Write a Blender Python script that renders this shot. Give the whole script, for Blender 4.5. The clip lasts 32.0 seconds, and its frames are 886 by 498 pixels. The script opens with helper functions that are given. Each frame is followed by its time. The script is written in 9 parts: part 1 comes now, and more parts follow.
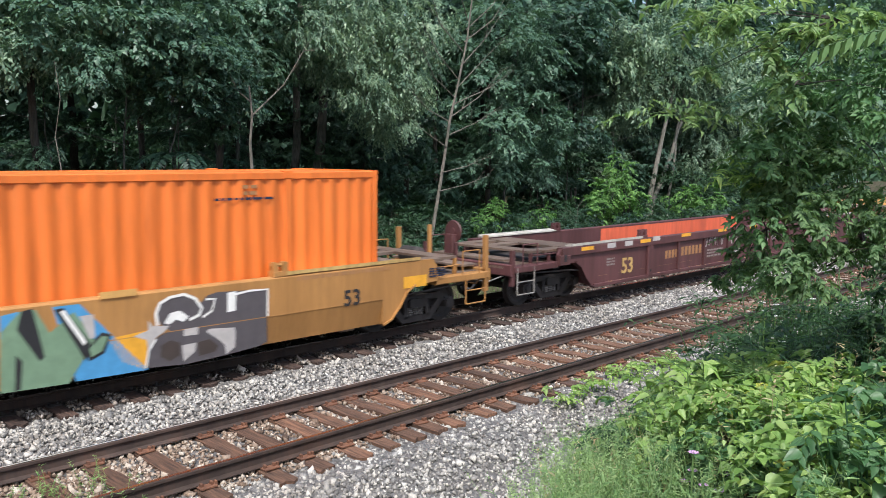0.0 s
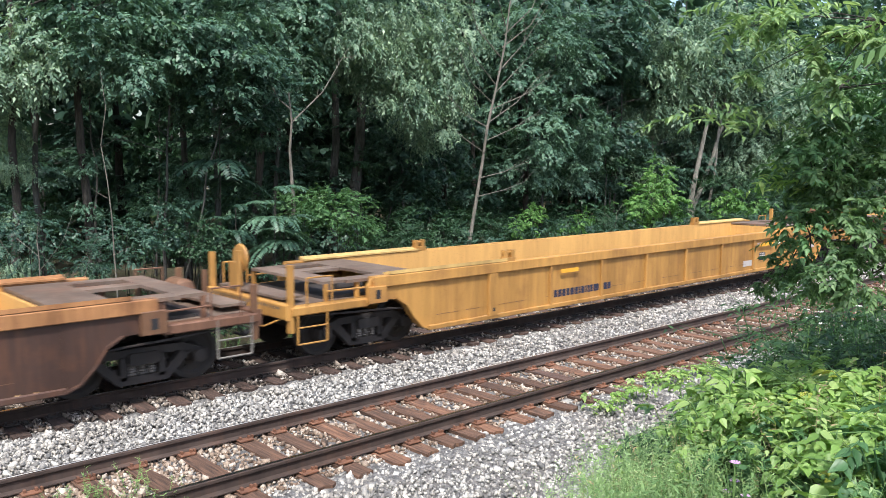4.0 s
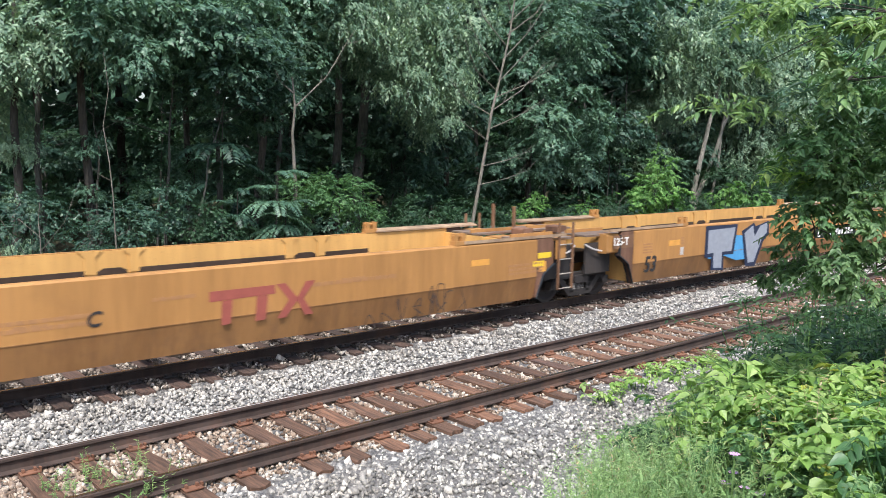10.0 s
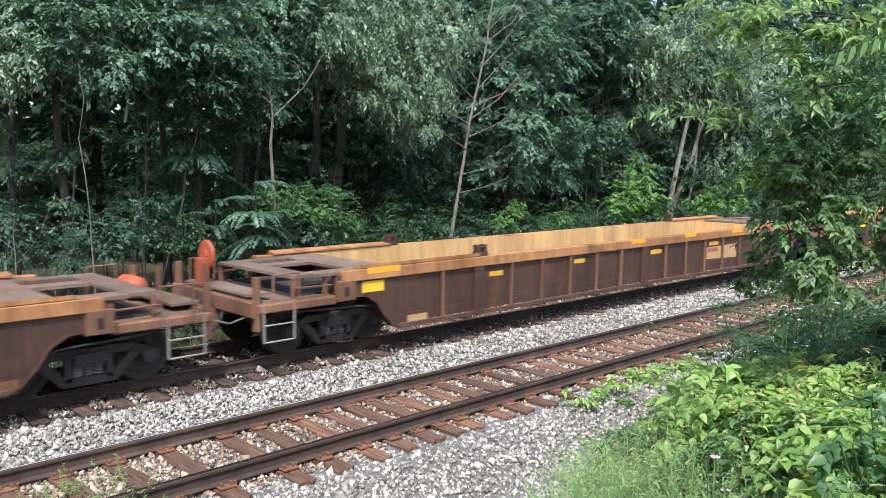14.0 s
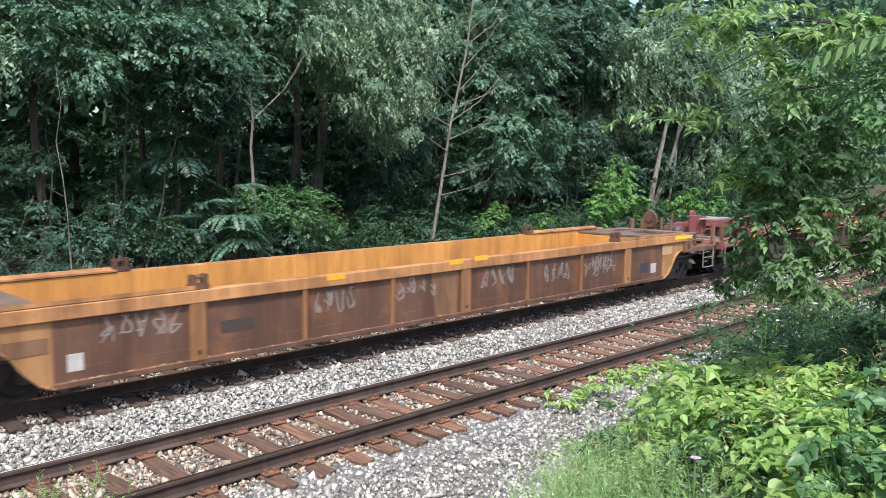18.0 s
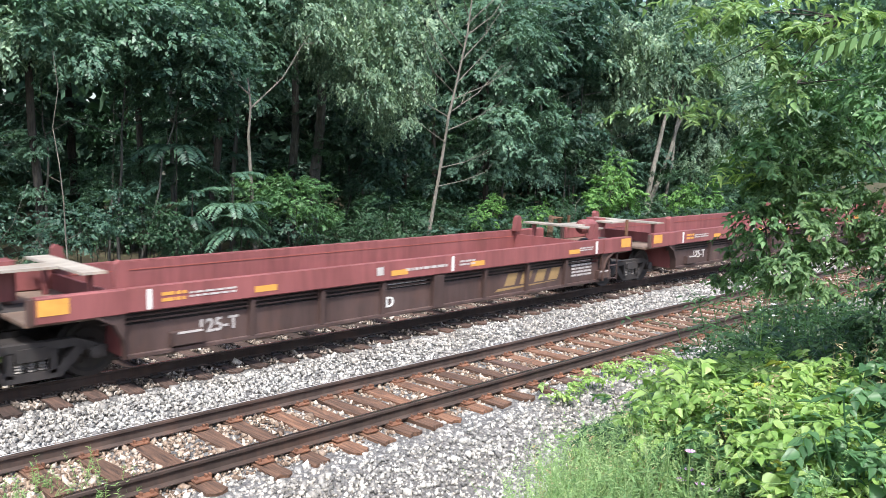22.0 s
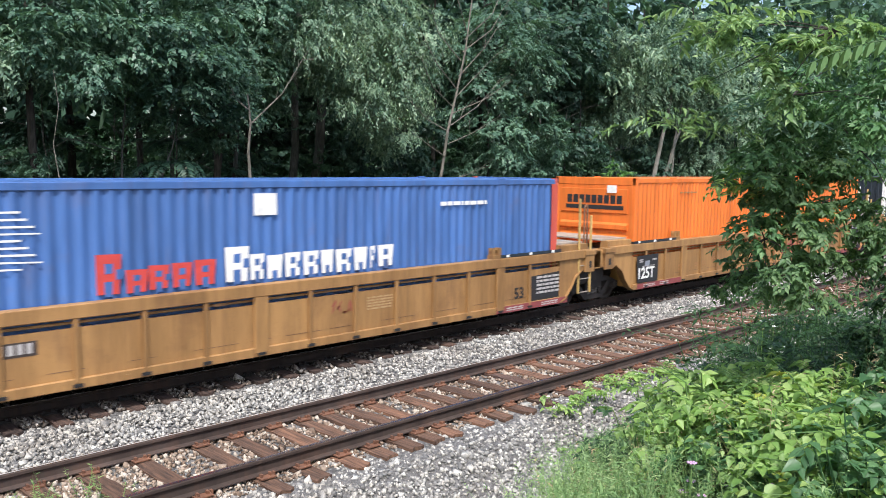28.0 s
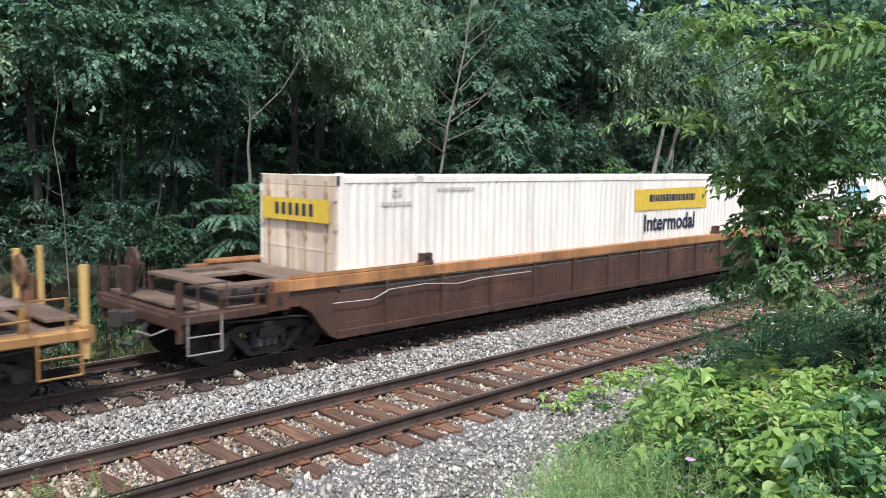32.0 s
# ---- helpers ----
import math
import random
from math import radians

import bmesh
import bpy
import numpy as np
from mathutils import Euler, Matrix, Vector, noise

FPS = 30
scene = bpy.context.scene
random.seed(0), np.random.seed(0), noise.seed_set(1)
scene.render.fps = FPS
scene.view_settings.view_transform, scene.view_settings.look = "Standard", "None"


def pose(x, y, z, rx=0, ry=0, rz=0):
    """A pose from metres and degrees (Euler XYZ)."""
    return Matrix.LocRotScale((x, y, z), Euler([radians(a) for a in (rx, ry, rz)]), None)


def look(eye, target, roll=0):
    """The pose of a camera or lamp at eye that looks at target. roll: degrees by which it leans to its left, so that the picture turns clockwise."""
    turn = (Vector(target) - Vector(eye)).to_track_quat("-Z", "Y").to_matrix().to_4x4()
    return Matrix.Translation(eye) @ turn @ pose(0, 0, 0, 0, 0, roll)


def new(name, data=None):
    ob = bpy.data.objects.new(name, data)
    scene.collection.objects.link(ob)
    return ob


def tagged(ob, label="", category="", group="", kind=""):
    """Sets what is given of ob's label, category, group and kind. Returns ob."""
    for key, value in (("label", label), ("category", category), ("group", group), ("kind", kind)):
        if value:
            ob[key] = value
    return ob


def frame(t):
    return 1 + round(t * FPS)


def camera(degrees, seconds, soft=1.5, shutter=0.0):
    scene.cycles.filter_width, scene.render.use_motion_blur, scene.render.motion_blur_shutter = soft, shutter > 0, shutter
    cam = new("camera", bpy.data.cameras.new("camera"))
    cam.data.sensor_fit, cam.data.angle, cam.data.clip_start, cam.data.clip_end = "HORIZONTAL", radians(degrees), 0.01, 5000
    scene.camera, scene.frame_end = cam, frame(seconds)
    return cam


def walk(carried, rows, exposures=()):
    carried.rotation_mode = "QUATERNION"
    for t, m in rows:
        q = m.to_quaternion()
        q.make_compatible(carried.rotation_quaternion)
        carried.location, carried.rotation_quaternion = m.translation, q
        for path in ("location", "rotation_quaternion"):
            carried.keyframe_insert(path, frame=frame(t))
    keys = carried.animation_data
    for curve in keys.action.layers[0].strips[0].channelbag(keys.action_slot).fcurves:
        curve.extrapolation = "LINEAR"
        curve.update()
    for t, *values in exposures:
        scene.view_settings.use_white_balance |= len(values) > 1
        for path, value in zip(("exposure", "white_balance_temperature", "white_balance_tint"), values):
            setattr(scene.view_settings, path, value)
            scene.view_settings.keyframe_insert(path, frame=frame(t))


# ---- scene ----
cam = camera(56.38, 32.0, soft=0.5, shutter=0.16)

# seconds, x, y, z, tilt, lean, turn
PATH = [
    (0, -0.009, -0.007, 3.420, 83.591, -0.423, -44.726),
    (0.5, -0.006, -0.008, 3.423, 83.534, -0.668, -44.120),
    (1, -0.009, -0.002, 3.423, 83.476, -0.588, -43.712),
    (1.5, -0.012, -0.015, 3.422, 83.627, -0.453, -43.104),
    (2, -0.010, -0.021, 3.428, 83.929, -0.208, -42.693),
    (2.5, -0.012, -0.019, 3.434, 84.234, -0.144, -42.546),
    (3, -0.008, -0.011, 3.428, 84.350, -0.010, -42.376),
    (3.5, -0.012, -0.012, 3.431, 84.181, -0.026, -42.248),
    (5.5, -0.012, -0.005, 3.419, 83.427, -0.488, -41.699),
    (6, -0.011, -0.013, 3.416, 83.362, -0.441, -41.545),
    (6.5, -0.010, -0.009, 3.416, 83.263, -0.343, -41.416),
    (7, -0.014, -0.007, 3.417, 83.251, -0.519, -41.261),
    (7.5, -0.001, 0.010, 3.409, 83.190, -0.726, -41.323),
    (8, -0.000, -0.000, 3.417, 83.175, -0.611, -41.819),
    (8.5, -0.003, -0.006, 3.415, 83.040, -0.656, -41.969),
    (9, -0.003, 0.010, 3.412, 82.893, -0.779, -41.818),
    (9.5, 0.008, 0.027, 3.410, 82.941, -0.951, -41.696),
    (10, 0.000, 0.014, 3.418, 83.099, -1.086, -41.937),
    (10.5, -0.002, 0.010, 3.415, 83.323, -0.997, -42.314),
    (11, -0.009, 0.005, 3.421, 83.497, -1.108, -42.449),
    (11.5, -0.012, 0.001, 3.424, 83.734, -1.107, -42.690),
    (12, -0.009, 0.002, 3.428, 83.961, -1.033, -43.008),
    (12.5, -0.014, 0.008, 3.426, 83.915, -0.773, -42.984),
    (13, -0.012, 0.006, 3.426, 83.793, -0.678, -42.901),
    (13.5, -0.004, 0.011, 3.422, 83.694, -0.575, -43.045),
    (14, -0.008, 0.007, 3.415, 83.728, -0.524, -43.407),
    (14.5, -0.011, -0.009, 3.433, 83.716, -0.548, -43.767),
    (15, -0.013, -0.003, 3.418, 83.637, -0.598, -44.149),
    (15.5, -0.007, -0.006, 3.426, 83.393, -0.688, -44.442),
    (17.5, -0.014, -0.008, 3.430, 83.471, -0.244, -44.454),
    (18, -0.007, 0.004, 3.425, 83.875, -0.380, -44.699),
    (18.5, -0.015, -0.009, 3.425, 84.029, -0.374, -44.689),
    (19, -0.011, -0.003, 3.418, 84.040, -0.309, -44.412),
    (19.5, -0.018, -0.012, 3.425, 84.009, -0.313, -44.161),
    (20, -0.005, 0.003, 3.425, 83.990, -0.175, -44.090),
    (20.5, -0.020, -0.007, 3.427, 83.898, -0.206, -44.064),
    (21, -0.006, 0.009, 3.415, 83.754, -0.505, -44.241),
    (21.5, 0.002, 0.015, 3.415, 83.431, -0.950, -44.556),
    (22, 0.000, 0.020, 3.414, 83.288, -1.176, -44.855),
    (22.5, 0.004, 0.022, 3.413, 83.511, -1.119, -45.153),
    (23, -0.002, 0.014, 3.414, 83.780, -1.042, -45.356),
    (23.5, -0.009, 0.003, 3.423, 83.927, -0.940, -45.531),
    (24, 0.002, 0.001, 3.419, 83.995, -0.945, -45.679),
    (24.5, -0.015, -0.016, 3.424, 84.084, -1.223, -45.476),
    (25, -0.005, 0.016, 3.414, 84.146, -1.286, -45.245),
    (25.5, 0.005, 0.008, 3.407, 84.114, -1.176, -45.174),
    (27.5, 0.001, 0.002, 3.407, 84.323, -0.668, -45.177),
    (28, -0.007, 0.003, 3.415, 84.242, -0.672, -44.871),
    (28.5, 0.000, 0.008, 3.419, 84.049, -0.737, -44.415),
    (29, 0.004, 0.009, 3.412, 84.070, -0.731, -44.248),
    (29.5, -0.002, 0.010, 3.407, 84.123, -1.054, -44.602),
    (30, 0.007, 0.008, 3.406, 84.086, -1.072, -45.259),
    (30.5, -0.005, 0.009, 3.413, 83.990, -1.077, -45.633),
    (31, -0.004, 0.006, 3.413, 83.964, -1.186, -45.527),
    (31.5, -0.002, 0.005, 3.415, 83.884, -0.970, -45.290),
    (32, -0.018, -0.004, 3.421, 83.993, -0.773, -44.902),
]
# the clip's camera opens and closes with the brightness of the cars
EXPOSURE = [(0, 0.57), (1, 0.9), (2, 1.12), (3, 1.05), (6, 0.8), (7, 0.9), (9, 0.75), (10, 0.9), (12, 1.0), (14, 0.95), (18, 0.95), (19.5, 1.1), (21, 1.2), (23, 1.18), (25, 1.0), (28, 0.75), (30, 0.52), (31, 0.70), (32, 0.62)]
walk(cam, [(t, pose(*p)) for t, *p in PATH], exposures=[(t, s, 6320, 10) for t, s in EXPOSURE])

SPEED = 12.957          # metres a second, towards -x
Y_NEAR, Y_FAR = 8.818, 12.994   # centre lines of the two tracks; z = 0 is the top of the rails

# ---- light ----
world = bpy.data.worlds.new("sky")
scene.world = world
world.use_nodes = True
wn = world.node_tree.nodes
sky = wn.new("ShaderNodeTexSky")
sky.sky_type = "NISHITA"
sky.sun_disc = False
SUN_DIR = Vector((-0.42, -0.48, 1.0)).normalized()    # towards the sun
sky.sun_elevation = math.asin(SUN_DIR.z)
sky.sun_rotation = math.atan2(SUN_DIR.x, SUN_DIR.y)
sky.air_density, sky.dust_density, sky.ozone_density = 1.0, 3.0, 1.0
wn["Background"].inputs["Strength"].default_value = 0.15
world.node_tree.links.new(sky.outputs[0], wn["Background"].inputs["Color"])
sun = new("sun", bpy.data.lights.new("sun", "SUN"))
sun.data.energy, sun.data.angle, sun.data.color = 2.8, radians(5), (1.0, 0.97, 0.93)
sun.matrix_world = look(SUN_DIR * 60, (0, 0, 0))

# ---- materials ----
def shader(name):
    m = bpy.data.materials.new(name)
    m.use_nodes = True
    t = m.node_tree
    return m, t.nodes, t.links, t.nodes["Principled BSDF"]


def ramp(nodes, stops):
    r = nodes.new("ShaderNodeValToRGB")
    e = r.color_ramp.elements
    while len(e) < len(stops):
        e.new(0.5)
    for el, (p, c) in zip(e, stops):
        el.position, el.color = p, (*c, 1)
    return r


def noise_node(nodes, links, scale, detail=4, rough=0.6, vec=None):
    n = nodes.new("ShaderNodeTexNoise")
    n.inputs["Scale"].default_value, n.inputs["Detail"].default_value, n.inputs["Roughness"].default_value = scale, detail, rough
    if vec is not None:
        links.new(vec, n.inputs["Vector"])
    return n


def mixer(nodes, links, a, b, fac, mode="MIX"):
    m = nodes.new("ShaderNodeMix")
    m.data_type, m.blend_type = "RGBA", mode
    for sock, v in ((m.inputs[0], fac), (m.inputs[6], a), (m.inputs[7], b)):
        if hasattr(v, "is_output"):
            links.new(v, sock)
        elif isinstance(v, (int, float)):
            sock.default_value = v
        else:
            sock.default_value = (*v, 1)
    return m.outputs[2]


def bump(nodes, links, bsdf, height, strength=0.3, dist=0.01):
    b = nodes.new("ShaderNodeBump")
    b.inputs["Strength"].default_value, b.inputs["Distance"].default_value = strength, dist
    links.new(height, b.inputs["Height"])
    links.new(b.outputs[0], bsdf.inputs["Normal"])


def painted(name, base, rust=(0.10, 0.045, 0.022), wear=0.45, rough=0.55, streak=0.32, spots=0.35, metal=0.0):
    """Painted steel with streaks, stains and rust."""
    m, n, l, p = shader(name)
    co = n.new("ShaderNodeTexCoord")
    mp = n.new("ShaderNodeMapping")
    mp.inputs["Scale"].default_value = (2.2, 2.2, 0.35)
    l.new(co.outputs["Object"], mp.inputs["Vector"])
    info = n.new("ShaderNodeObjectInfo")
    add = n.new("ShaderNodeVectorMath")
    l.new(mp.outputs[0], add.inputs[0])
    l.new(info.outputs["Location"], add.inputs[1])
    s1 = noise_node(n, l, 1.7, 3, 0.55, mp.outputs[0])
    s2 = noise_node(n, l, 1.1, 7, 0.62, co.outputs["Object"])
    s3 = noise_node(n, l, 26, 3, 0.6, co.outputs["Object"])
    dark = tuple(c * 0.50 for c in base)
    light = tuple(min(1, c * 1.18 + 0.012) for c in base)
    r1 = ramp(n, [(0.36, dark), (0.52, base), (0.70, light)])
    l.new(s1.outputs[0], r1.inputs[0])
    c1 = mixer(n, l, base, r1.outputs[0], streak)
    r2 = ramp(n, [(0.60 - 0.12 * wear, (0, 0, 0)), (0.72 - 0.08 * wear, (1, 1, 1))])
    l.new(s2.outputs[0], r2.inputs[0])
    f = n.new("ShaderNodeMath")
    f.operation = "MULTIPLY"
    l.new(r2.outputs[0], f.inputs[0])
    f.inputs[1].default_value = wear
    c2 = mixer(n, l, c1, rust, f.outputs[0])
    r3 = ramp(n, [(0.62, (0, 0, 0)), (0.70, (1, 1, 1))])
    l.new(s3.outputs[0], r3.inputs[0])
    f2 = n.new("ShaderNodeMath")
    f2.operation = "MULTIPLY"
    l.new(r3.outputs[0], f2.inputs[0])
    f2.inputs[1].default_value = spots
    c3 = mixer(n, l, c2, tuple(c * 0.7 for c in rust), f2.outputs[0])
    s4 = noise_node(n, l, 0.55, 5, 0.7, add.outputs[0])
    r4 = ramp(n, [(0.38, (0.60, 0.56, 0.54)), (0.60, (1.06, 1.05, 1.04))])
    l.new(s4.outputs[0], r4.inputs[0])
    c4 = mixer(n, l, c3, r4.outputs[0], min(1.0, 1.6 * wear), "MULTIPLY")
    # thin drips of rust
    mp2 = n.new("ShaderNodeMapping")
    mp2.inputs["Scale"].default_value = (7.0, 7.0, 0.55)
    l.new(co.outputs["Object"], mp2.inputs["Vector"])
    s5 = noise_node(n, l, 1.6, 4, 0.62, mp2.outputs[0])
    r5 = ramp(n, [(0.52, (0, 0, 0)), (0.70, (1, 1, 1))])
    l.new(s5.outputs[0], r5.inputs[0])
    f5 = n.new("ShaderNodeMath")
    f5.operation = "MULTIPLY"
    l.new(r5.outputs[0], f5.inputs[0])
    f5.inputs[1].default_value = 0.75 * wear
    c5 = mixer(n, l, c4, tuple(0.85 * q for q in rust), f5.outputs[0])
    # each piece has its own tone
    r6 = ramp(n, [(0.0, (0.84, 0.82, 0.80)), (1.0, (1.12, 1.11, 1.10))])
    l.new(info.outputs["Random"], r6.inputs[0])
    c6 = mixer(n, l, c5, r6.outputs[0], min(1.0, 2.0 * wear), "MULTIPLY")
    l.new(c6, p.inputs["Base Color"])
    p.inputs["Roughness"].default_value, p.inputs["Metallic"].default_value = rough, metal
    bump(n, l, p, s3.outputs[0], 0.12, 0.01)
    return m


def plain(name, base, rough=0.7, vary=0.25, scale=9.0, metal=0.0):
    """A matt surface with mottling at two scales."""
    m, n, l, p = shader(name)
    co = n.new("ShaderNodeTexCoord")
    a = noise_node(n, l, scale, 5, 0.6, co.outputs["Object"])
    b = noise_node(n, l, scale * 7, 3, 0.6, co.outputs["Object"])
    r = ramp(n, [(0.3, tuple(c * (1 - vary) for c in base)), (0.7, tuple(min(1, c * (1 + vary)) for c in base))])
    l.new(a.outputs[0], r.inputs[0])
    c = mixer(n, l, r.outputs[0], tuple(c * 0.6 for c in base), 0.0)
    l.new(c, p.inputs["Base Color"])
    p.inputs["Roughness"].default_value, p.inputs["Metallic"].default_value = rough, metal
    bump(n, l, p, b.outputs[0], 0.15, 0.008)
    return m


def leafy(name, stops, gloss=0.45, trans=0.35, tint=(1.0, 1.0, 0.6)):
    """Leaves: each island of the mesh gets its own tint; some light passes through."""
    m, n, l, p = shader(name)
    g = n.new("ShaderNodeNewGeometry")
    r = ramp(n, stops)
    l.new(g.outputs["Random Per Island"], r.inputs[0])
    co = n.new("ShaderNodeTexCoord")
    big = noise_node(n, l, 0.35, 2, 0.5, co.outputs["Object"])
    rb = ramp(n, [(0.35, (0.72, 0.78, 0.72)), (0.65, (1.15, 1.12, 1.0))])
    l.new(big.outputs[0], rb.inputs[0])
    c = mixer(n, l, r.outputs[0], rb.outputs[0], 1.0, "MULTIPLY")
    l.new(c, p.inputs["Base Color"])
    p.inputs["Roughness"].default_value = gloss
    p.inputs["Specular IOR Level"].default_value = 0.45
    tr = n.new("ShaderNodeBsdfTranslucent")
    tc = mixer(n, l, c, tint, 1.0, "MULTIPLY")
    l.new(tc, tr.inputs["Color"])
    mx = n.new("ShaderNodeMixShader")
    mx.inputs[0].default_value = trans
    l.new(p.outputs[0], mx.inputs[1])
    l.new(tr.outputs[0], mx.inputs[2])
    l.new(mx.outputs[0], n["Material Output"].inputs["Surface"])
    return m


def stones(name, stops, rough=0.85):
    m, n, l, p = shader(name)
    g = n.new("ShaderNodeNewGeometry")
    r = ramp(n, stops)
    l.new(g.outputs["Random Per Island"], r.inputs[0])
    co = n.new("ShaderNodeTexCoord")
    a = noise_node(n, l, 55, 4, 0.6, co.outputs["Object"])
    ra = ramp(n, [(0.3, (0.65, 0.65, 0.66)), (0.65, (1.1, 1.09, 1.06))])
    l.new(a.outputs[0], ra.inputs[0])
    c = mixer(n, l, r.outputs[0], ra.outputs[0], 1.0, "MULTIPLY")
    b = noise_node(n, l, 0.9, 4, 0.6, co.outputs["Object"])
    rb = ramp(n, [(0.35, (0.80, 0.77, 0.74)), (0.6, (1.0, 1.0, 1.0))])
    l.new(b.outputs[0], rb.inputs[0])
    c = mixer(n, l, c, rb.outputs[0], 1.0, "MULTIPLY")
    l.new(c, p.inputs["Base Color"])
    p.inputs["Roughness"].default_value = rough
    return m


def soil(name, cols, scale=6.0, strength=0.6):
    m, n, l, p = shader(name)
    co = n.new("ShaderNodeTexCoord")
    a = noise_node(n, l, scale, 8, 0.7, co.outputs["Object"])
    b = noise_node(n, l, scale * 8, 4, 0.6, co.outputs["Object"])
    r = ramp(n, [(0.3, cols[0]), (0.5, cols[1]), (0.7, cols[2])])
    l.new(a.outputs[0], r.inputs[0])
    l.new(r.outputs[0], p.inputs["Base Color"])
    p.inputs["Roughness"].default_value = 0.95
    bump(n, l, p, b.outputs[0], strength, 0.05)
    return m


def bark(name, a, b, scale=7.0):
    m, n, l, p = shader(name)
    co = n.new("ShaderNodeTexCoord")
    mp = n.new("ShaderNodeMapping")
    mp.inputs["Scale"].default_value = (1.0, 1.0, 0.18)
    l.new(co.outputs["Object"], mp.inputs["Vector"])
    s = noise_node(n, l, scale * 3, 6, 0.7, mp.outputs[0])
    s2 = noise_node(n, l, 1.5, 4, 0.6, co.outputs["Object"])
    r = ramp(n, [(0.35, a), (0.62, b)])
    l.new(s.outputs[0], r.inputs[0])
    r2 = ramp(n, [(0.35, (0.65, 0.7, 0.62)), (0.65, (1.1, 1.08, 1.05))])
    l.new(s2.outputs[0], r2.inputs[0])
    c = mixer(n, l, r.outputs[0], r2.outputs[0], 1.0, "MULTIPLY")
    l.new(c, p.inputs["Base Color"])
    p.inputs["Roughness"].default_value = 0.9
    bump(n, l, p, s.outputs[0], 0.6, 0.03)
    return m


def timber(name, a, b):
    m, n, l, p = shader(name)
    co = n.new("ShaderNodeTexCoord")
    info = n.new("ShaderNodeObjectInfo")
    mp = n.new("ShaderNodeMapping")
    mp.inputs["Scale"].default_value = (9.0, 0.7, 9.0)
    l.new(co.outputs["Object"], mp.inputs["Vector"])
    off = n.new("ShaderNodeVectorMath")
    off.operation = "ADD"
    l.new(mp.outputs[0], off.inputs[0])
    l.new(info.outputs["Location"], off.inputs[1])
    s = noise_node(n, l, 3.0, 6, 0.7, off.outputs[0])
    r = ramp(n, [(0.32, a), (0.68, b)])
    l.new(s.outputs[0], r.inputs[0])
    rr = ramp(n, [(0.0, (0.60, 0.58, 0.56)), (0.5, (1.0, 0.95, 0.9)), (1.0, (1.35, 1.2, 1.08))])
    l.new(info.outputs["Random"], rr.inputs[0])
    c = mixer(n, l, r.outputs[0], rr.outputs[0], 1.0, "MULTIPLY")
    l.new(c, p.inputs["Base Color"])
    p.inputs["Roughness"].default_value = 0.9
    bump(n, l, p, s.outputs[0], 0.7, 0.02)
    return m


M = {}
M["brown"] = painted("brown_paint", (0.070, 0.038, 0.028), (0.190, 0.078, 0.036), 0.45)
M["brownsill"] = painted("brown_sill_paint", (0.085, 0.046, 0.034), (0.20, 0.088, 0.042), 0.5)
M["rib"] = painted("tan_rib_paint", (0.205, 0.112, 0.062), (0.12, 0.055, 0.03), 0.55)
M["chord"] = painted("weathered_orange_paint", (0.44, 0.22, 0.09), (0.16, 0.07, 0.035), 0.6)
M["inside"] = painted("yellow_inner_paint", (0.64, 0.365, 0.115), (0.38, 0.2, 0.07), 0.22, streak=0.15)
M["inside2"] = painted("faded_tan_inner_paint", (0.58, 0.375, 0.165), (0.30, 0.17, 0.08), 0.40, streak=0.3)
M["rustcar"] = painted("rust_orange_paint", (0.105, 0.056, 0.038), (0.235, 0.100, 0.042), 0.55)
M["rustinside"] = painted("orange_inner_paint", (0.62, 0.29, 0.07), (0.28, 0.12, 0.05), 0.4)
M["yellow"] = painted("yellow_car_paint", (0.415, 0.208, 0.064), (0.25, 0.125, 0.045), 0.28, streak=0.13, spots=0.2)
# darker yellow holds both grime and the shade of the inward slope
M["yellowlow"] = painted("soiled_shade_yellow_paint", (0.285, 0.142, 0.050), (0.15, 0.080, 0.042), 0.45, streak=0.18, spots=0.2)
M["lemon"] = painted("lemon_yellow_paint", (0.46, 0.245, 0.064), (0.19, 0.085, 0.034), 0.45, streak=0.25, spots=0.3)
M["lemonpale"] = painted("pale_yellow_plank_paint", (0.60, 0.41, 0.15), (0.26, 0.15, 0.06), 0.35)
# dark brown that stands for the shade below the inner ledge
M["slot"] = painted("dark_slot_shade", (0.055, 0.034, 0.022), (0.03, 0.02, 0.015), 0.4)
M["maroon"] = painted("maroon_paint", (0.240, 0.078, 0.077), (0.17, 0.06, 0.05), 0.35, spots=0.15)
# darker and browner than the chord; for panels, ribs and side boxes
M["maroonlow"] = painted("brown_maroon_paint", (0.078, 0.050, 0.045), (0.12, 0.065, 0.05), 0.5)
M["darkmaroon"] = painted("dark_maroon_paint", (0.11, 0.043, 0.043), (0.08, 0.045, 0.04), 0.4)
M["redinside"] = painted("red_inner_paint", (0.72, 0.14, 0.065), (0.45, 0.10, 0.06), 0.3, spots=0.1)
M["brownsmooth"] = painted("brown_side_paint", (0.20, 0.105, 0.058), (0.10, 0.055, 0.035), 0.45)
M["endrust"] = painted("rusty_tan_end_paint", (0.20, 0.105, 0.065), (0.12, 0.06, 0.04), 0.6, spots=0.4)
M["rustrib"] = painted("rust_orange_rib_paint", (0.30, 0.15, 0.065), (0.13, 0.06, 0.03), 0.5)
M["rustend"] = painted("tan_orange_end_paint", (0.34, 0.18, 0.075), (0.14, 0.07, 0.04), 0.5)
M["deck"] = painted("grey_steel_deck", (0.19, 0.145, 0.115), (0.20, 0.10, 0.06), 0.55)
M["grey"] = painted("galvanised_walkway", (0.36, 0.33, 0.285), (0.25, 0.16, 0.1), 0.4, rough=0.5)
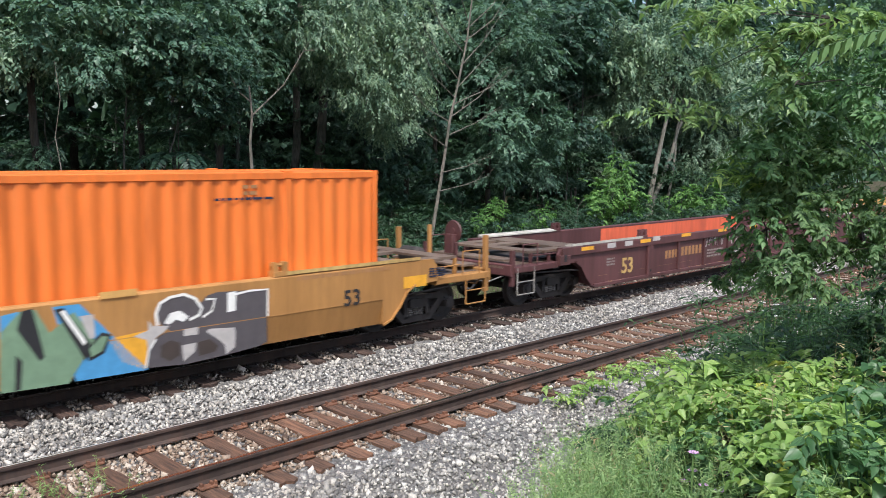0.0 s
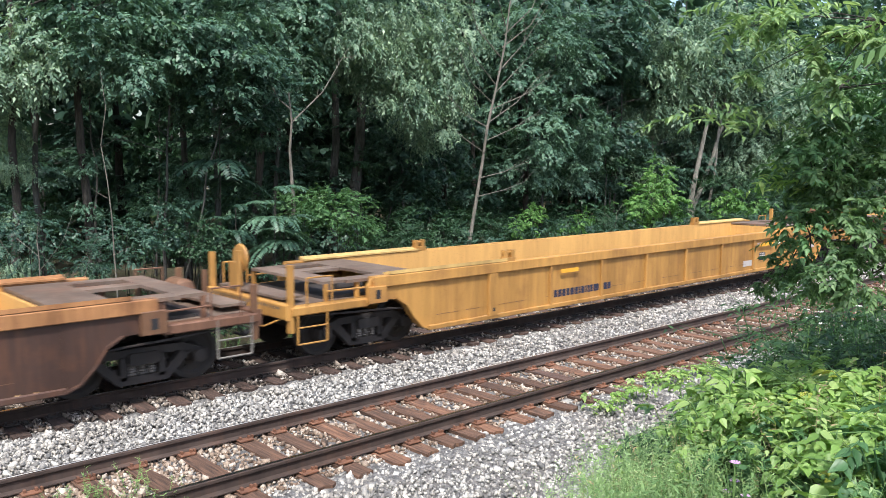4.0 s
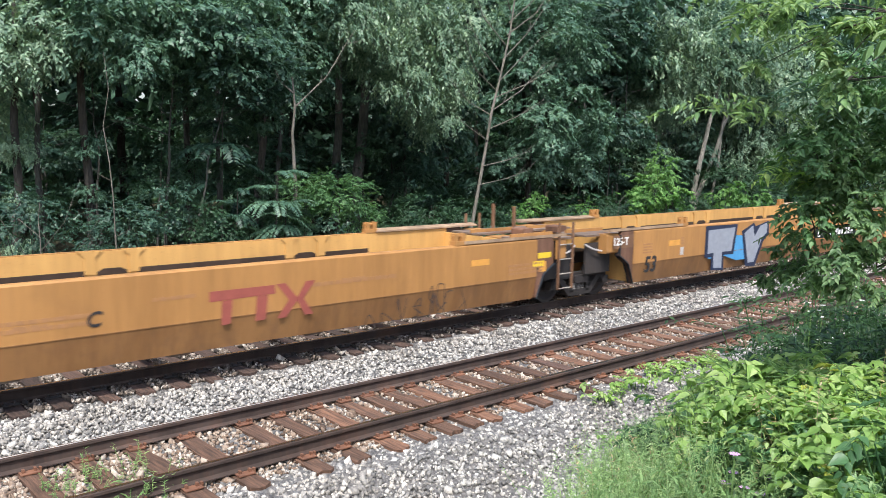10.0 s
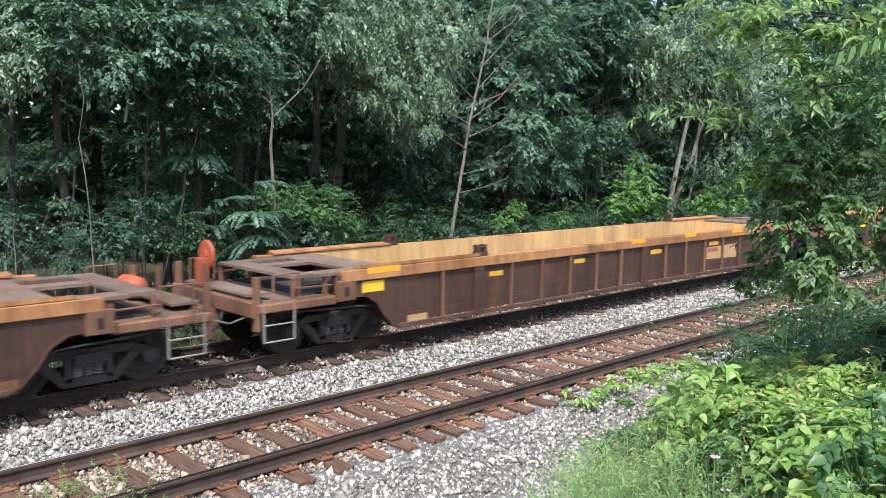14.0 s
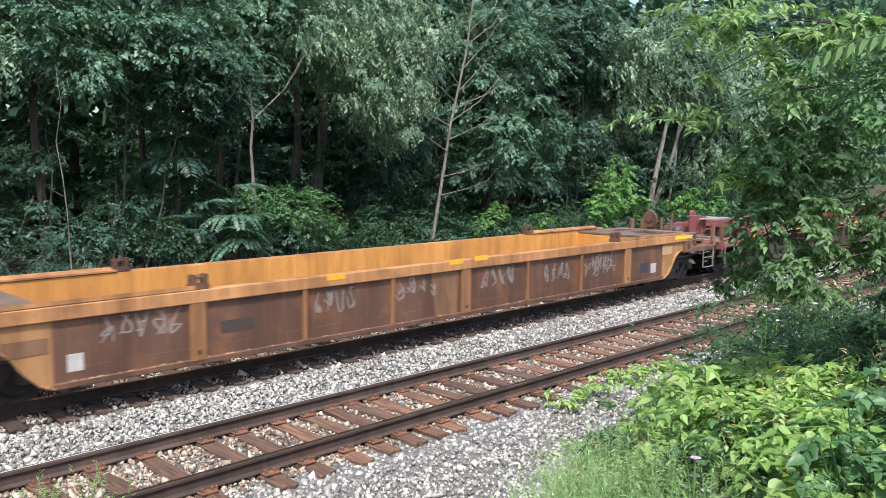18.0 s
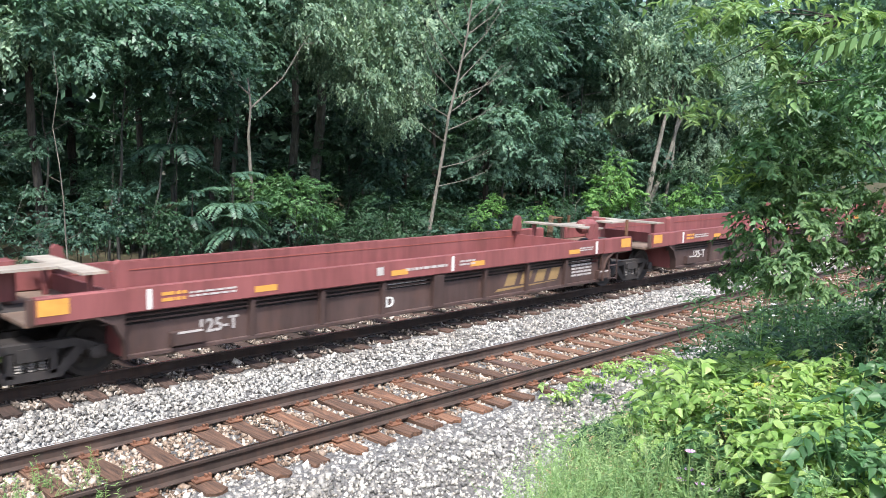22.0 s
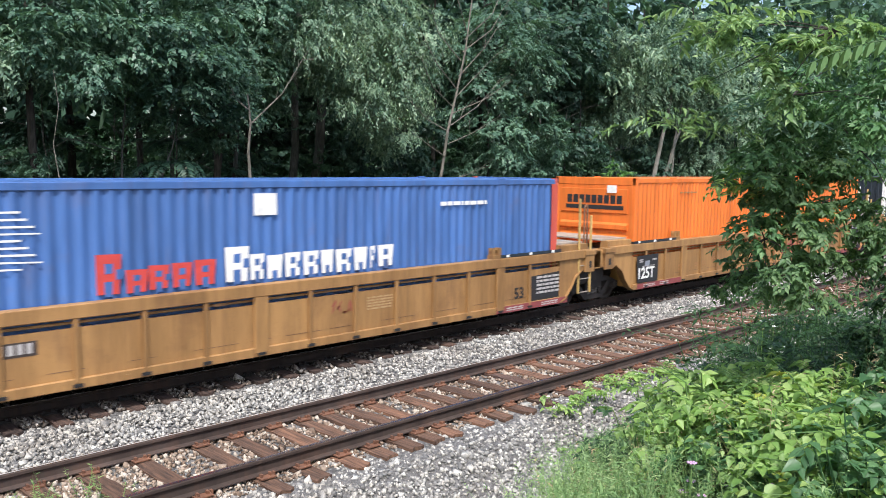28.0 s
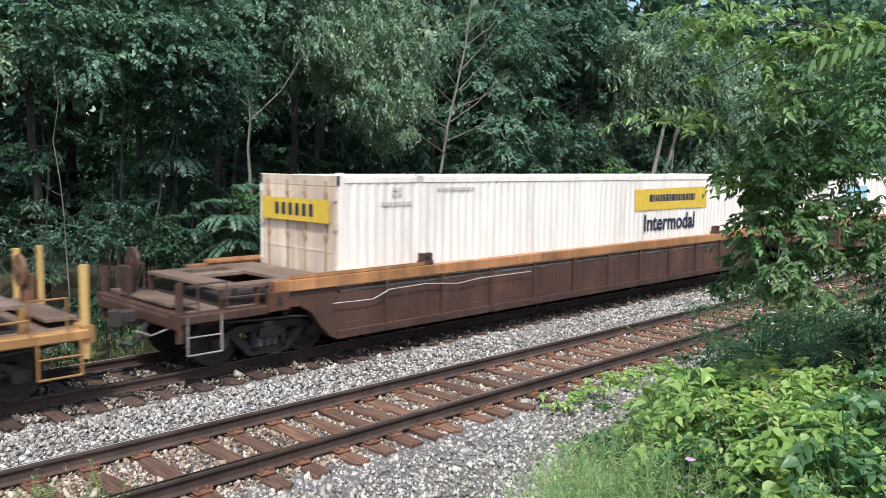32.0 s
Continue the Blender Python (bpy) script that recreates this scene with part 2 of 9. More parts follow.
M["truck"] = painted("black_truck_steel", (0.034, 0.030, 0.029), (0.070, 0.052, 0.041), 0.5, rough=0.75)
M["wheel"] = painted("wheel_steel", (0.032, 0.028, 0.026), (0.06, 0.04, 0.03), 0.5, rough=0.6)
M["orangebox"] = painted("orange_container_paint", (0.78, 0.19, 0.030), (0.50, 0.16, 0.04), 0.25, streak=0.3, spots=0.08, rough=0.45)
M["orangebox2"] = painted("amber_container_paint", (0.80, 0.190, 0.031), (0.55, 0.2, 0.05), 0.25, streak=0.3, spots=0.08, rough=0.45)
M["bluebox"] = painted("blue_container_paint", (0.065, 0.155, 0.40), (0.16, 0.12, 0.12), 0.25, streak=0.35, spots=0.1, rough=0.45)
M["blackbox"] = painted("charcoal_container_paint", (0.018, 0.027, 0.036), (0.06, 0.06, 0.06), 0.12, streak=0.3, spots=0.05, rough=0.5)
M["whitebox"] = painted("white_container_paint", (0.82, 0.79, 0.72), (0.55, 0.45, 0.33), 0.2, streak=0.2, spots=0.06, rough=0.5)
M["plank"] = painted("scuffed_plank_paint", (0.40, 0.285, 0.185), (0.20, 0.12, 0.08), 0.5)
M["pipedyellow"] = painted("dull_yellow_paint", (0.37, 0.205, 0.076), (0.16, 0.08, 0.04), 0.45, spots=0.3)
M["signal2"] = painted("faded_red_orange_paint", (0.42, 0.10, 0.045), (0.2, 0.07, 0.04), 0.4)
M["palegrey"] = painted("pale_grey_worn_paint", (0.50, 0.49, 0.44), (0.30, 0.25, 0.21), 0.4)
M["stepsteel"] = painted("worn_step_paint", (0.26, 0.25, 0.23), (0.13, 0.09, 0.07), 0.45)
M["cream"] = painted("cream_door_paint", (0.66, 0.56, 0.45), (0.4, 0.28, 0.18), 0.35, spots=0.1)
M["redpost"] = painted("red_post_paint", (0.62, 0.10, 0.07), (0.4, 0.12, 0.08), 0.3)
for key, col in dict(white=(0.78, 0.77, 0.73), black=(0.02, 0.02, 0.022), amber=(0.72, 0.35, 0.03), red=(0.55, 0.06, 0.05),
                     dullred=(0.29, 0.075, 0.055), stripered=(0.24, 0.055, 0.055), pale=(0.45, 0.42, 0.40), chalk=(0.24, 0.20, 0.18), greenpaint=(0.17, 0.27, 0.17), skyblue=(0.07, 0.28, 0.52),
                     silver=(0.27, 0.29, 0.33), navy=(0.012, 0.02, 0.05), gold=(0.72, 0.48, 0.03), tan=(0.42, 0.27, 0.13), cyan=(0.30, 0.55, 0.62),
                     signal=(0.85, 0.16, 0.05), fade=(0.34, 0.17, 0.07), teal=(0.05, 0.22, 0.16), mural=(0.085, 0.075, 0.08), gold2=(0.50, 0.33, 0.12), fade2=(0.62, 0.30, 0.06), goldworn=(0.27, 0.175, 0.075), mustard=(0.60, 0.33, 0.04), signyellow=(0.62, 0.43, 0.05), dust=(0.155, 0.118, 0.10), brown2=(0.055, 0.04, 0.034), navy2=(0.035, 0.035, 0.045)).items():
    M[key] = plain(key + "_marking_paint", col, 0.6, 0.12, 6.0)
M["rail"] = painted("rusty_rail_steel", (0.062, 0.044, 0.037), (0.115, 0.058, 0.038), 0.45, rough=0.95)
# polished steel made pale to carry the farther rail's glint
M["polished"] = plain("polished_glint_rail_steel", (0.62, 0.60, 0.57), 0.30, 0.15, 3.0, 0.45)
M["railtop"] = plain("worn_rail_head", (0.34, 0.30, 0.275), 0.24, 0.25, 3.0, 1.0)
M["tie"] = timber("weathered_tie_wood", (0.045, 0.028, 0.020), (0.215, 0.120, 0.076))
# one newer black tie, and far ties with the train's shade in their colour
M["tiedark"] = timber("dark_shade_tie_wood", (0.030, 0.022, 0.019), (0.120, 0.076, 0.060))
M["spring"] = plain("worn_spring_steel", (0.17, 0.155, 0.14), 0.5, 0.3, 9.0, 0.3)
M["plate"] = painted("rusty_tie_plate", (0.155, 0.075, 0.046), (0.28, 0.12, 0.06), 0.55, rough=0.9)
M["ballast"] = stones("grey_ballast", [(0.0, (0.13, 0.128, 0.126)), (0.25, (0.26, 0.254, 0.242)), (0.6, (0.40, 0.39, 0.365)), (0.85, (0.54, 0.52, 0.475)), (1.0, (0.69, 0.67, 0.62))])
M["rustballast"] = stones("rust_stained_ballast", [(0.0, (0.10, 0.066, 0.046)), (0.35, (0.25, 0.178, 0.128)), (0.7, (0.39, 0.31, 0.24)), (1.0, (0.64, 0.58, 0.50))])
# stones under the train: its shade is put into their colour
M["shadeballast"] = stones("shade_toned_ballast", [(0.0, (0.040, 0.033, 0.028)), (0.4, (0.150, 0.120, 0.096)), (0.8, (0.320, 0.270, 0.225)), (1.0, (0.55, 0.51, 0.46))])
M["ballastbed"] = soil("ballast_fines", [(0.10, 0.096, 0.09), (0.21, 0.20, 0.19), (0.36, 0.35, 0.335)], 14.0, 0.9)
# fines of the far track, also darkened in colour for that shade
M["shadebed"] = soil("shade_toned_fines", [(0.020, 0.018, 0.016), (0.05, 0.042, 0.036), (0.10, 0.085, 0.072)], 14.0, 0.9)
M["earth"] = soil("woodland_soil", [(0.035, 0.026, 0.016), (0.06, 0.05, 0.025), (0.07, 0.085, 0.03)], 3.0)
M["bark"] = bark("brown_bark", (0.016, 0.013, 0.011), (0.052, 0.044, 0.037))
M["snagbark"] = bark("weathered_dead_wood", (0.085, 0.076, 0.066), (0.21, 0.19, 0.165))
M["palebark"] = bark("pale_grey_bark", (0.105, 0.098, 0.088), (0.24, 0.225, 0.20))
M["leafdark"] = leafy("dark_green_leaves", [(0.0, (0.029, 0.068, 0.054)), (0.5, (0.051, 0.113, 0.088)), (1.0, (0.092, 0.172, 0.126))])
# paler green that puts the light on near upper sprays into the colour
M["leafover"] = leafy("sunlit_pale_leaves", [(0.0, (0.120, 0.220, 0.095)), (0.5, (0.200, 0.340, 0.150)), (1.0, (0.330, 0.470, 0.230))], 0.4, 0.45)
# undergrowth green with the canopy's shade put into its tone
M["leaflow"] = leafy("shade_toned_undergrowth_leaves", [(0.0, (0.018, 0.050, 0.027)), (0.5, (0.035, 0.086, 0.045)), (1.0, (0.065, 0.135, 0.073))])
M["leafdeep"] = leafy("glossy_dark_leaves", [(0.0, (0.072, 0.140, 0.066)), (0.5, (0.125, 0.228, 0.108)), (1.0, (0.205, 0.325, 0.160))], 0.5, 0.5)
M["leafmid"] = leafy("mid_green_leaves", [(0.0, (0.060, 0.128, 0.094)), (0.5, (0.108, 0.210, 0.156)), (1.0, (0.182, 0.305, 0.224))])
M["leafpale"] = leafy("pale_willow_leaves", [(0.0, (0.101, 0.185, 0.135)), (0.5, (0.187, 0.295, 0.211)), (1.0, (0.317, 0.435, 0.319))])
M["leafbright"] = leafy("bright_green_leaves", [(0.0, (0.190, 0.335, 0.085)), (0.5, (0.325, 0.505, 0.150)), (1.0, (0.500, 0.640, 0.260))], 0.45, 0.48)
M["grass"] = leafy("weed_stems", [(0.0, (0.13, 0.24, 0.085)), (0.6, (0.21, 0.35, 0.13)), (1.0, (0.33, 0.41, 0.19))], 0.6, 0.3)
M["leafrich"] = leafy("rich_green_leaves", [(0.0, (0.060, 0.145, 0.062)), (0.5, (0.105, 0.225, 0.100)), (1.0, (0.170, 0.310, 0.145))], 0.4, 0.42)
# leaf green darkened to hold the shade of trees over the bank
M["leafshade"] = leafy("shade_darkened_leaves", [(0.0, (0.022, 0.060, 0.024)), (0.5, (0.042, 0.100, 0.040)), (1.0, (0.085, 0.165, 0.065))])
M["leafyellow"] = leafy("yellowing_leaves", [(0.0, (0.30, 0.36, 0.05)), (0.5, (0.45, 0.50, 0.08)), (1.0, (0.60, 0.58, 0.14))], 0.45, 0.4)
# brighter leaf green, so that saplings look sunlit by colour
M["leaflit"] = leafy("sunlit_sapling_leaves", [(0.0, (0.085, 0.200, 0.062)), (0.5, (0.140, 0.300, 0.092)), (1.0, (0.225, 0.405, 0.140))], 0.45, 0.42)
M["weed"] = leafy("feathery_weed_leaves", [(0.0, (0.150, 0.270, 0.105)), (0.5, (0.260, 0.410, 0.175)), (1.0, (0.420, 0.550, 0.290))], 0.6, 0.4)
M["straw"] = leafy("dry_straw", [(0.0, (0.25, 0.19, 0.10)), (0.6, (0.42, 0.34, 0.20)), (1.0, (0.55, 0.47, 0.30))], 0.7, 0.2)
M["greybark"] = bark("grey_brown_bark", (0.030, 0.029, 0.028), (0.088, 0.083, 0.076))
M["flower"] = plain("purple_petals", (0.60, 0.36, 0.62), 0.7, 0.2)
M["whiteflower"] = plain("white_petals", (0.75, 0.76, 0.70), 0.7, 0.1)

# ---- mesh tools ----
class Build:
    """Gathers faces, then becomes one mesh."""
    def __init__(self):
        self.v, self.f = [], []

    def poly(self, pts, faces):
        k = len(self.v)
        self.v += [tuple(p) for p in pts]
        self.f += [[i + k for i in f] for f in faces]
        return self

    def box(self, x0, x1, y0, y1, z0, z1, c=0.0):
        """A box; c bevels the edges that run along its longest side."""
        if c <= 0:
            p = [(x, y, z) for x in (x0, x1) for y in (y0, y1) for z in (z0, z1)]
            return self.poly(p, [(0, 1, 3, 2), (4, 6, 7, 5), (0, 4, 5, 1), (2, 3, 7, 6), (0, 2, 6, 4), (1, 5, 7, 3)])
        s = [x1 - x0, y1 - y0, z1 - z0]
        ax = s.index(max(s))
        lo, hi = [(x0, x1), (y0, y1), (z0, z1)][ax]
        (a0, a1), (b0, b1) = [r for i, r in enumerate([(x0, x1), (y0, y1), (z0, z1)]) if i != ax]
        ring = [(a0 + c, b0), (a1 - c, b0), (a1, b0 + c), (a1, b1 - c), (a1 - c, b1), (a0 + c, b1), (a0, b1 - c), (a0, b0 + c)]
        return self.prism(ring, lo, hi, ax)

    def prism(self, ring, lo, hi, ax):
        """A closed outline, in the two other axes in their order, drawn out along axis ax."""
        n = len(ring)
        def at(a, b, w):
            q = [a, b]
            q.insert(ax, w)
            return q
        p = [at(a, b, lo) for a, b in ring] + [at(a, b, hi) for a, b in ring]
        f = [[i, (i + 1) % n, n + (i + 1) % n, n + i] for i in range(n)] + [list(range(n))[::-1], list(range(n, 2 * n))]
        return self.poly(p, f)

    def rod(self, a, b, r, n=6, r2=None):
        a, b = Vector(a), Vector(b)
        d = (b - a).normalized()
        u = d.orthogonal().normalized()
        w = d.cross(u)
        r2 = r if r2 is None else r2
        p = [a + (u * math.cos(k * math.tau / n) + w * math.sin(k * math.tau / n)) * r for k in range(n)]
        p += [b + (u * math.cos(k * math.tau / n) + w * math.sin(k * math.tau / n)) * r2 for k in range(n)]
        f = [[i, (i + 1) % n, n + (i + 1) % n, n + i] for i in range(n)] + [list(range(n))[::-1], list(range(n, 2 * n))]
        return self.poly(p, f)

    def pipe(self, pts, r, n=6):
        for a, b in zip(pts, pts[1:]):
            self.rod(a, b, r, n)
        return self

    def lathe(self, prof, c, ax, n=20):
        """Profile rows (along, radius) turned round axis ax at c."""
        o = [i for i in range(3) if i != ax]
        k = len(self.v)
        for w, r in prof:
            for i in range(n):
                q = [0, 0, 0]
                q[ax] = c[ax] + w
                q[o[0]] = c[o[0]] + r * math.cos(i * math.tau / n)
                q[o[1]] = c[o[1]] + r * math.sin(i * math.tau / n)
                self.v.append(tuple(q))
        for j in range(len(prof) - 1):
            for i in range(n):
                i2 = (i + 1) % n
                self.f.append([k + j * n + i, k + j * n + i2, k + (j + 1) * n + i2, k + (j + 1) * n + i])
        self.f.append([k + i for i in range(n)][::-1])
        self.f.append([k + (len(prof) - 1) * n + i for i in range(n)])
        return self

    def mesh(self, name, mat):
        me = bpy.data.meshes.new(name)
        me.from_pydata(self.v, [], self.f)
        bm = bmesh.new()
        bm.from_mesh(me)
        bmesh.ops.recalc_face_normals(bm, faces=bm.faces)
        bm.to_mesh(me)
        bm.free()
        me.materials.append(mat)
        return me


def part(name, b, mat, parent, label="", at=(0, 0, 0)):
    """One mesh object under a thing or part; b is a Build or a finished mesh."""
    me = b.mesh(name, M[mat]) if isinstance(b, Build) else b
    ob = new(name, me)
    ob.parent = parent
    ob.location = at
    if label:
        tagged(ob, label)
    return ob


def thing(name, at, label, category, group="", kind=""):
    ob = new(name)
    ob.location = at
    return tagged(ob, label, category, group, kind)


def fast_mesh(name, verts, faces, mat):
    """A mesh from arrays: verts (n, 3), faces (m, k)."""
    me = bpy.data.meshes.new(name)
    verts, faces = np.asarray(verts, np.float32), np.asarray(faces, np.int32)
    m, k = faces.shape
    me.vertices.add(len(verts))
    me.vertices.foreach_set("co", verts.ravel())
    me.loops.add(m * k)
    me.loops.foreach_set("vertex_index", faces.ravel())
    me.polygons.add(m)
    me.polygons.foreach_set("loop_start", np.arange(0, m * k, k, dtype=np.int32))
    me.polygons.foreach_set("loop_total", np.full(m, k, np.int32))
    me.update(calc_edges=True)
    me.materials.append(mat)
    return me


TEXTS = {}
def text_mesh(words, size, mat, slant=0.0):
    """Letters as a thin mesh in the xz plane that faces -y, from the centre."""
    key = (words, size, mat, slant)
    if key not in TEXTS:
        cu = bpy.data.curves.new("letters", "FONT")
        cu.body, cu.size, cu.extrude, cu.align_x, cu.align_y, cu.shear = words, size, 0.004, "CENTER", "CENTER", slant
        cu.resolution_u = 3
        cu.offset = size * 0.018
        ob = new("letters", cu)
        me = bpy.data.meshes.new_from_object(ob.evaluated_get(bpy.context.evaluated_depsgraph_get()))
        bpy.data.objects.remove(ob)
        me.transform(Matrix.Rotation(radians(90), 4, "X"))
        me.materials.clear()
        me.materials.append(M[mat])
        TEXTS[key] = me
    return TEXTS[key]

# ---- ground ----
def height(x, y):
    """The lie of the land across the line."""
    pts_y = [-400, -3, 1.0, 2.6, 4.2, 5.4, 6.3, 7.25, 7.45, 14.35, 14.6, 15.8, 17.5, 26, 45, 400]
    pts_z = [2.4, 1.9, 1.75, 1.05, 0.1, -0.45, -0.62, -0.25, -0.235, -0.235, -0.25, -0.85, -0.75, -0.45, 0.2, 2.0]
    return float(np.interp(y, pts_y, pts_z))


def ground_sheet():
    ys = np.unique(np.concatenate([np.linspace(-400, -5, 12), np.linspace(-4, 7.2, 46), np.linspace(7.25, 14.6, 24), np.linspace(15, 40, 40), np.linspace(45, 400, 16)]))
    xs = np.unique(np.concatenate([np.linspace(-400, -12, 14), np.linspace(-10, 50, 140), np.linspace(55, 600, 24)]))
    rng = np.random.default_rng(3)
    v, f = [], []
    for y in ys:
        for x in xs:
            z = height(x, y)
            if -4 < y < 4.7 or y > 15.5:
                z += 0.12 * noise.noise((x * 0.8, y * 0.8, 3.0)) + 0.05 * noise.noise((x * 3, y * 3, 9.0))
            v.append((x, y, z))
    n = len(xs)
    f = [(j * n + i, j * n + i + 1, (j + 1) * n + i + 1, (j + 1) * n + i) for j in range(len(ys) - 1) for i in range(n - 1)]
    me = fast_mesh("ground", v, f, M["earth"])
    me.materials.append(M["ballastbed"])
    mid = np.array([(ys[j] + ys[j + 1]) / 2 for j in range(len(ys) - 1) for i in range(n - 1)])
    me.materials.append(M["shadebed"])
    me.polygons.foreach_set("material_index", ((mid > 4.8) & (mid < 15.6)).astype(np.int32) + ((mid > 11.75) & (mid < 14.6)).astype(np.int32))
    me.update()
    return tagged(new("ground", me), "wooded ground with a grey ballast bed under two tracks", "ground", kind="structure")


ground_sheet()

LUMP = np.array([(1.25, 0, 0), (-1.25, 0, 0), (0, 1.25, 0), (0, -1.25, 0), (0, 0, 1.25), (0, 0, -1.25)], float)
LUMP_F = np.array([(0, 2, 4), (2, 1, 4), (1, 3, 4), (3, 0, 4), (2, 0, 5), (1, 2, 5), (3, 1, 5), (0, 3, 5)])


def turns(rng, n):
    """n random rotations."""
    q = rng.normal(size=(n, 4))
    q /= np.linalg.norm(q, axis=1)[:, None]
    w, x, y, z = q.T
    return np.stack([np.stack([1 - 2 * (y * y + z * z), 2 * (x * y - z * w), 2 * (x * z + y * w)], 1),
                     np.stack([2 * (x * y + z * w), 1 - 2 * (x * x + z * z), 2 * (y * z - x * w)], 1),
                     np.stack([2 * (x * z - y * w), 2 * (y * z + x * w), 1 - 2 * (x * x + y * y)], 1)], 1)


def stone_field(name, places, size, mat, label, seed):
    """Angular stones, each a battered block, lying at the places."""
    rng = np.random.default_rng(seed)
    n = len(places)
    s = size * np.exp(rng.normal(0, 0.30, (n, 1))) * rng.uniform(0.62, 1.2, (n, 3))
    v = LUMP[None] + rng.uniform(-0.5, 0.5, (n, 6, 3))
    v = np.einsum("nij,nkj->nki", turns(rng, n), v * s[:, None, :] * 0.5) + places[:, None, :]
    f = LUMP_F[None] + (np.arange(n) * 6)[:, None, None]
    return tagged(new(name, fast_mesh(name, v.reshape(-1, 3), f.reshape(-1, 3), M[mat])), label, "gravel", kind="stuff")


def scatter(rng, n, x0, x1, y0, y1, lift):
    # closer together where the camera stands near
    x = x0 + (x1 - x0) * rng.random(n) ** 1.75
    y = rng.uniform(y0, y1, n)
    z = np.interp(y, [4.2, 5.4, 6.3, 7.25, 7.45, 14.35, 14.6, 15.8], [0.1, -0.45, -0.62, -0.25, -0.235, -0.235, -0.25, -0.85]) + lift * rng.uniform(-0.6, 1, n)
    return np.stack([x, y, z], 1)


DARK_TIE = 10.65      # one tie is newer and black


def tie_places():
    """Uneven places of the ties along the near track; those before the camera are known one by one."""
    rng = random.Random(17)
    known = [3.05, 3.66, 4.28, 5.08, 5.58, 6.18, 6.66, 7.08, 7.47, 7.87, 8.49, 8.89, 9.38, 9.98, DARK_TIE]
    out = list(known)
    x = known[0]
    while x > -14:
        x -= rng.uniform(0.46, 0.66)
        out.insert(0, x)
    x = known[-1]
    while x < 46:
        x += rng.uniform(0.46, 0.66)
        out.append(x)
    return out


TIES = tie_places()


FAR_TIES = [-14 + 0.55 * k + random.Random(k).uniform(-0.07, 0.07) for k in range(109)]


def off_ties(x, gap, ties=TIES):
    """Whether each x lies clear of the ties."""
    k = np.array(ties)
    i = np.clip(np.searchsorted(k, x), 1, len(k) - 1)
    return np.minimum(np.abs(x - k[i]), np.abs(x - k[i - 1])) > gap


def ballast():
    rng = np.random.default_rng(11)
    a = scatter(rng, 50000, 1.5, 34, 4.9, 7.95, 0.026)
    b = scatter(rng, 30000, 1.5, 44, 9.75, 12.02, 0.026)
    b[:, 2] += 0.03 * np.exp(-((b[:, 1] - 10.9) / 0.5) ** 2)
    # the cribs between the ties stay a little lower than the tie tops
    d = scatter(rng, 9000, -14, 44, 11.75, 14.9, 0.018)
    d = np.concatenate([d, scatter(rng, 9000, 1.5, 40, 11.68, 12.6, 0.02), scatter(rng, 11000, 1.5, 30, 12.25, 13.4, 0.02)])
    d[:, 2] += 0.03
    d = d[off_ties(d[:, 0], 0.15, FAR_TIES)]
    a2, b2 = scatter(rng, 3200, -14, 1.5, 4.9, 7.95, 0.03), scatter(rng, 2600, -14, 1.5, 9.75, 11.95, 0.03)
    a, b = np.concatenate([a, a2]), np.concatenate([b, b2])
    a = a[off_ties(a[:, 0], 0.14) | (a[:, 1] < 7.50 + 0.05 * np.sin(a[:, 0] * 7))]
    a[:, 2] -= 0.022 * ((a[:, 1] > 7.25) & (a[:, 1] < 7.95))
    edge = 11.84 + 0.08 * np.sin(b[:, 0] * 2.3) + 0.05 * np.sin(b[:, 0] * 5.1)
    b = b[(off_ties(b[:, 0], 0.14) | (b[:, 1] > 10.18)) & (off_ties(b[:, 0], 0.155, FAR_TIES) | (b[:, 1] < 11.57)) & (b[:, 1] < edge)]
    b[:, 2] -= 0.03 * (b[:, 1] > 11.45)
    stone_field("ballast", np.concatenate([a, b]), 0.046, "ballast", "pale grey crushed stone ballast beside the tracks", 5)
    stone_field("oily_ballast", d, 0.050, "shadeballast", "stones coloured darker for the shade under the train", 7)
    c = scatter(rng, 22000, 1.5, 40, 7.75, 9.85, 0.014)
    c = np.concatenate([c, scatter(rng, 2600, -14, 1.5, 7.75, 9.85, 0.014)])
    c[:, 2] += 0.012
    stone_field("stained_ballast", c[off_ties(c[:, 0], 0.135)], 0.046, "rustballast", "rust-stained stones in the cribs between ties", 6)


ballast()

# ---- tracks ----
RAIL = [(-0.075, 0), (0.075, 0), (0.075, 0.012), (0.012, 0.03), (0.010, 0.125), (0.036, 0.138), (0.036, 0.168), (0.028, 0.176), (-0.028, 0.176), (-0.036, 0.168), (-0.036, 0.138), (-0.010, 0.125), (-0.012, 0.03), (-0.075, 0.012)]


def tie_meshes(mat):
    out = []
    for k in range(5):
        rng = random.Random(40 + k)
        bm = bmesh.new()
        bmesh.ops.create_grid(bm, x_segments=3, y_segments=9, size=0.5)
        base = list(bm.verts)
        r = bmesh.ops.extrude_face_region(bm, geom=list(bm.faces))
        for e in r["geom"]:
            if isinstance(e, bmesh.types.BMVert):
                e.co.z -= 1
        for w in bm.verts:
            end = abs(w.co.y) > 0.49
            w.co = Vector((w.co.x * 0.240, w.co.y * 2.52, w.co.z * 0.18))
            w.co.x += rng.uniform(-0.008, 0.008)
            w.co.z += rng.uniform(-0.012, 0.004)
            if end:
                w.co.y += rng.uniform(-0.05, 0.02)
        bmesh.ops.recalc_face_normals(bm, faces=bm.faces)
        me = bpy.data.meshes.new("tie")
        bm.to_mesh(me)
        bm.free()
        me.materials.append(M[mat])
        out.append(me)
    return out


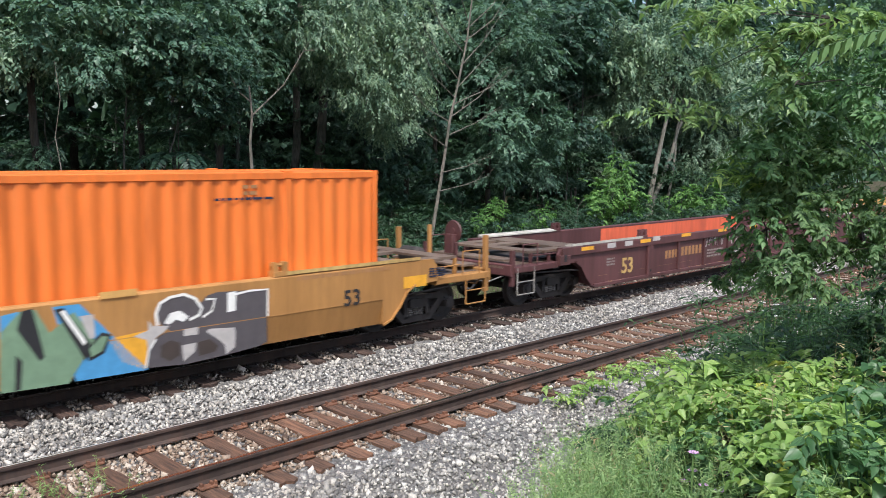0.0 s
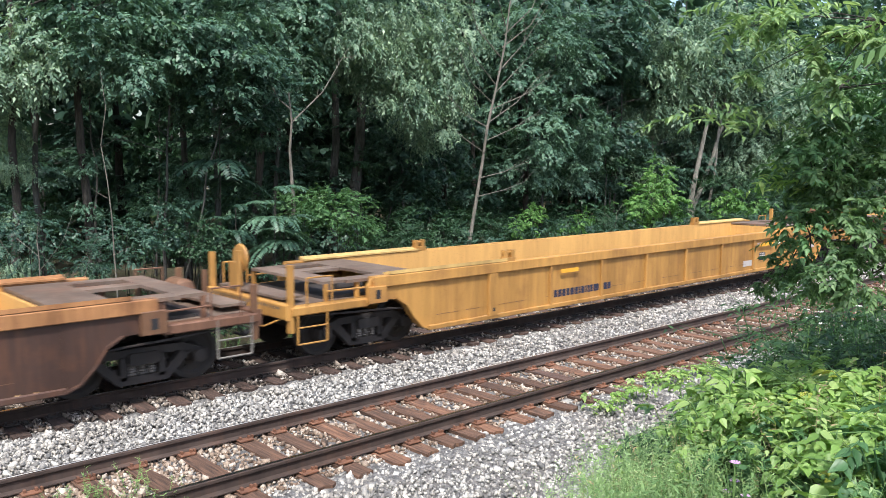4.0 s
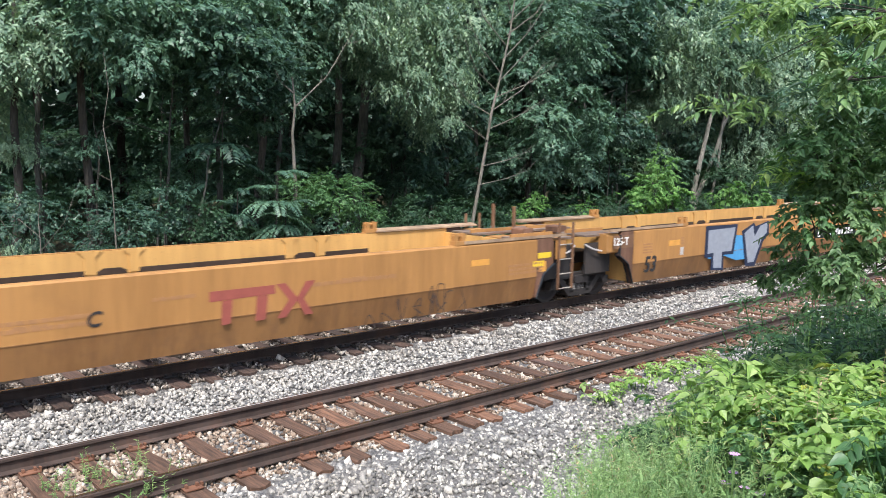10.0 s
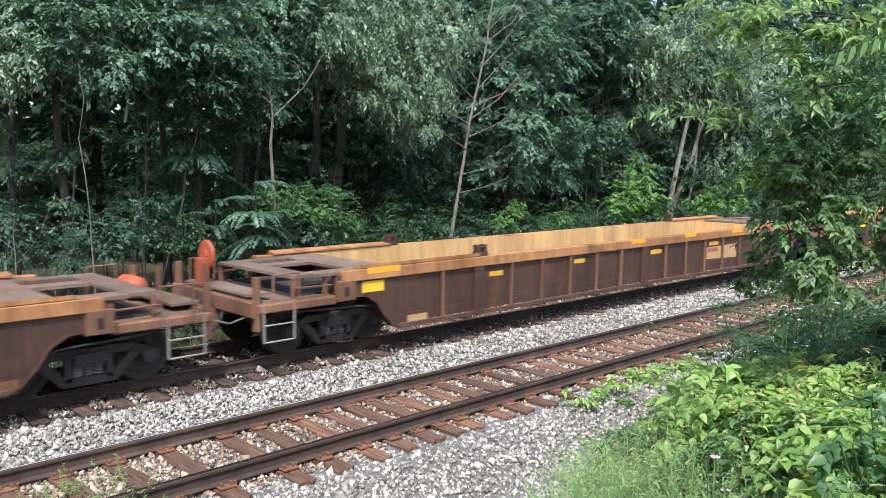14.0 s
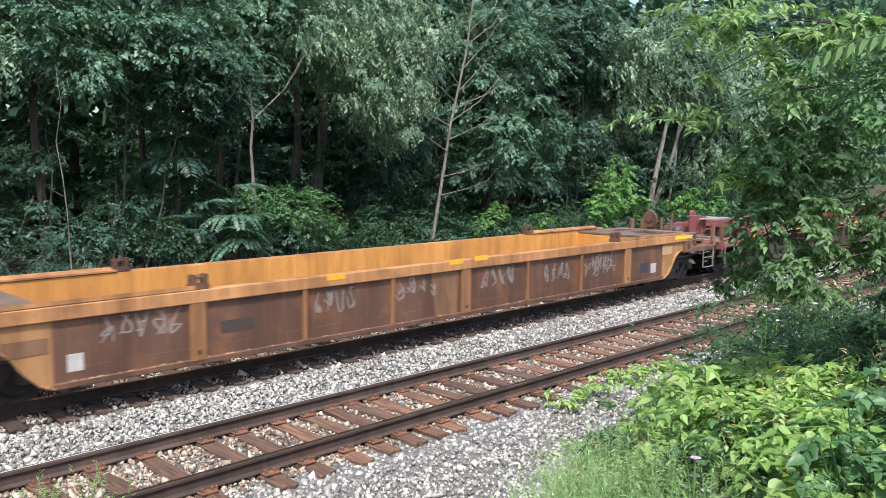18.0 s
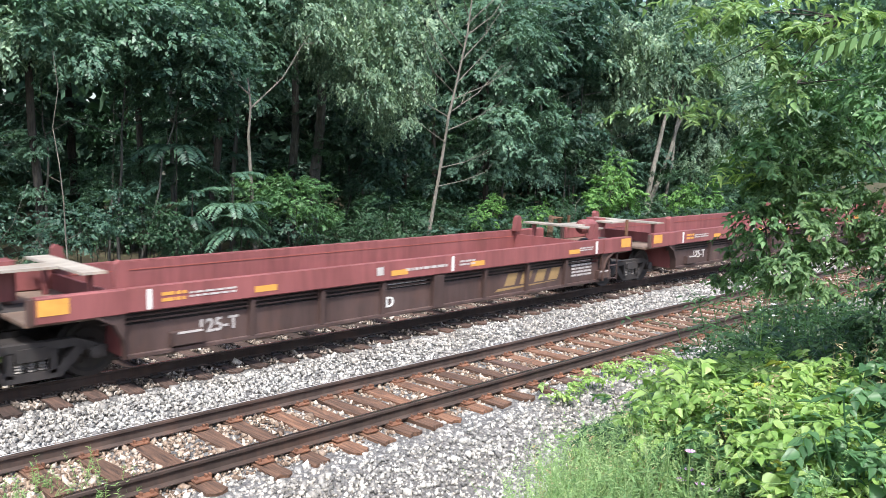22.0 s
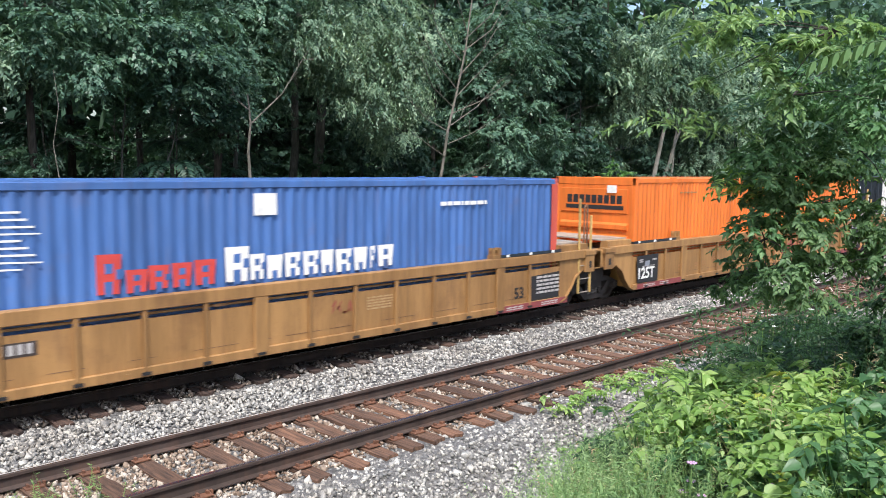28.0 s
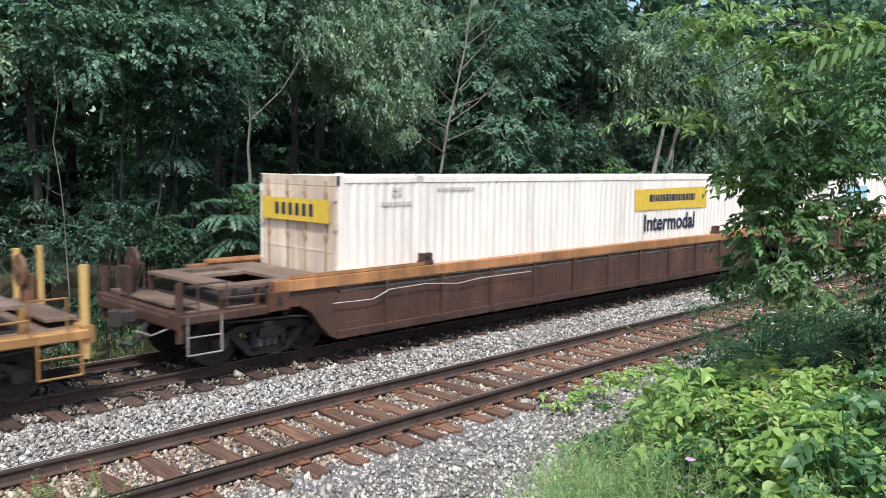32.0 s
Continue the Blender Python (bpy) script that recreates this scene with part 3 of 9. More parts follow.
def plate_mesh(mat):
    b = Build()
    b.box(-0.10, 0.10, -0.19, 0.19, 0, 0.014)
    for y in (-0.115, 0.115):
        for x in (-0.06, 0.06):
            b.box(x - 0.014, x + 0.014, y - 0.022, y + 0.022, 0.014, 0.050)
    # rail anchor that clips under the foot
    for y in (-0.09, 0.09):
        b.box(0.11, 0.135, y - 0.02, y + 0.02, -0.02, 0.035)
    return b.mesh("tie_plate", M[mat])


def track(yc, label, tie_mat, top_mat, x0, x1, seed):
    t = thing("railway_track", (0, yc, 0), label, "track", kind="structure")
    rng = random.Random(seed)
    for s in (-1, 1):
        part("rail", Build().prism([(a + s * 0.7525, z - 0.176) for a, z in RAIL], -60, 620, 0), "rail", t, "rusty steel rail")
        part("rail_head", Build().box(-60, 620, s * 0.7525 - 0.024, s * 0.7525 + 0.028, 0.0005, 0.003), top_mat, t, "worn running surface")
        # both rails are worn; only the farther one has its glint coloured in
        part("polished_band", Build().box(-60, 620, s * 0.7525 - 0.010, s * 0.7525 + 0.012, 0.003, 0.0045), "polished" if s > 0 else top_mat, t, "band worn by wheels, with a glint in the farther rail's colour")
    # far tie plates take the dark steel, standing for shade under the train
    ties, plate = tie_meshes(tie_mat), plate_mesh("plate" if tie_mat == "tie" else "truck")
    dark = tie_meshes("tiedark")[0] if tie_mat == "tie" else None
    near = tie_mat == "tie"
    spots = TIES if near else FAR_TIES
    for x in spots:
        ends = rng.uniform(-0.05, 0.04) if near else rng.uniform(-0.24, -0.04)
        o = part("tie", rng.choice(ties), "", t, at=(x, ends, -0.188 + rng.uniform(-0.010, 0.006)))
        o.rotation_euler = (0, 0, rng.uniform(-0.022, 0.022))
        if near and abs(x - DARK_TIE) < 0.1:
            o.data = dark
        for s in (-1, 1):
            part("tie_plate", plate, "", t, at=(x, s * 0.7525, -0.184))
    return t


track(Y_NEAR, "rusty railway track on brown weathered wooden ties", "tie", "railtop", -14, 46, 7)
track(Y_FAR, "railway track with ties coloured dark for the shade under the train", "tiedark", "railtop", -14, 46, 8)

# ---- train: running gear ----
def side_frame_mesh():
    """Cast side frame seen from the side: a bow with two windows and a spring opening."""
    b = Build()
    y0, y1 = -0.07, 0.07
    top = [(-1.02, 0.50), (-0.62, 0.66), (0.62, 0.66), (1.02, 0.50), (1.02, 0.38), (0.58, 0.54), (-0.58, 0.54), (-1.02, 0.38)]
    b.prism([(x, z) for x, z in top], y0, y1, 1)
    bow = [(-0.76, 0.50), (-0.38, 0.13), (0.38, 0.13), (0.76, 0.50), (0.60, 0.54), (0.32, 0.25), (-0.32, 0.25), (-0.60, 0.54)]
    b.prism(bow, y0, y1, 1)
    for s in (-1, 1):
        b.prism([(s * 0.34, 0.2), (s * 0.24, 0.2), (s * 0.24, 0.56), (s * 0.34, 0.56)], y0, y1, 1)
        b.prism([(s * 1.04, 0.33), (s * 0.80, 0.33), (s * 0.76, 0.55), (s * 1.04, 0.50)], y0 - 0.02, y1 + 0.02, 1)
        b.lathe([(-0.13, 0.05), (-0.12, 0.10), (0.06, 0.11)], (s * 0.89, 0, 0.42), 1, 12)
    return b.mesh("side_frame", M["truck"])


def spring_mesh():
    b = Build()
    for x in (-0.15, 0.0, 0.15):
        prof = []
        for k in range(7):
            prof += [(0.25 + k * 0.042, 0.05), (0.25 + k * 0.042 + 0.02, 0.070)]
        b.lathe(prof, (x, 0, 0), 2, 10)
    return b.mesh("spring_nest", M["spring"])


def bolster_mesh():
    b = Build()
    b.box(-0.22, 0.22, -1.12, 1.12, 0.42, 0.60, 0.03)
    b.lathe([(0.60, 0.26), (0.70, 0.26), (0.72, 0.20)], (0, 0, 0), 2, 16)
    b.rod((-0.45, -1.05, 0.34), (-0.45, 1.05, 0.34), 0.05, 8)
    b.rod((0.45, -1.05, 0.34), (0.45, 1.05, 0.34), 0.05, 8)
    return b.mesh("truck", M["truck"])


def wheelset_mesh():
    b = Build()
    b.rod((0, -0.98, 0), (0, 0.98, 0), 0.075, 10)
    for s in (-1, 1):
        prof = [(s * 0.69, 0.455), (s * 0.715, 0.43), (s * 0.82, 0.42), (s * 0.82, 0.35), (s * 0.78, 0.30), (s * 0.77, 0.16), (s * 0.83, 0.13), (s * 0.83, 0.05)]
        b.lathe(prof, (0, 0, 0), 1, 28)
        b.lathe([(s * 0.69, 0.455), (s * 0.68, 0.36), (s * 0.73, 0.30), (s * 0.73, 0.14), (s * 0.66, 0.12), (s * 0.66, 0.06)], (0, 0, 0), 1, 28)
        for k in range(3):
            a = k * math.tau / 3 + 0.4
            b.rod((math.cos(a) * 0.23, s * 0.77, math.sin(a) * 0.23), (math.cos(a) * 0.23, s * 0.79, math.sin(a) * 0.23), 0.03, 8)
    return b.mesh("wheelset", M["wheel"])


TRUCK = {}
WHEELS = []      # wheelset, its place on the truck, the truck's place in the train
def truck(car, x, u0):
    if not TRUCK:
        TRUCK.update(frame_=side_frame_mesh(), spring=spring_mesh(), bolster=bolster_mesh(), wheels=wheelset_mesh())
    t = part("truck", TRUCK["bolster"], "", car, "dark greasy two-axle truck", (x, 0, 0))
    for s in (-1, 1):
        part("side_frame", TRUCK["frame_"], "", t, at=(0, s * 1.0, 0))
        part("spring_nest", TRUCK["spring"], "", t, at=(0, s * 1.0, 0))
        w = part("wheelset", TRUCK["wheels"], "", t, at=(s * 0.89, 0, 0.42))
        WHEELS.append((w, s * 0.89, u0 + x))


# ---- train: well cars ----
def decal(car, name, pts, mat, layer=1, label="", y=-1.5):
    """A flat painted shape on the side that faces the camera; pts are (x, z)."""
    b = Build()
    d = 0.0035 * layer
    b.prism(pts, y - d, y - d + 0.003, 1)
    return part(name, b, mat, car, label)


def bars(car, x0, x1, z0, z1, rows, mat="pale", seed=0, y=-1.5, layer=1):
    """Lines of small writing as plain bars."""
    rng = random.Random(seed)
    h = (z1 - z0) / rows
    b = Build()
    for r in range(rows):
        x = x0
        while x < x1 - 0.03:
            w = min(rng.uniform(0.05, 0.2), x1 - x)
            b.box(x, x + w, y - 0.0035 * layer, y, z0 + r * h + h * 0.22, z0 + (r + 1) * h - h * 0.22)
            x += w + 0.03
    return part("stencil_marking", b, mat, car)


def figures(car, x0, x1, z0, z1, n, mat="pale", y=-1.5, layer=1, slant=0.0):
    """A row of n large characters as plain upright bars."""
    b = Build()
    step = (x1 - x0) / n
    for i in range(n):
        a, c = x0 + step * i + step * 0.14, x0 + step * (i + 1) - step * 0.22
        b.prism([(a, z0), (c, z0), (c + slant * (z1 - z0), z1), (a + slant * (z1 - z0), z1)], y - 0.0035 * layer, y - 0.0035 * layer + 0.003, 1)
    return part("number_marking", b, mat, car, "row of plain number bars")


def letters(car, words, x, z, size, mat, slant=0.0, y=-1.5, label=""):
    return part("lettering", text_mesh(words, size, mat, slant), "", car, label, (x, y - 0.005, z))


def block(car, x, z, w, h, mat, name="marking", y=-1.5, layer=1, label=""):
    return decal(car, name, [(x - w / 2, z - h / 2), (x + w / 2, z - h / 2), (x + w / 2, z + h / 2), (x - w / 2, z + h / 2)], mat, layer, label, y)


def side_pair(car, name, fn, mat, label=""):
    """The same piece on both sides of the car."""
    for s in (-1, 1):
        b = Build()
        fn(b, s)
        part(name, b, mat, car, label)


def yy(s, a, b):
    return (s * a, s * b) if s * a < s * b else (s * b, s * a)


def end_unit(car, x_in, d, st, joined, seed=0):
    """Everything beyond the end of the well: the arch over the truck, deck, sill, steps. d: -1 or 1."""
    top, kind = st["top"], st["kind"]
    X = lambda s: x_in + d * s
    def xs(a, c):
        return (X(a), X(c)) if d > 0 else (X(c), X(a))
    def bx(a, c, y0, y1, z0, z1, bev=0.0):
        return Build().box(*xs(a, c), y0, y1, z0, z1, bev)
    deep = kind == "deep"
    edge = (0.55 if kind == "smooth" else 1.25) if joined else 1.42
    if deep:
        edge = 1.32
    low = 0.95
    if deep:
        arch = [(0.0, 0.33), (0.04, 0.62), (0.18, 0.86), (0.42, top - 0.37), (edge, top - 0.37), (edge, top - 0.02), (0.0, top - 0.02)]
    elif kind == "smooth" and joined:
        arch = [(0.0, 0.30), (0.10, 0.55), (0.22, 0.80), (edge, 1.0), (edge, top - 0.1), (edge - 0.08, top), (0.0, top)]
    else:
        arch = [(0.0, 0.28), (0.20, 0.36), (0.42, 0.58), (0.58, 0.82), (0.80, low), (edge, low + 0.03), (edge, top - 0.16), (edge - 0.12, top), (0.0, top)]
    n_low = 5 if not deep else 4
    for s in (-1, 1):
        y0, y1 = yy(s, 1.40, 1.47) if not (kind == "smooth" and not deep) else yy(s, 1.40, 1.49)
        part("end_plate", Build().prism([(X(a), z) for a, z in arch], y0, y1, 1), "endrust" if kind == "smooth" and joined else st["end"], car)
        if kind != "smooth":
            y0, y1 = yy(s, 1.34, 1.52)
            h = 0.36 if deep else 0.20
            part("top_chord_end", bx(0, edge - 0.1, y0, y1, top - h, top, 0.012), st["chord"], car)
        y0, y1 = yy(s, 1.36, 1.53)
        fl = Build()
        for (a0, z0), (a1, z1) in zip(arch[:n_low - 1], arch[1:n_low]):
            fl.poly([(X(a0), y0, z0), (X(a1), y0, z1), (X(a1), y1, z1), (X(a0), y1, z0), (X(a0), y0, z0 + 0.03), (X(a1), y0, z1 + 0.03), (X(a1), y1, z1 + 0.03), (X(a0), y1, z0 + 0.03)],
                    [(0, 1, 2, 3), (7, 6, 5, 4), (0, 4, 5, 1), (3, 2, 6, 7), (0, 3, 7, 4), (1, 5, 6, 2)])
        part("arch_flange", fl, "blackbox" if kind == "smooth" and joined else st["end"], car)
        if not joined and not deep and kind != "smooth":
            y0, y1 = yy(s, 1.46, 1.545)
            part("jacking_pad", bx(edge - 0.36, edge + 0.02, y0, y1, low - 0.02, top - 0.17, 0.012), st["pad"], car, "steel jacking bracket")
            y0, y1 = yy(s, 1.544, 1.549)
            part("bracket_hole", bx(edge - 0.22, edge - 0.12, y0, y1, low + 0.06, low + 0.22), "black", car)
    part("bulkhead", bx(-0.06, 0.0, -1.34, 1.34, 0.34, top - 0.10), st["inner"], car)
    part("centre_sill", bx(0.0, 1.9 if joined else 3.0, -0.32, 0.32, 0.72, 1.0, 0.02), "truck" if joined else st["end"], car)
    if deep:
        # raised running boards, fins that guide the boxes, tank
        for s in (-1, 1):
            fin = [(X(-0.20), top), (X(0.04), top), (X(0.03), top + 0.34), (X(-0.03), top + 0.40), (X(-0.12), top + 0.36)]
            y0, y1 = yy(s, 1.16, 1.30)
            part("guide_fin", Build().prism(fin, y0, y1, 1), st["chord"], car)
        part("running_board", bx(0.10, 0.46, -1.15, 1.15, top + 0.20, top + 0.24), "grey", car, "pale grating running board")
        part("running_board", bx(0.46, 1.35, -0.30, 0.25, top + 0.20, top + 0.24), "grey", car, "pale grating running board")
        for q in (-0.9, 0.9):
            part("board_bracket", bx(0.22, 0.30, q - 0.04, q + 0.04, top - 0.4, top + 0.2), st["chord"], car)
        part("shear_deck", bx(0.0, 1.30, -1.34, 1.34, top - 0.42, top - 0.37), st["deckmat"], car)
        if d > 0:
            b = Build().lathe([(-0.34, 0.06), (-0.30, 0.15), (-0.22, 0.19), (0.22, 0.19), (0.30, 0.15), (0.34, 0.06)], (X(1.15), -0.15, top + 0.16), 0, 16)
            part("air_reservoir", b, st["chord"], car, "rounded maroon tank")
            for q in range(4):
                b = Build().pipe([(X(0.55), 0.5 + 0.06 * q, top - 0.2), (X(0.6 + 0.03 * q), 0.55 + 0.06 * q, top + 0.34 + 0.02 * q), (X(0.95), 0.5 + 0.07 * q, top + 0.36), (X(1.05), 0.62, top + 0.1)], 0.014, 5)
                part("bent_pipe", b, "rib", car, "rusty bent pipe")
            b = Build()
            for q in (0.2, 0.55):
                b.rod((X(q + 0.1), -1.47, 0.34), (X(q + 0.1), -1.47, top - 0.3), 0.02)
            for z in (0.36, 0.68):
                b.rod((X(0.3), -1.47, z), (X(0.65), -1.47, z), 0.018)
            part("step", b, "maroonlow", car, "steel stirrup step")
            part("stake", bx(1.16, 1.22, -1.40, -1.34, top - 0.1, top + 0.42), "rib", car)
        else:
            part("valve_rack", bx(0.9, 1.2, 0.2, 0.7, top - 0.3, top + 0.3, 0.04), st["chord"], car)
            part("stake", bx(1.1, 1.15, 1.30, 1.36, top - 0.1, top + 0.30), "rib", car)
    if joined:
        b = Build().lathe([(0.70, 0.34), (1.10, 0.30), (1.16, 0.20)], (X(1.5), 0, 0), 2, 14)
        part("articulation_joint", b, "truck", car)
        if deep:
            return
        part("end_web", bx(edge, edge + 0.9, -1.22, -1.16, 0.62, top - 0.25), "truck", car, "dark end web above the shared truck")
        part("walkway", bx(0.1, 1.5, -1.25, -0.35, top - 0.10, top - 0.06), "deck", car, "worn steel walkway")
        part("walkway", bx(0.1, 1.5, 0.35, 1.25, top - 0.10, top - 0.06), "deck", car, "worn steel walkway")
        for q in (-0.62, 0.62):
            part("walkway_edge", bx(0.1, 1.48, q - 0.025, q + 0.025, top - 0.06, top + 0.01), st["end"], car)
        part("junction_box", bx(0.95, 1.3, -0.22, 0.16, top - 0.12, top + 0.06, 0.03), "endrust", car)
        part("cross_member", bx(0.3, 0.9, -0.35, 0.35, top - 0.22, top - 0.12), st["end"], car)
        b = Build()
        b.pipe([(X(0.3), -1.30, 1.30), (X(0.8), -1.33, 1.10), (X(1.3), -1.30, 1.20), (X(1.55), -1.25, 1.32)], 0.02, 6)
        part("air_hose", b, "pale", car)
        for s in (-1, 1):
            for q in (0.74, 1.20):
                if d > 0:
                    part("ladder_rail", Build().rod((X(q), s * 1.47, 0.42), (X(q), s * 1.47, (2.68 if q < 1 else 2.27) if st.get("tall") and s < 0 else top + 0.30), 0.034), st["postmat"], car)
            if d > 0:
                for z in (0.44, 0.76, 1.08, 1.40):
                    part("ladder_rung", Build().rod((X(0.74), s * 1.47, z), (X(1.20), s * 1.47, z), 0.015), "grey", car)
            part("corner_box", bx(edge, edge + 0.45, *yy(s, 1.15, 1.45), top - 0.50, top - 0.05, 0.03), st["end"], car)
        if kind == "piped":
            # high end boxes with their decks, and jacking brackets
            for s in (-1, 1):
                part("end_box", bx(0.06, 1.12, *yy(s, 1.22, 1.44), top - 0.22, top + 0.14, 0.012), st["end"], car)
                part("jacking_pad", bx(edge - 0.30, edge + 0.06, *yy(s, 1.46, 1.53), 0.92, top - 0.14, 0.012), st["end"], car, "steel jacking bracket")
                part("pad_cap", bx(edge - 0.34, edge + 0.10, *yy(s, 1.30, 1.55), top - 0.14, top - 0.02, 0.012), st["end"], car)
                part("bracket_hole", bx(edge - 0.16, edge - 0.06, *yy(s, 1.530, 1.535), 1.02, 1.18), "black", car)
            part("box_deck", bx(0.04, 1.16, -1.26, 1.26, top + 0.14, top + 0.17), "grey", car, "grey steel deck plate")
        if d > 0:
            if st.get("tall"):
                for q, y, h in ((2.12, 1.2, 2.45), (2.82, 1.2, 2.60), (1.25, -1.28, 2.50)):
                    b = Build().pipe([(X(q - 0.06), y, top - 0.1), (X(q - 0.06), y, h - 0.06), (X(q - 0.03), y, h), (X(q + 0.03), y, h), (X(q + 0.06), y, h - 0.06), (X(q + 0.06), y, top - 0.1)], 0.024)
                    part("post_loop", b, "rib" if y < 0 else st["postmat"], car, "tall narrow looped post")
            else:
                part("stake", bx(1.2, 1.26, 1.0, 1.06, top - 0.1, top + 0.55), st["postmat"], car)
                part("stake", bx(1.5, 1.56, 0.6, 0.66, top - 0.1, top + 0.5), st["postmat"], car)
        return
    # free end: high frame deck, low platform, sill, posts, steps, coupler and brake gear
    reach = 3.05
    hi = top - 0.03 if not deep else top - 0.14
    if not deep:
        part("frame_deck", bx(0.0, 0.85, -1.32, 1.32, hi - 0.05, hi), st["deckmat"], car, "worn steel frame deck")
        part("frame_deck", bx(1.75, 2.20, -1.24, 1.24, hi - 0.05, hi), st["deckmat"], car, "worn steel frame deck")
        for y0, y1 in ((-1.30, -0.92), (0.20, 0.55), (0.95, 1.30)):
            part("frame_rail", bx(0.85, 1.75, y0, y1, hi - 0.06, hi - 0.005), st["deckmat"], car)
        part("under_deck", bx(0.9, 2.1, -1.1, 1.1, 1.02, 1.08), "truck", car)
        for s in (-1, 1):
            for q in (1.50, 2.15):
                part("deck_post", bx(q - 0.03, q + 0.03, *yy(s, 1.20, 1.27), 1.0, hi - 0.04), st["trim"], car)
            part("side_rail", Build().rod((X(1.45), s * 1.40, 1.22), (X(2.2), s * 1.34, 1.22), 0.018), st["trim"], car)
    part("end_platform", bx(1.4, reach, -1.22, 1.22, 0.98, 1.03), st["deckmat"], car)
    for s in (-1, 1):
        y0, y1 = yy(s, 1.22, 1.46)
        part("side_beam", bx(edge, reach - 0.1, y0, y1, 0.88, 1.03, 0.02), st["trim"], car)
        block_y = -1.46
        b = Build()
        p, q = X(reach - 0.78), X(reach - 0.20)
        y = s * 1.45
        b.pipe([(p, y, 1.0), (p, y, 0.40), (q, y, 0.40), (q, y, 1.0)], 0.017)
        b.rod((p, y, 0.68), (q, y, 0.68), 0.015)
        part("step", b, st["stepmat"], car, "steel stirrup step")
        b = Build()
        b.pipe([(X(edge + 0.75), y, 1.0), (X(edge + 0.75), y, 1.50), (X(edge + 1.25), y, 1.50), (X(edge + 1.25), y, 1.0)], 0.015)
        part("grab_iron", b, st["trim"], car)
        part("end_post", bx(reach - 0.16, reach - 0.06, *yy(s, 1.32, 1.42), 0.6, 1.03 + st["posts"], 0.01), st["postmat"], car)
    part("end_post", bx(reach - 0.14, reach - 0.06, 0.30, 0.38, 1.0, 1.03 + st["posts"] * 1.15, 0.01), st["postmat"], car)
    part("end_sill", bx(reach - 0.16, reach, -1.42, 1.42, 0.82, 1.08, 0.02), st["trim"], car)
    part("crossover_step", bx(reach - 0.55, reach - 0.1, -1.1, 1.1, 1.12, 1.16), "deck", car, "worn grating crossover platform")
    b = Build()
    b.box(*xs(reach, reach + 0.30), -0.11, 0.11, 0.76, 0.96, 0.02)
    b.prism([(X(reach + 0.26), -0.16), (X(reach + 0.46), -0.12), (X(reach + 0.40), 0.05), (X(reach + 0.32), 0.04), (X(reach + 0.32), 0.17), (X(reach + 0.24), 0.17)], 0.74, 0.98, 2)
    part("coupler", b, "truck", car, "dark cast knuckle coupler")
    b = Build()
    b.pipe([(X(reach), -0.45, 0.80), (X(reach + 0.10), -0.50, 0.60), (X(reach + 0.22), -0.44, 0.46), (X(reach + 0.34), -0.25, 0.50)], 0.028)
    part("air_hose", b, "black", car)
    b = Build()
    b.pipe([(X(reach - 0.1), -1.2, 0.84), (X(reach + 0.12), -0.9, 0.68), (X(reach + 0.1), -0.3, 0.66)], 0.016)
    part("uncoupling_lever", b, st["stepmat"], car)
    part("brake_cylinder", Build().lathe([(-0.3, 0.05), (-0.28, 0.12), (0.28, 0.12), (0.3, 0.05)], (X(1.25), -0.6, 1.14), 0, 12), "truck", car)
    part("brake_pipe", Build().pipe([(X(0.2), -1.36, 0.70), (X(0.9), -1.38, 0.78), (X(1.6), -1.38, 0.80), (X(2.6), -1.3, 0.84)], 0.02), "truck", car)
    if (d < 0) == st["brake_left"]:
        xw = X(reach - 0.30)
        b = Build().lathe([(-0.03, 0.25), (0.0, 0.27), (0.03, 0.25)], (xw, 0.62, 1.66), 0, 18)
        b.lathe([(-0.06, 0.09), (0.06, 0.09)], (xw, 0.62, 1.66), 0, 10)
        part("hand_brake_wheel", b, st["brakemat"], car)
        part("brake_housing", bx(reach - 0.28, reach - 0.12, 0.47, 0.77, 1.03, 1.60, 0.03), st["brakemat"], car)
    else:
        yt = -1.0 if st["brakemat"] == "lemon" else 0.5
        b = Build().lathe([(-0.35, 0.06), (-0.31, 0.15), (-0.22, 0.19), (0.22, 0.19), (0.31, 0.15), (0.35, 0.06)], (X(2.15 if yt < 0 else 2.55), yt, 1.24), 1, 16)
        part("air_reservoir", b, st["brakemat"], car)


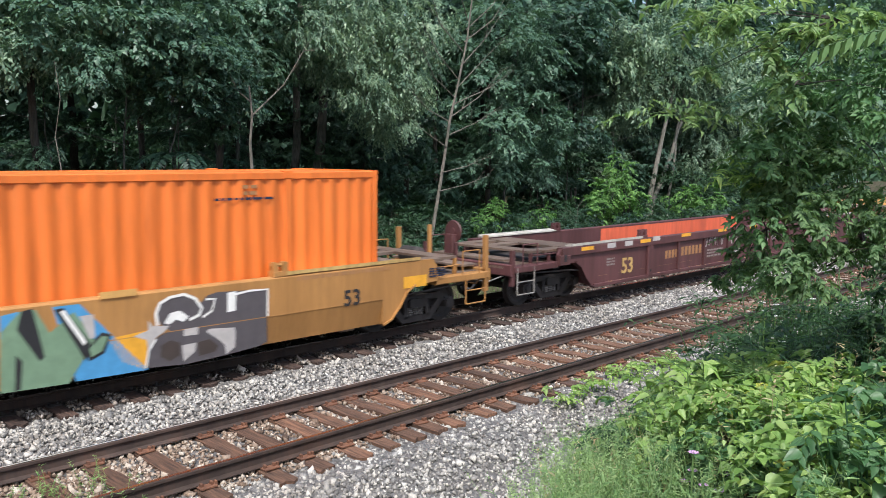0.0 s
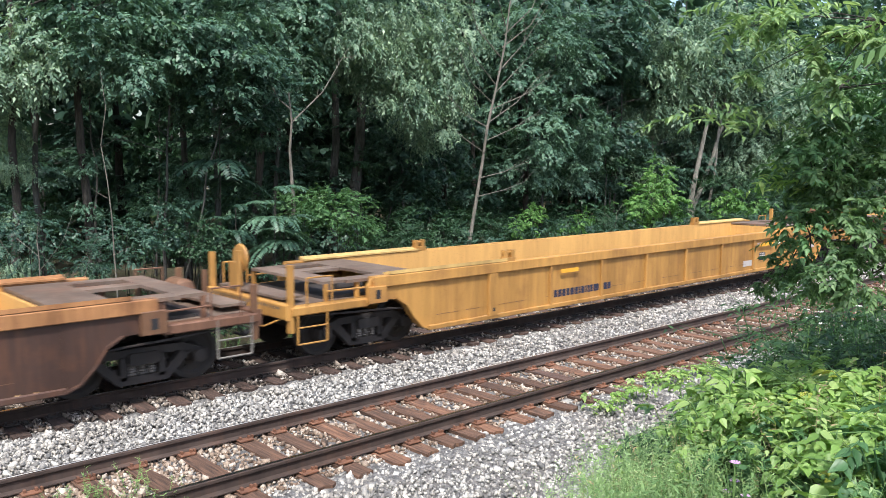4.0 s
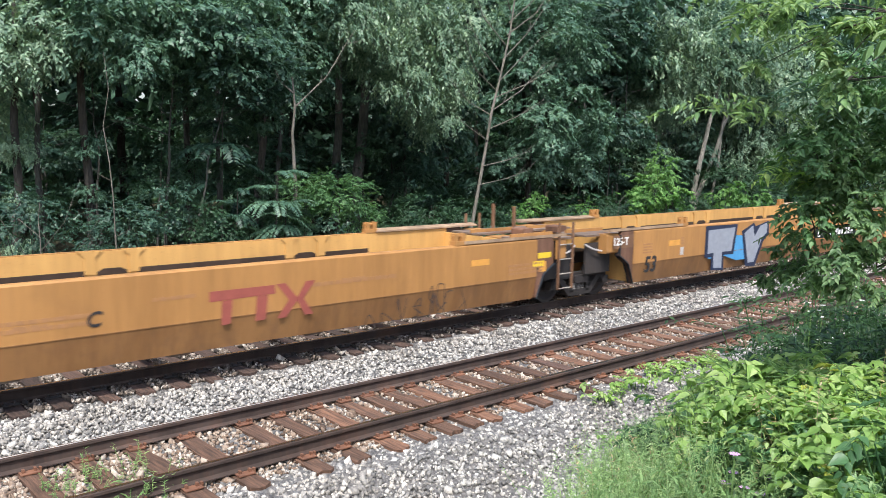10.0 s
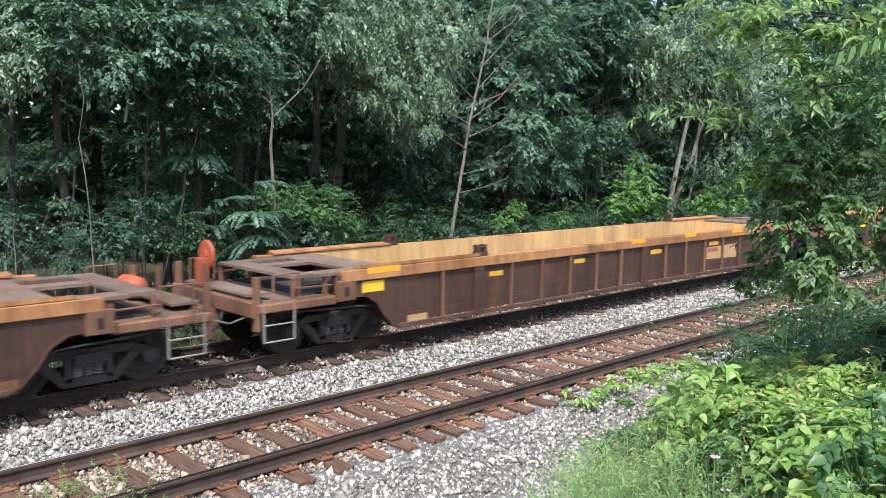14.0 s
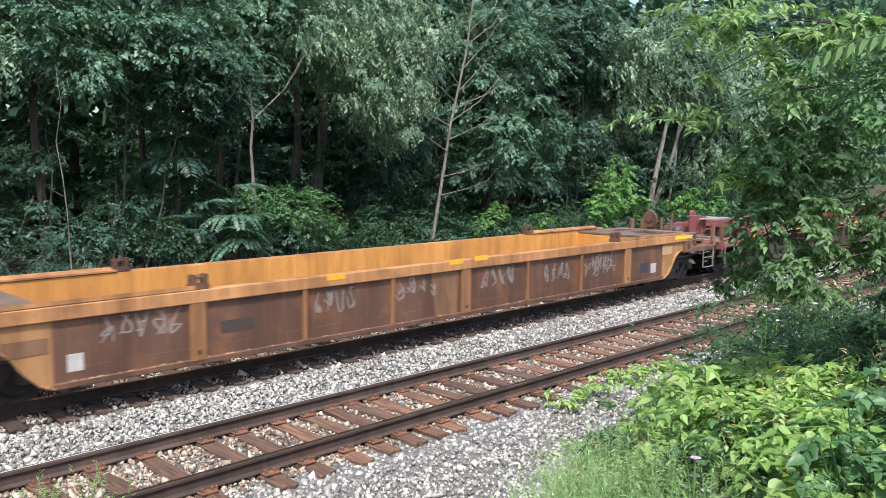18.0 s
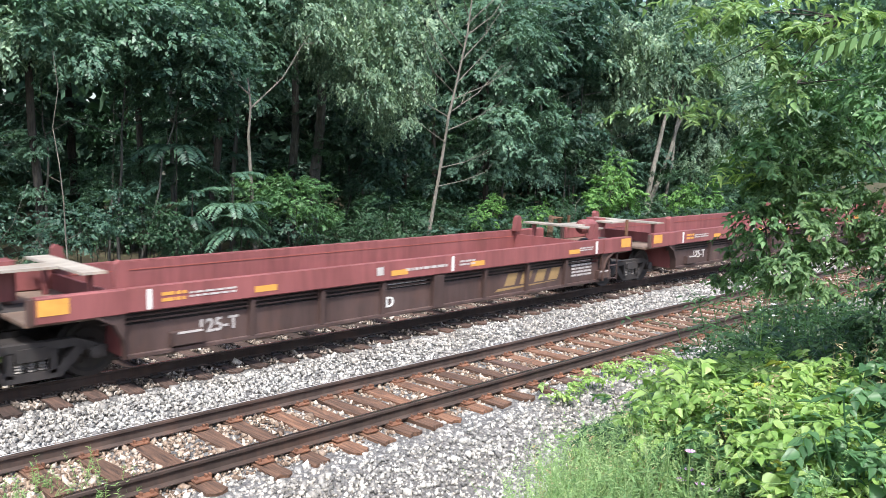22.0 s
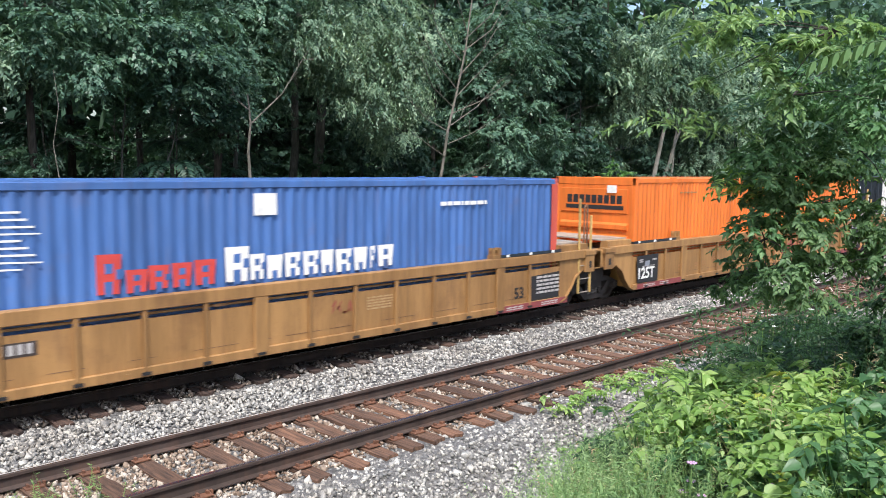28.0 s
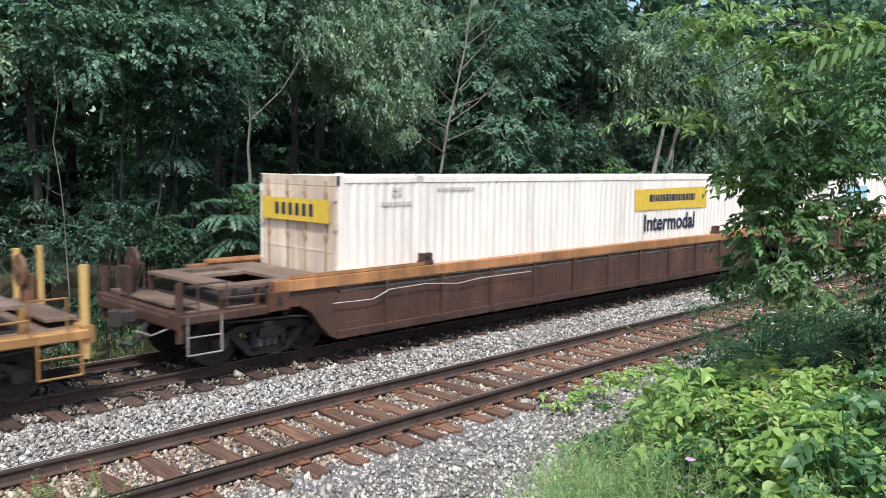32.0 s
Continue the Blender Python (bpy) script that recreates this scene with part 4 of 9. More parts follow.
def well_body(car, L, st, seed):
    """The well between its two ends; x runs from 0 to L."""
    rng = random.Random(seed)
    top, kind = st["top"], st["kind"]
    if kind in ("ribbed", "piped"):
        gap = 0.14 if kind == "piped" else 0.0
        side_pair(car, "side_panel", lambda b, s: b.box(0, L, *yy(s, 1.42, 1.455), 0.32, top - 0.19 - gap), st["panel"])
        side_pair(car, "bottom_sill", lambda b, s: b.box(-0.02, L + 0.02, *yy(s, 1.36, 1.505), 0.27, 0.42 if gap else 0.36, 0.012), st["sill"])
        side_pair(car, "top_chord", lambda b, s: b.box(0, L, *yy(s, 1.34, 1.52), top - 0.20, top, 0.012), st["chord"], "weathered top chord")
        side_pair(car, "inner_wall", lambda b, s: b.box(0.02, L - 0.02, *yy(s, 1.325, 1.345), 0.36, top - (0.36 if gap else 0.015)), st["inner"])
        if gap:
            side_pair(car, "train_line", lambda b, s: b.rod((-0.6, s * 1.43, top - 0.26), (L + 0.6, s * 1.43, top - 0.26), 0.022), st["trim"])
        narrow = Build().box(-0.038, 0.038, 1.455, 1.515, 0.36, top - 0.20, 0.01).mesh("rib", M[st["rib"]])
        narrow_n = Build().box(-0.038, 0.038, -1.515, -1.455, 0.36, top - 0.20, 0.01).mesh("rib", M[st["rib"]])
        wide_n = Build().box(-0.13, 0.13, -1.518, -1.455, 0.34, top - 0.20, 0.012).mesh("rib", M[st.get("widemat", st["rib"])])
        hole = Build().box(-0.03, 0.03, -1.522, -1.517, 0.43, 0.50).mesh("rib_hole", M["black"])
        seam = Build()
        x = 0.2
        while x < L - 0.6:
            w = rng.uniform(0.3, 0.9)
            seam.box(x, x + w, -1.459, -1.455, 0.535, 0.542)
            x += w + rng.uniform(0.15, 0.7)
        tagged(part("weld_seam", seam, "rib", car), kind="stuff")
        # grit lying on the flange of the sill
        grit = Build()
        for q in range(60):
            x, r = rng.uniform(0, L), rng.uniform(0.012, 0.03)
            y = rng.uniform(-1.50, -1.465)
            grit.poly([(x - r, y, 0.358), (x, y - r * 0.5, 0.358), (x + r, y, 0.358), (x, y + r * 0.5, 0.358), (x, y, 0.358 + r)], [(0, 1, 4), (1, 2, 4), (2, 3, 4), (3, 0, 4), (3, 2, 1, 0)])
        tagged(part("grit", grit, "tan", car, "pale grit on the sill flange"), kind="stuff")
        if kind == "piped":
            foot = Build().box(-0.07, 0.07, -1.525, -1.47, 0.30, 0.345).mesh("rib_foot", M["black"])
            for i in range(st["ribs"]):
                part("rib_foot", foot, "", car, at=(st["rib0"] + st["ribstep"] * i, 0, 0))
        n = st["ribs"]
        for i in range(n):
            x = st["rib0"] + st["ribstep"] * i
            wide = i in st["wide"]
            part("rib", wide_n if wide else narrow_n, "", car, at=(x, 0, 0))
            part("rib", narrow, "", car, at=(x, 0, 0))
            if wide and kind == "ribbed":
                part("rib_hole", hole, "", car, at=(x, 0, 0))
    elif kind == "deep":
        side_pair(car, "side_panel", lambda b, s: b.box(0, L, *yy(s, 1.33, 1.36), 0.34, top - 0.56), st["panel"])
        # near-black strip closes the gap and stands for shade under the chord
        part("web_strip", Build().box(0, L, -1.22, -1.20, top - 0.60, top - 0.34), "truck", car, "recessed strip coloured dark for the shade under the chord")
        side_pair(car, "bottom_sill", lambda b, s: b.box(0, L, *yy(s, 1.30, 1.42), 0.30, 0.37, 0.01), st["sill"])
        side_pair(car, "top_chord", lambda b, s: b.prism([(s * 1.34, top), (s * 1.50, top), (s * 1.505, top - 0.34), (s * 1.44, top - 0.37), (s * 1.34, top - 0.37)], 0, L, 0), st["chord"], "deep maroon top chord")
        side_pair(car, "inner_wall", lambda b, s: b.box(0.02, L - 0.02, *yy(s, 1.31, 1.33), 0.36 if s > 0 else top - 0.36, top - 0.012), st["inner"])
        side_pair(car, "wall_seam", lambda b, s: b.box(0.02, L - 0.02, *yy(s, 1.300, 1.312), top - 0.165, top - 0.15), "dullred")
        for z in (top - 0.43, top - 0.50):
            b = Build()
            b.rod((-0.3, -1.38, z), (L + 0.3, -1.38, z), 0.016)
            part("brake_pipe", b, "maroonlow", car)
        rib = Build().prism([(-1.36, 0.33), (-1.43, 0.38), (-1.47, top - 0.40), (-1.36, top - 0.36)], -0.045, 0.045, 0).mesh("rib", M[st["rib"]])
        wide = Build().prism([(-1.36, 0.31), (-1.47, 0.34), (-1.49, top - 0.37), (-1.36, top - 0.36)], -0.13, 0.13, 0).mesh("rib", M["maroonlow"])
        for i in range(1, 8):
            part("rib", wide if i == 4 else rib, "", car, at=(L * 0.53 + 1.41 * (i - 4), 0, 0))
    else:
        # smooth sides that slope in below
        z1 = 0.78
        side_pair(car, "side_panel", lambda b, s: b.prism([(s * 1.50, z1), (s * 1.50, top - 0.03), (s * 1.47, top), (s * 1.36, top), (s * 1.36, z1)], 0, L, 0), st["panel"])
        # on the yellow units this colour mixes grime with the slope's shade
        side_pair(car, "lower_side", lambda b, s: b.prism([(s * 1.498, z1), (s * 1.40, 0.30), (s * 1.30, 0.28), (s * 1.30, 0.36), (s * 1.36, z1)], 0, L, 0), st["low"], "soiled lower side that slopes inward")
        side_pair(car, "inner_wall", lambda b, s: b.box(0.02, L - 0.02, *yy(s, 1.34, 1.357), 0.36, top - 0.012), st["inner"])
        side_pair(car, "weld_seam", lambda b, s: b.box(0.0, L, *yy(s, 1.499, 1.504), z1 - 0.006, z1 + 0.006), st["low"])
        if st.get("slots"):
            # thin dark plates on the far wall paint in the ledge's shade
            k = 4
            for i in range(k):
                a, c = L * i / k + (0.45 if i else 2.3), L * (i + 1) / k - (0.45 if i < k - 1 else 2.3)
                part("wall_slot", Build().box(a, c, 1.332, 1.341, top - 0.47, top - 0.33), "slot", car, "dark strip standing for slot shade on the inner wall")
            for i in range(1, k):
                m = L * i / k
                part("wall_slot", Build().prism([(m - 0.28, top - 0.47), (m - 0.25, top - 0.36), (m - 0.15, top - 0.31), (m + 0.15, top - 0.31), (m + 0.25, top - 0.36), (m + 0.28, top - 0.47)], 1.332, 1.341, 1), "slot", car, "dark strip standing for slot shade on the inner wall")
                for q in (-0.38, 0.38):
                    part("slot_bracket", Build().prism([(q - 0.2 + L * i / k, top), (q + 0.2 + L * i / k, top), (q + 0.09 + L * i / k, top - 0.10), (q + 0.09 + L * i / k, top - 0.40), (q - 0.09 + L * i / k, top - 0.40), (q - 0.09 + L * i / k, top - 0.10)], 1.315, 1.334, 1), st["inner"], car)
    # floor of the well and its cross beams
    for y0, y1 in ((-1.32, -0.92), (0.92, 1.32)):
        part("floor_ledge", Build().box(0.2, L - 0.2, y0, y1, 0.29, 0.33), "deck", car)
    for i in range(7):
        x = 0.7 + (L - 1.4) * i / 6
        part("cross_beam", Build().box(x - 0.16, x + 0.16, -1.33, 1.33, 0.25, 0.32), "deck", car)
    # guide planks on the chords near the ends, with their brackets
    if st["guides"]:
        for s in (-1, 1):
            for e in (0, 1):
                x0, x1 = ((-0.95, 2.1) if e == 0 else (L - 2.1, L + 0.95)) if st["guidemat"] != "blackbox" else ((0.0, 2.1) if e == 0 else (L - 2.1, L))
                b = Build()
                yo = s * (1.50 if kind != "deep" else 1.40)
                b.prism([(yo, top + 0.012), (yo, top + 0.075), (s * 1.30, top + 0.035), (s * 1.30, top + 0.004)], x0, x1, 0)
                part("container_guide", b, st["guidemat"], car, "scuffed container guide plank")
                if st["guidemat"] == "blackbox":
                    for q in (0.18, 0.95, 1.75):
                        part("plank_mark", Build().box(x0 + q, x0 + q + 0.10, *yy(s, 1.500, 1.504), top + 0.015, top + 0.07), "white", car)
                xb = x1 + 0.1 if e == 0 else x0 - 0.1
                b = Build()
                b.box(xb - 0.15, xb + 0.15, *yy(s, 1.33, 1.49), top, top + 0.08)
                b.box(xb - 0.14, xb - 0.05, *yy(s, 1.35, 1.47), top + 0.08, top + 0.23)
                b.box(xb + 0.05, xb + 0.14, *yy(s, 1.35, 1.47), top + 0.08, top + 0.23)
                b.rod((xb - 0.16, s * 1.41, top + 0.18), (xb + 0.16, s * 1.41, top + 0.18), 0.03)
                part("guide_bracket", b, st["bracket"], car)


CARS = []       # thing, its place in the train at 0 s
STYLES = dict(
    brown=dict(kind="ribbed", top=1.45, widemat="brown", ribs=15, rib0=1.1, ribstep=0.995, wide=(1, 7, 13), pad="rib", panel="brown", sill="brownsill", chord="chord", inner="inside", rib="rib", end="brown", trim="endrust",
               deckmat="deck", stepmat="stepsteel", postmat="rib", posts=0.45, brake_left=True, brakemat="rib", guides=True, guidemat="chord", bracket="brown"),
    rust=dict(kind="ribbed", top=1.43, ribs=7, rib0=2.14, ribstep=1.98, wide=(0, 3, 6), pad="rib", panel="rustcar", sill="rustcar", chord="chord", inner="rustinside", rib="rustrib", end="rustend", trim="endrust",
              deckmat="deck", stepmat="stepsteel", postmat="rib", posts=0.6, brake_left=False, brakemat="rustcar", guides=True, guidemat="chord", bracket="rustcar"),
    darkred=dict(kind="ribbed", top=1.33, ribs=9, rib0=2.5, ribstep=1.46, wide=(0, 8), pad="darkmaroon", panel="darkmaroon", sill="darkmaroon", chord="darkmaroon", inner="darkmaroon", rib="darkmaroon", end="darkmaroon", trim="darkmaroon",
                 deckmat="deck", stepmat="stepsteel", postmat="darkmaroon", posts=0.35, brake_left=True, brakemat="darkmaroon", guides=True, guidemat="palegrey", bracket="darkmaroon"),
    yellowrib=dict(kind="ribbed", top=1.40, ribs=8, rib0=1.7, ribstep=1.78, wide=(0, 7), pad="lemon", panel="lemon", sill="lemon", chord="lemon", inner="inside", rib="lemon", end="lemon", trim="lemon",
                   deckmat="deck", stepmat="lemon", postmat="lemon", posts=0.7, brake_left=True, brakemat="lemon", guides=True, guidemat="lemonpale", bracket="lemon"),
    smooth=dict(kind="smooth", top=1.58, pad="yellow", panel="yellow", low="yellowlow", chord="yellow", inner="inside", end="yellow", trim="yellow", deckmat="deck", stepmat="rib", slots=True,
                postmat="rib", posts=0.75, brake_left=True, brakemat="rib", guides=True, guidemat="plank", bracket="yellow"),
    tagged_=dict(kind="smooth", top=1.42, pad="yellow", panel="yellow", low="yellow", chord="yellow", inner="inside", end="yellow", trim="yellow", deckmat="deck", stepmat="yellow",
                 postmat="yellow", posts=0.75, brake_left=True, brakemat="truck", guides=True, guidemat="lemonpale", bracket="yellow"),
    brownsmooth=dict(kind="smooth", top=1.40, pad="brownsmooth", panel="brownsmooth", low="brownsmooth", chord="brownsmooth", inner="brownsmooth", end="brownsmooth", trim="brownsmooth", deckmat="deck", stepmat="stepsteel",
                     postmat="brownsmooth", posts=0.6, brake_left=True, brakemat="rib", guides=True, guidemat="brownsmooth", bracket="brownsmooth"),
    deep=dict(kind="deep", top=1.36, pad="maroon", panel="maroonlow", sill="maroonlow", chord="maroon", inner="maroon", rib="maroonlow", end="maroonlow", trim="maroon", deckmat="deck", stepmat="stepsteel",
              postmat="rib", posts=0.5, brake_left=False, brakemat="maroonlow", guides=False, guidemat="grey", bracket="maroon"),
    piped=dict(kind="piped", top=1.46, ribs=15, rib0=0.6, ribstep=0.985, wide=(2, 7, 13), pad="pipedyellow", panel="pipedyellow", sill="pipedyellow", chord="pipedyellow", inner="inside", rib="pipedyellow", end="pipedyellow", trim="pipedyellow",
               deckmat="deck", stepmat="pipedyellow", postmat="lemonpale", posts=0.9, tall=1.3, brake_left=False, brakemat="rib", guides=True, guidemat="blackbox", bracket="pipedyellow"),
    brownpiped=dict(kind="piped", top=1.42, ribs=10, rib0=1.15, ribstep=1.46, wide=(), pad="brown", panel="brown", sill="brown", chord="chord", inner="brown", rib="brown", end="brown", trim="brown",
                    deckmat="deck", stepmat="stepsteel", postmat="brown", posts=0.5, brake_left=True, brakemat="brown", guides=True, guidemat="chord", bracket="brown"),
)


def well_car(u, L, style, label, left=True, right=True, share=0.0, group="", **more):
    """A well car whose well begins at u along the train. left, right: whether that end is free or rests on a shared truck.
    share: how far beyond the right end the shared truck stands."""
    st = {**STYLES[style], **more}
    car = thing("well_car", (u, Y_FAR, 0), label, "freight car", group or "well cars of the train")
    well_body(car, L, st, int(u * 10))
    end_unit(car, 0.0, -1, st, not left, int(u))
    end_unit(car, L, 1, st, not right, int(u) + 1)
    if left:
        truck(car, -1.15, u)
    if right:
        truck(car, L + 1.25, u)
    elif share:
        truck(car, L + share, u)
    CARS.append((car, u))
    return car


def reflectors(car, L, z, mat="amber", n=5, w=0.5, y=-1.52):
    for i in range(n):
        block(car, L * (i + 0.5) / n, z, w, 0.085, mat, "reflector", y)


# ---- train: containers ----
def container(u0, u1, body, label, top=3.155, doors="", frame_mat="", pitch=0.30, end_mat="", left_end="ribs", deep=0.032):
    L = u1 - u0
    c = thing("container", (u0, Y_FAR, 0), label, "shipping container", "containers on the train")
    z0, z1, w = 0.33, top, 1.295
    fm = frame_mat or body
    for s in (-1, 1):
        # corrugated side
        v, f = [], []
        x, k = 0.10, 0
        prof = []
        while x < L - 0.10:
            for dx, dep in ((0, 0.0), (0.36, 0.0), (0.5, deep), (0.86, deep)):
                prof.append((min(x + dx * pitch, L - 0.1), w - 0.012 - dep))
            x += pitch
        prof.append((L - 0.1, w - 0.012))
        for a, d in prof:
            v += [(a, s * d, z0 + 0.12), (a, s * d, z1 - 0.13)]
        f = [(2 * i, 2 * i + 2, 2 * i + 3, 2 * i + 1) for i in range(len(prof) - 1)]
        part("side_wall", fast_mesh("side_wall", v, f, M[body]), "", c, "corrugated steel side")
        part("bottom_rail", Build().box(0.0, L, *yy(s, w - 0.08, w), z0, z0 + 0.13, 0.01), body, c)
        part("top_rail", Build().box(0.0, L, *yy(s, w - 0.06, w), z1 - 0.14, z1 - 0.02, 0.012), body, c)
        for x in (0.0, L - 0.11):
            part("corner_post", Build().box(x, x + 0.11, *yy(s, w - 0.11, w + 0.002), z0, z1 - 0.001, 0.012), fm, c)
        for x in (1.95, L - 1.95):
            part("lifting_post", Build().box(x - 0.06, x + 0.06, *yy(s, w - 0.05, w - 0.004), z0 + 0.1, z1 - 0.1, 0.01), body, c)
            part("corner_casting", Build().box(x - 0.09, x + 0.09, *yy(s, w - 0.1, w + 0.006), z1 - 0.13, z1 + 0.004, 0.01), body if body != "whitebox" else "pale", c)
    v = []
    nx = int(L / 0.35)
    for i in range(nx + 1):
        x = L * i / nx
        z = z1 - 0.022 - (0.018 if i % 2 else 0.0)
        v += [(x, -w + 0.03, z), (x, w - 0.03, z)]
    part("roof", fast_mesh("roof", v, [(2 * i, 2 * i + 2, 2 * i + 3, 2 * i + 1) for i in range(nx)], M[body]), "", c)
    part("floor_frame", Build().box(0.05, L - 0.05, -1.2, 1.2, z0 + 0.01, z0 + 0.1), "truck", c)
    em = end_mat or body
    for e, x in ((0, 0.03), (1, L - 0.03)):
        sgn = -1 if e == 0 else 1
        part("end_wall", Build().box(x - 0.02, x + 0.02, -w + 0.1, w - 0.1, z0, z1 - 0.02), em, c)
        part("end_header", Build().box(*sorted((x, x + sgn * 0.03)), -w, w, z1 - 0.20, z1 - 0.001, 0.01), em, c)
        if e == 0 and doors == "doors":
            for s in (-1, 1):
                part("door", Build().box(x - 0.05, x - 0.02, *yy(s, 0.015, w - 0.12), z0 + 0.15, z1 - 0.22, 0.012), em, c)
                for q in (0.28, 0.92):
                    b = Build()
                    b.rod((x - 0.075, s * q, z0 + 0.08), (x - 0.075, s * q, z1 - 0.1), 0.020)
                    for z in (z0 + 0.2, z0 + 0.9, z0 + 1.7, z1 - 0.35):
                        b.box(x - 0.09, x - 0.05, *yy(s, q - 0.045, q + 0.045), z - 0.04, z + 0.04)
                    part("lock_rod", b, "grey" if em != "cream" else "plank", c, "galvanised door lock rod")
                    b = Build()
                    b.rod((x - 0.09, s * q, z0 + 0.85), (x - 0.09, s * (q - 0.22), z0 + 0.87), 0.016)
                    part("door_handle", b, "grey", c)
                for z in (z0 + 0.3, z0 + 1.1, z0 + 1.9, z1 - 0.4):
                    part("hinge", Build().box(x - 0.07, x - 0.02, *yy(s, w - 0.16, w - 0.07), z - 0.06, z + 0.06), em, c)
                for z in (z0 + 0.75, z0 + 1.45, z0 + 2.0):
                    part("door_panel_seam", Build().box(x - 0.058, x - 0.049, *yy(s, 0.05, w - 0.16), z - 0.02, z + 0.02), em, c)
        elif e == 0 and left_end == "shutter":
            part("end_plate", Build().box(x - 0.05, x - 0.02, -1.06, 1.06, z1 - 0.95, z1 - 0.30, 0.01), em, c)
            for k in range(4):
                z = z0 + 0.42 + k * 0.33
                part("end_rib", Build().prism([(x - 0.02, z), (x - 0.075, z + 0.05), (x - 0.075, z + 0.16), (x - 0.02, z + 0.22)], -1.08, 1.08, 1), em, c)
        else:
            for k in range(8):
                y = -1.0 + k * 2.0 / 7
                part("end_rib", Build().prism([(x, y - 0.08), (x + sgn * 0.045, y - 0.04), (x + sgn * 0.045, y + 0.04), (x, y + 0.08)], z0 + 0.14, z1 - 0.2, 2), em, c)
    CARS.append((c, u0))
    return c


def ribbon(car, pts, thick, y, mat, name, label, closed=False):
    """A painted line of even width along pts (x, z)."""
    n = len(pts)
    v = []
    for i, (a, c) in enumerate(pts):
        p, q = pts[(i - 1) % n if closed else max(i - 1, 0)], pts[(i + 1) % n if closed else min(i + 1, n - 1)]
        dx, dz = q[0] - p[0], q[1] - p[1]
        ln = max(1e-4, math.hypot(dx, dz))
        w = thick / 2
        v += [(a - dz / ln * w, y - 0.004, c + dx / ln * w), (a + dz / ln * w, y - 0.004, c - dx / ln * w)]
    m = n if closed else n - 1
    f = [(2 * i, 2 * ((i + 1) % n), 2 * ((i + 1) % n) + 1, 2 * i + 1) for i in range(m)]
    return part(name, Build().poly(v, f), mat, car, label)


def scrawl(car, x, z, w, h, mat, seed, y=-1.5, strokes=3, thick=0.022):
    """A painted tag: a row of loose curved strokes like hurried writing, none of them a letter."""
    rng = random.Random(seed)
    n = max(3, int(w / (0.62 * h)))
    b = Build()
    for k in range(n):
        cx, cw = x - w / 2 + w * (k + 0.5) / n, w / n * 0.62
        for q in range(2 if strokes > 2 else 1):
            knots = [Vector((cx + cw * rng.choice((-0.5, -0.1, 0.4, 0.6)), z + h * rng.choice((-0.5, -0.2, 0.1, 0.5)))) for _ in range(4)]
            pts = []
            for m in range(3):
                p0, p1, p2, p3 = knots[max(m - 1, 0)], knots[m], knots[m + 1], knots[min(m + 2, 3)]
                for t in (0.0, 0.25, 0.5, 0.75):
                    pts.append(0.5 * ((2 * p1) + (p2 - p0) * t + (2 * p0 - 5 * p1 + 4 * p2 - p3) * t * t + (3 * p1 - p0 - 3 * p2 + p3) * t ** 3))
            pts.append(knots[3])
            v = []
            for m, a in enumerate(pts):
                d = pts[min(m + 1, len(pts) - 1)] - pts[max(m - 1, 0)]
                d = d.normalized() if d.length > 1e-5 else Vector((1, 0))
                r = thick / 2 * (0.6 + 0.5 * math.sin(math.pi * (m + 1) / (len(pts) + 1)))
                v += [(a.x - d.y * r, y - 0.004 - 0.0006 * q, a.y + d.x * r), (a.x + d.y * r, y - 0.004 - 0.0006 * q, a.y - d.x * r)]
            b.poly(v, [(2 * m, 2 * m + 2, 2 * m + 3, 2 * m + 1) for m in range(len(pts) - 1)])
    return part("graffiti_tag", b, mat, car, "loose spray-painted tag")


def rings(car, x, z, w, h, mat, seed, y=-1.5, thick=0.02):
    """Two painted loops, one over the other."""
    for k, (cz, rw, rh) in enumerate(((z - h * 0.2, w / 2, h * 0.32), (z + h * 0.28, w * 0.36, h * 0.24))):
        ribbon(car, [(x + rw * math.cos(math.tau * i / 20), cz + rh * math.sin(math.tau * i / 20)) for i in range(20)], thick, y - 0.0008 * k, mat, "graffiti_loop", "chalk-white painted loop", True)


# ---- train: the cars in their order ----
# yellow car with a mural, loaded with an orange container
c = well_car(-6.45, 16.3, "tagged_", "yellow well car with a large colourful mural painted on its side")
decal(c, "graffiti", [(10.44, 1.36), (10.80, 1.36), (11.29, 0.79), (11.75, 0.26), (10.71, 0.28)], "skyblue", 1, y=-1.500)
decal(c, "graffiti", [(11.17, 0.81), (11.77, 0.85), (11.71, 0.26), (11.36, 0.45)], "amber", 1, y=-1.500)
decal(c, "graffiti", [(9.79, 1.32), (10.00, 1.35), (10.10, 1.31), (9.77, 1.02)], "skyblue", 1, y=-1.500)
decal(c, "graffiti", [(9.78, 1.10), (10.03, 1.35), (10.22, 1.35), (10.39, 1.01), (10.72, 1.26), (10.99, 0.82), (10.61, 0.27), (9.74, 0.30)], "greenpaint", 2, y=-1.500)
decal(c, "graffiti", [(10.05, 1.35), (10.18, 1.37), (10.31, 0.70), (10.25, 0.64), (9.98, 1.11)], "black", 3, y=-1.500)
decal(c, "graffiti", [(10.46, 1.32), (10.58, 1.33), (10.93, 0.77), (10.85, 0.54), (10.77, 0.71)], "black", 3, y=-1.500)
decal(c, "graffiti", [(10.53, 1.28), (10.59, 1.30), (10.87, 0.82), (10.83, 0.77)], "white", 4, y=-1.500)
decal(c, "graffiti", [(10.79, 1.19), (10.98, 1.19), (10.99, 0.86), (10.91, 0.85)], "pale", 4, y=-1.500)
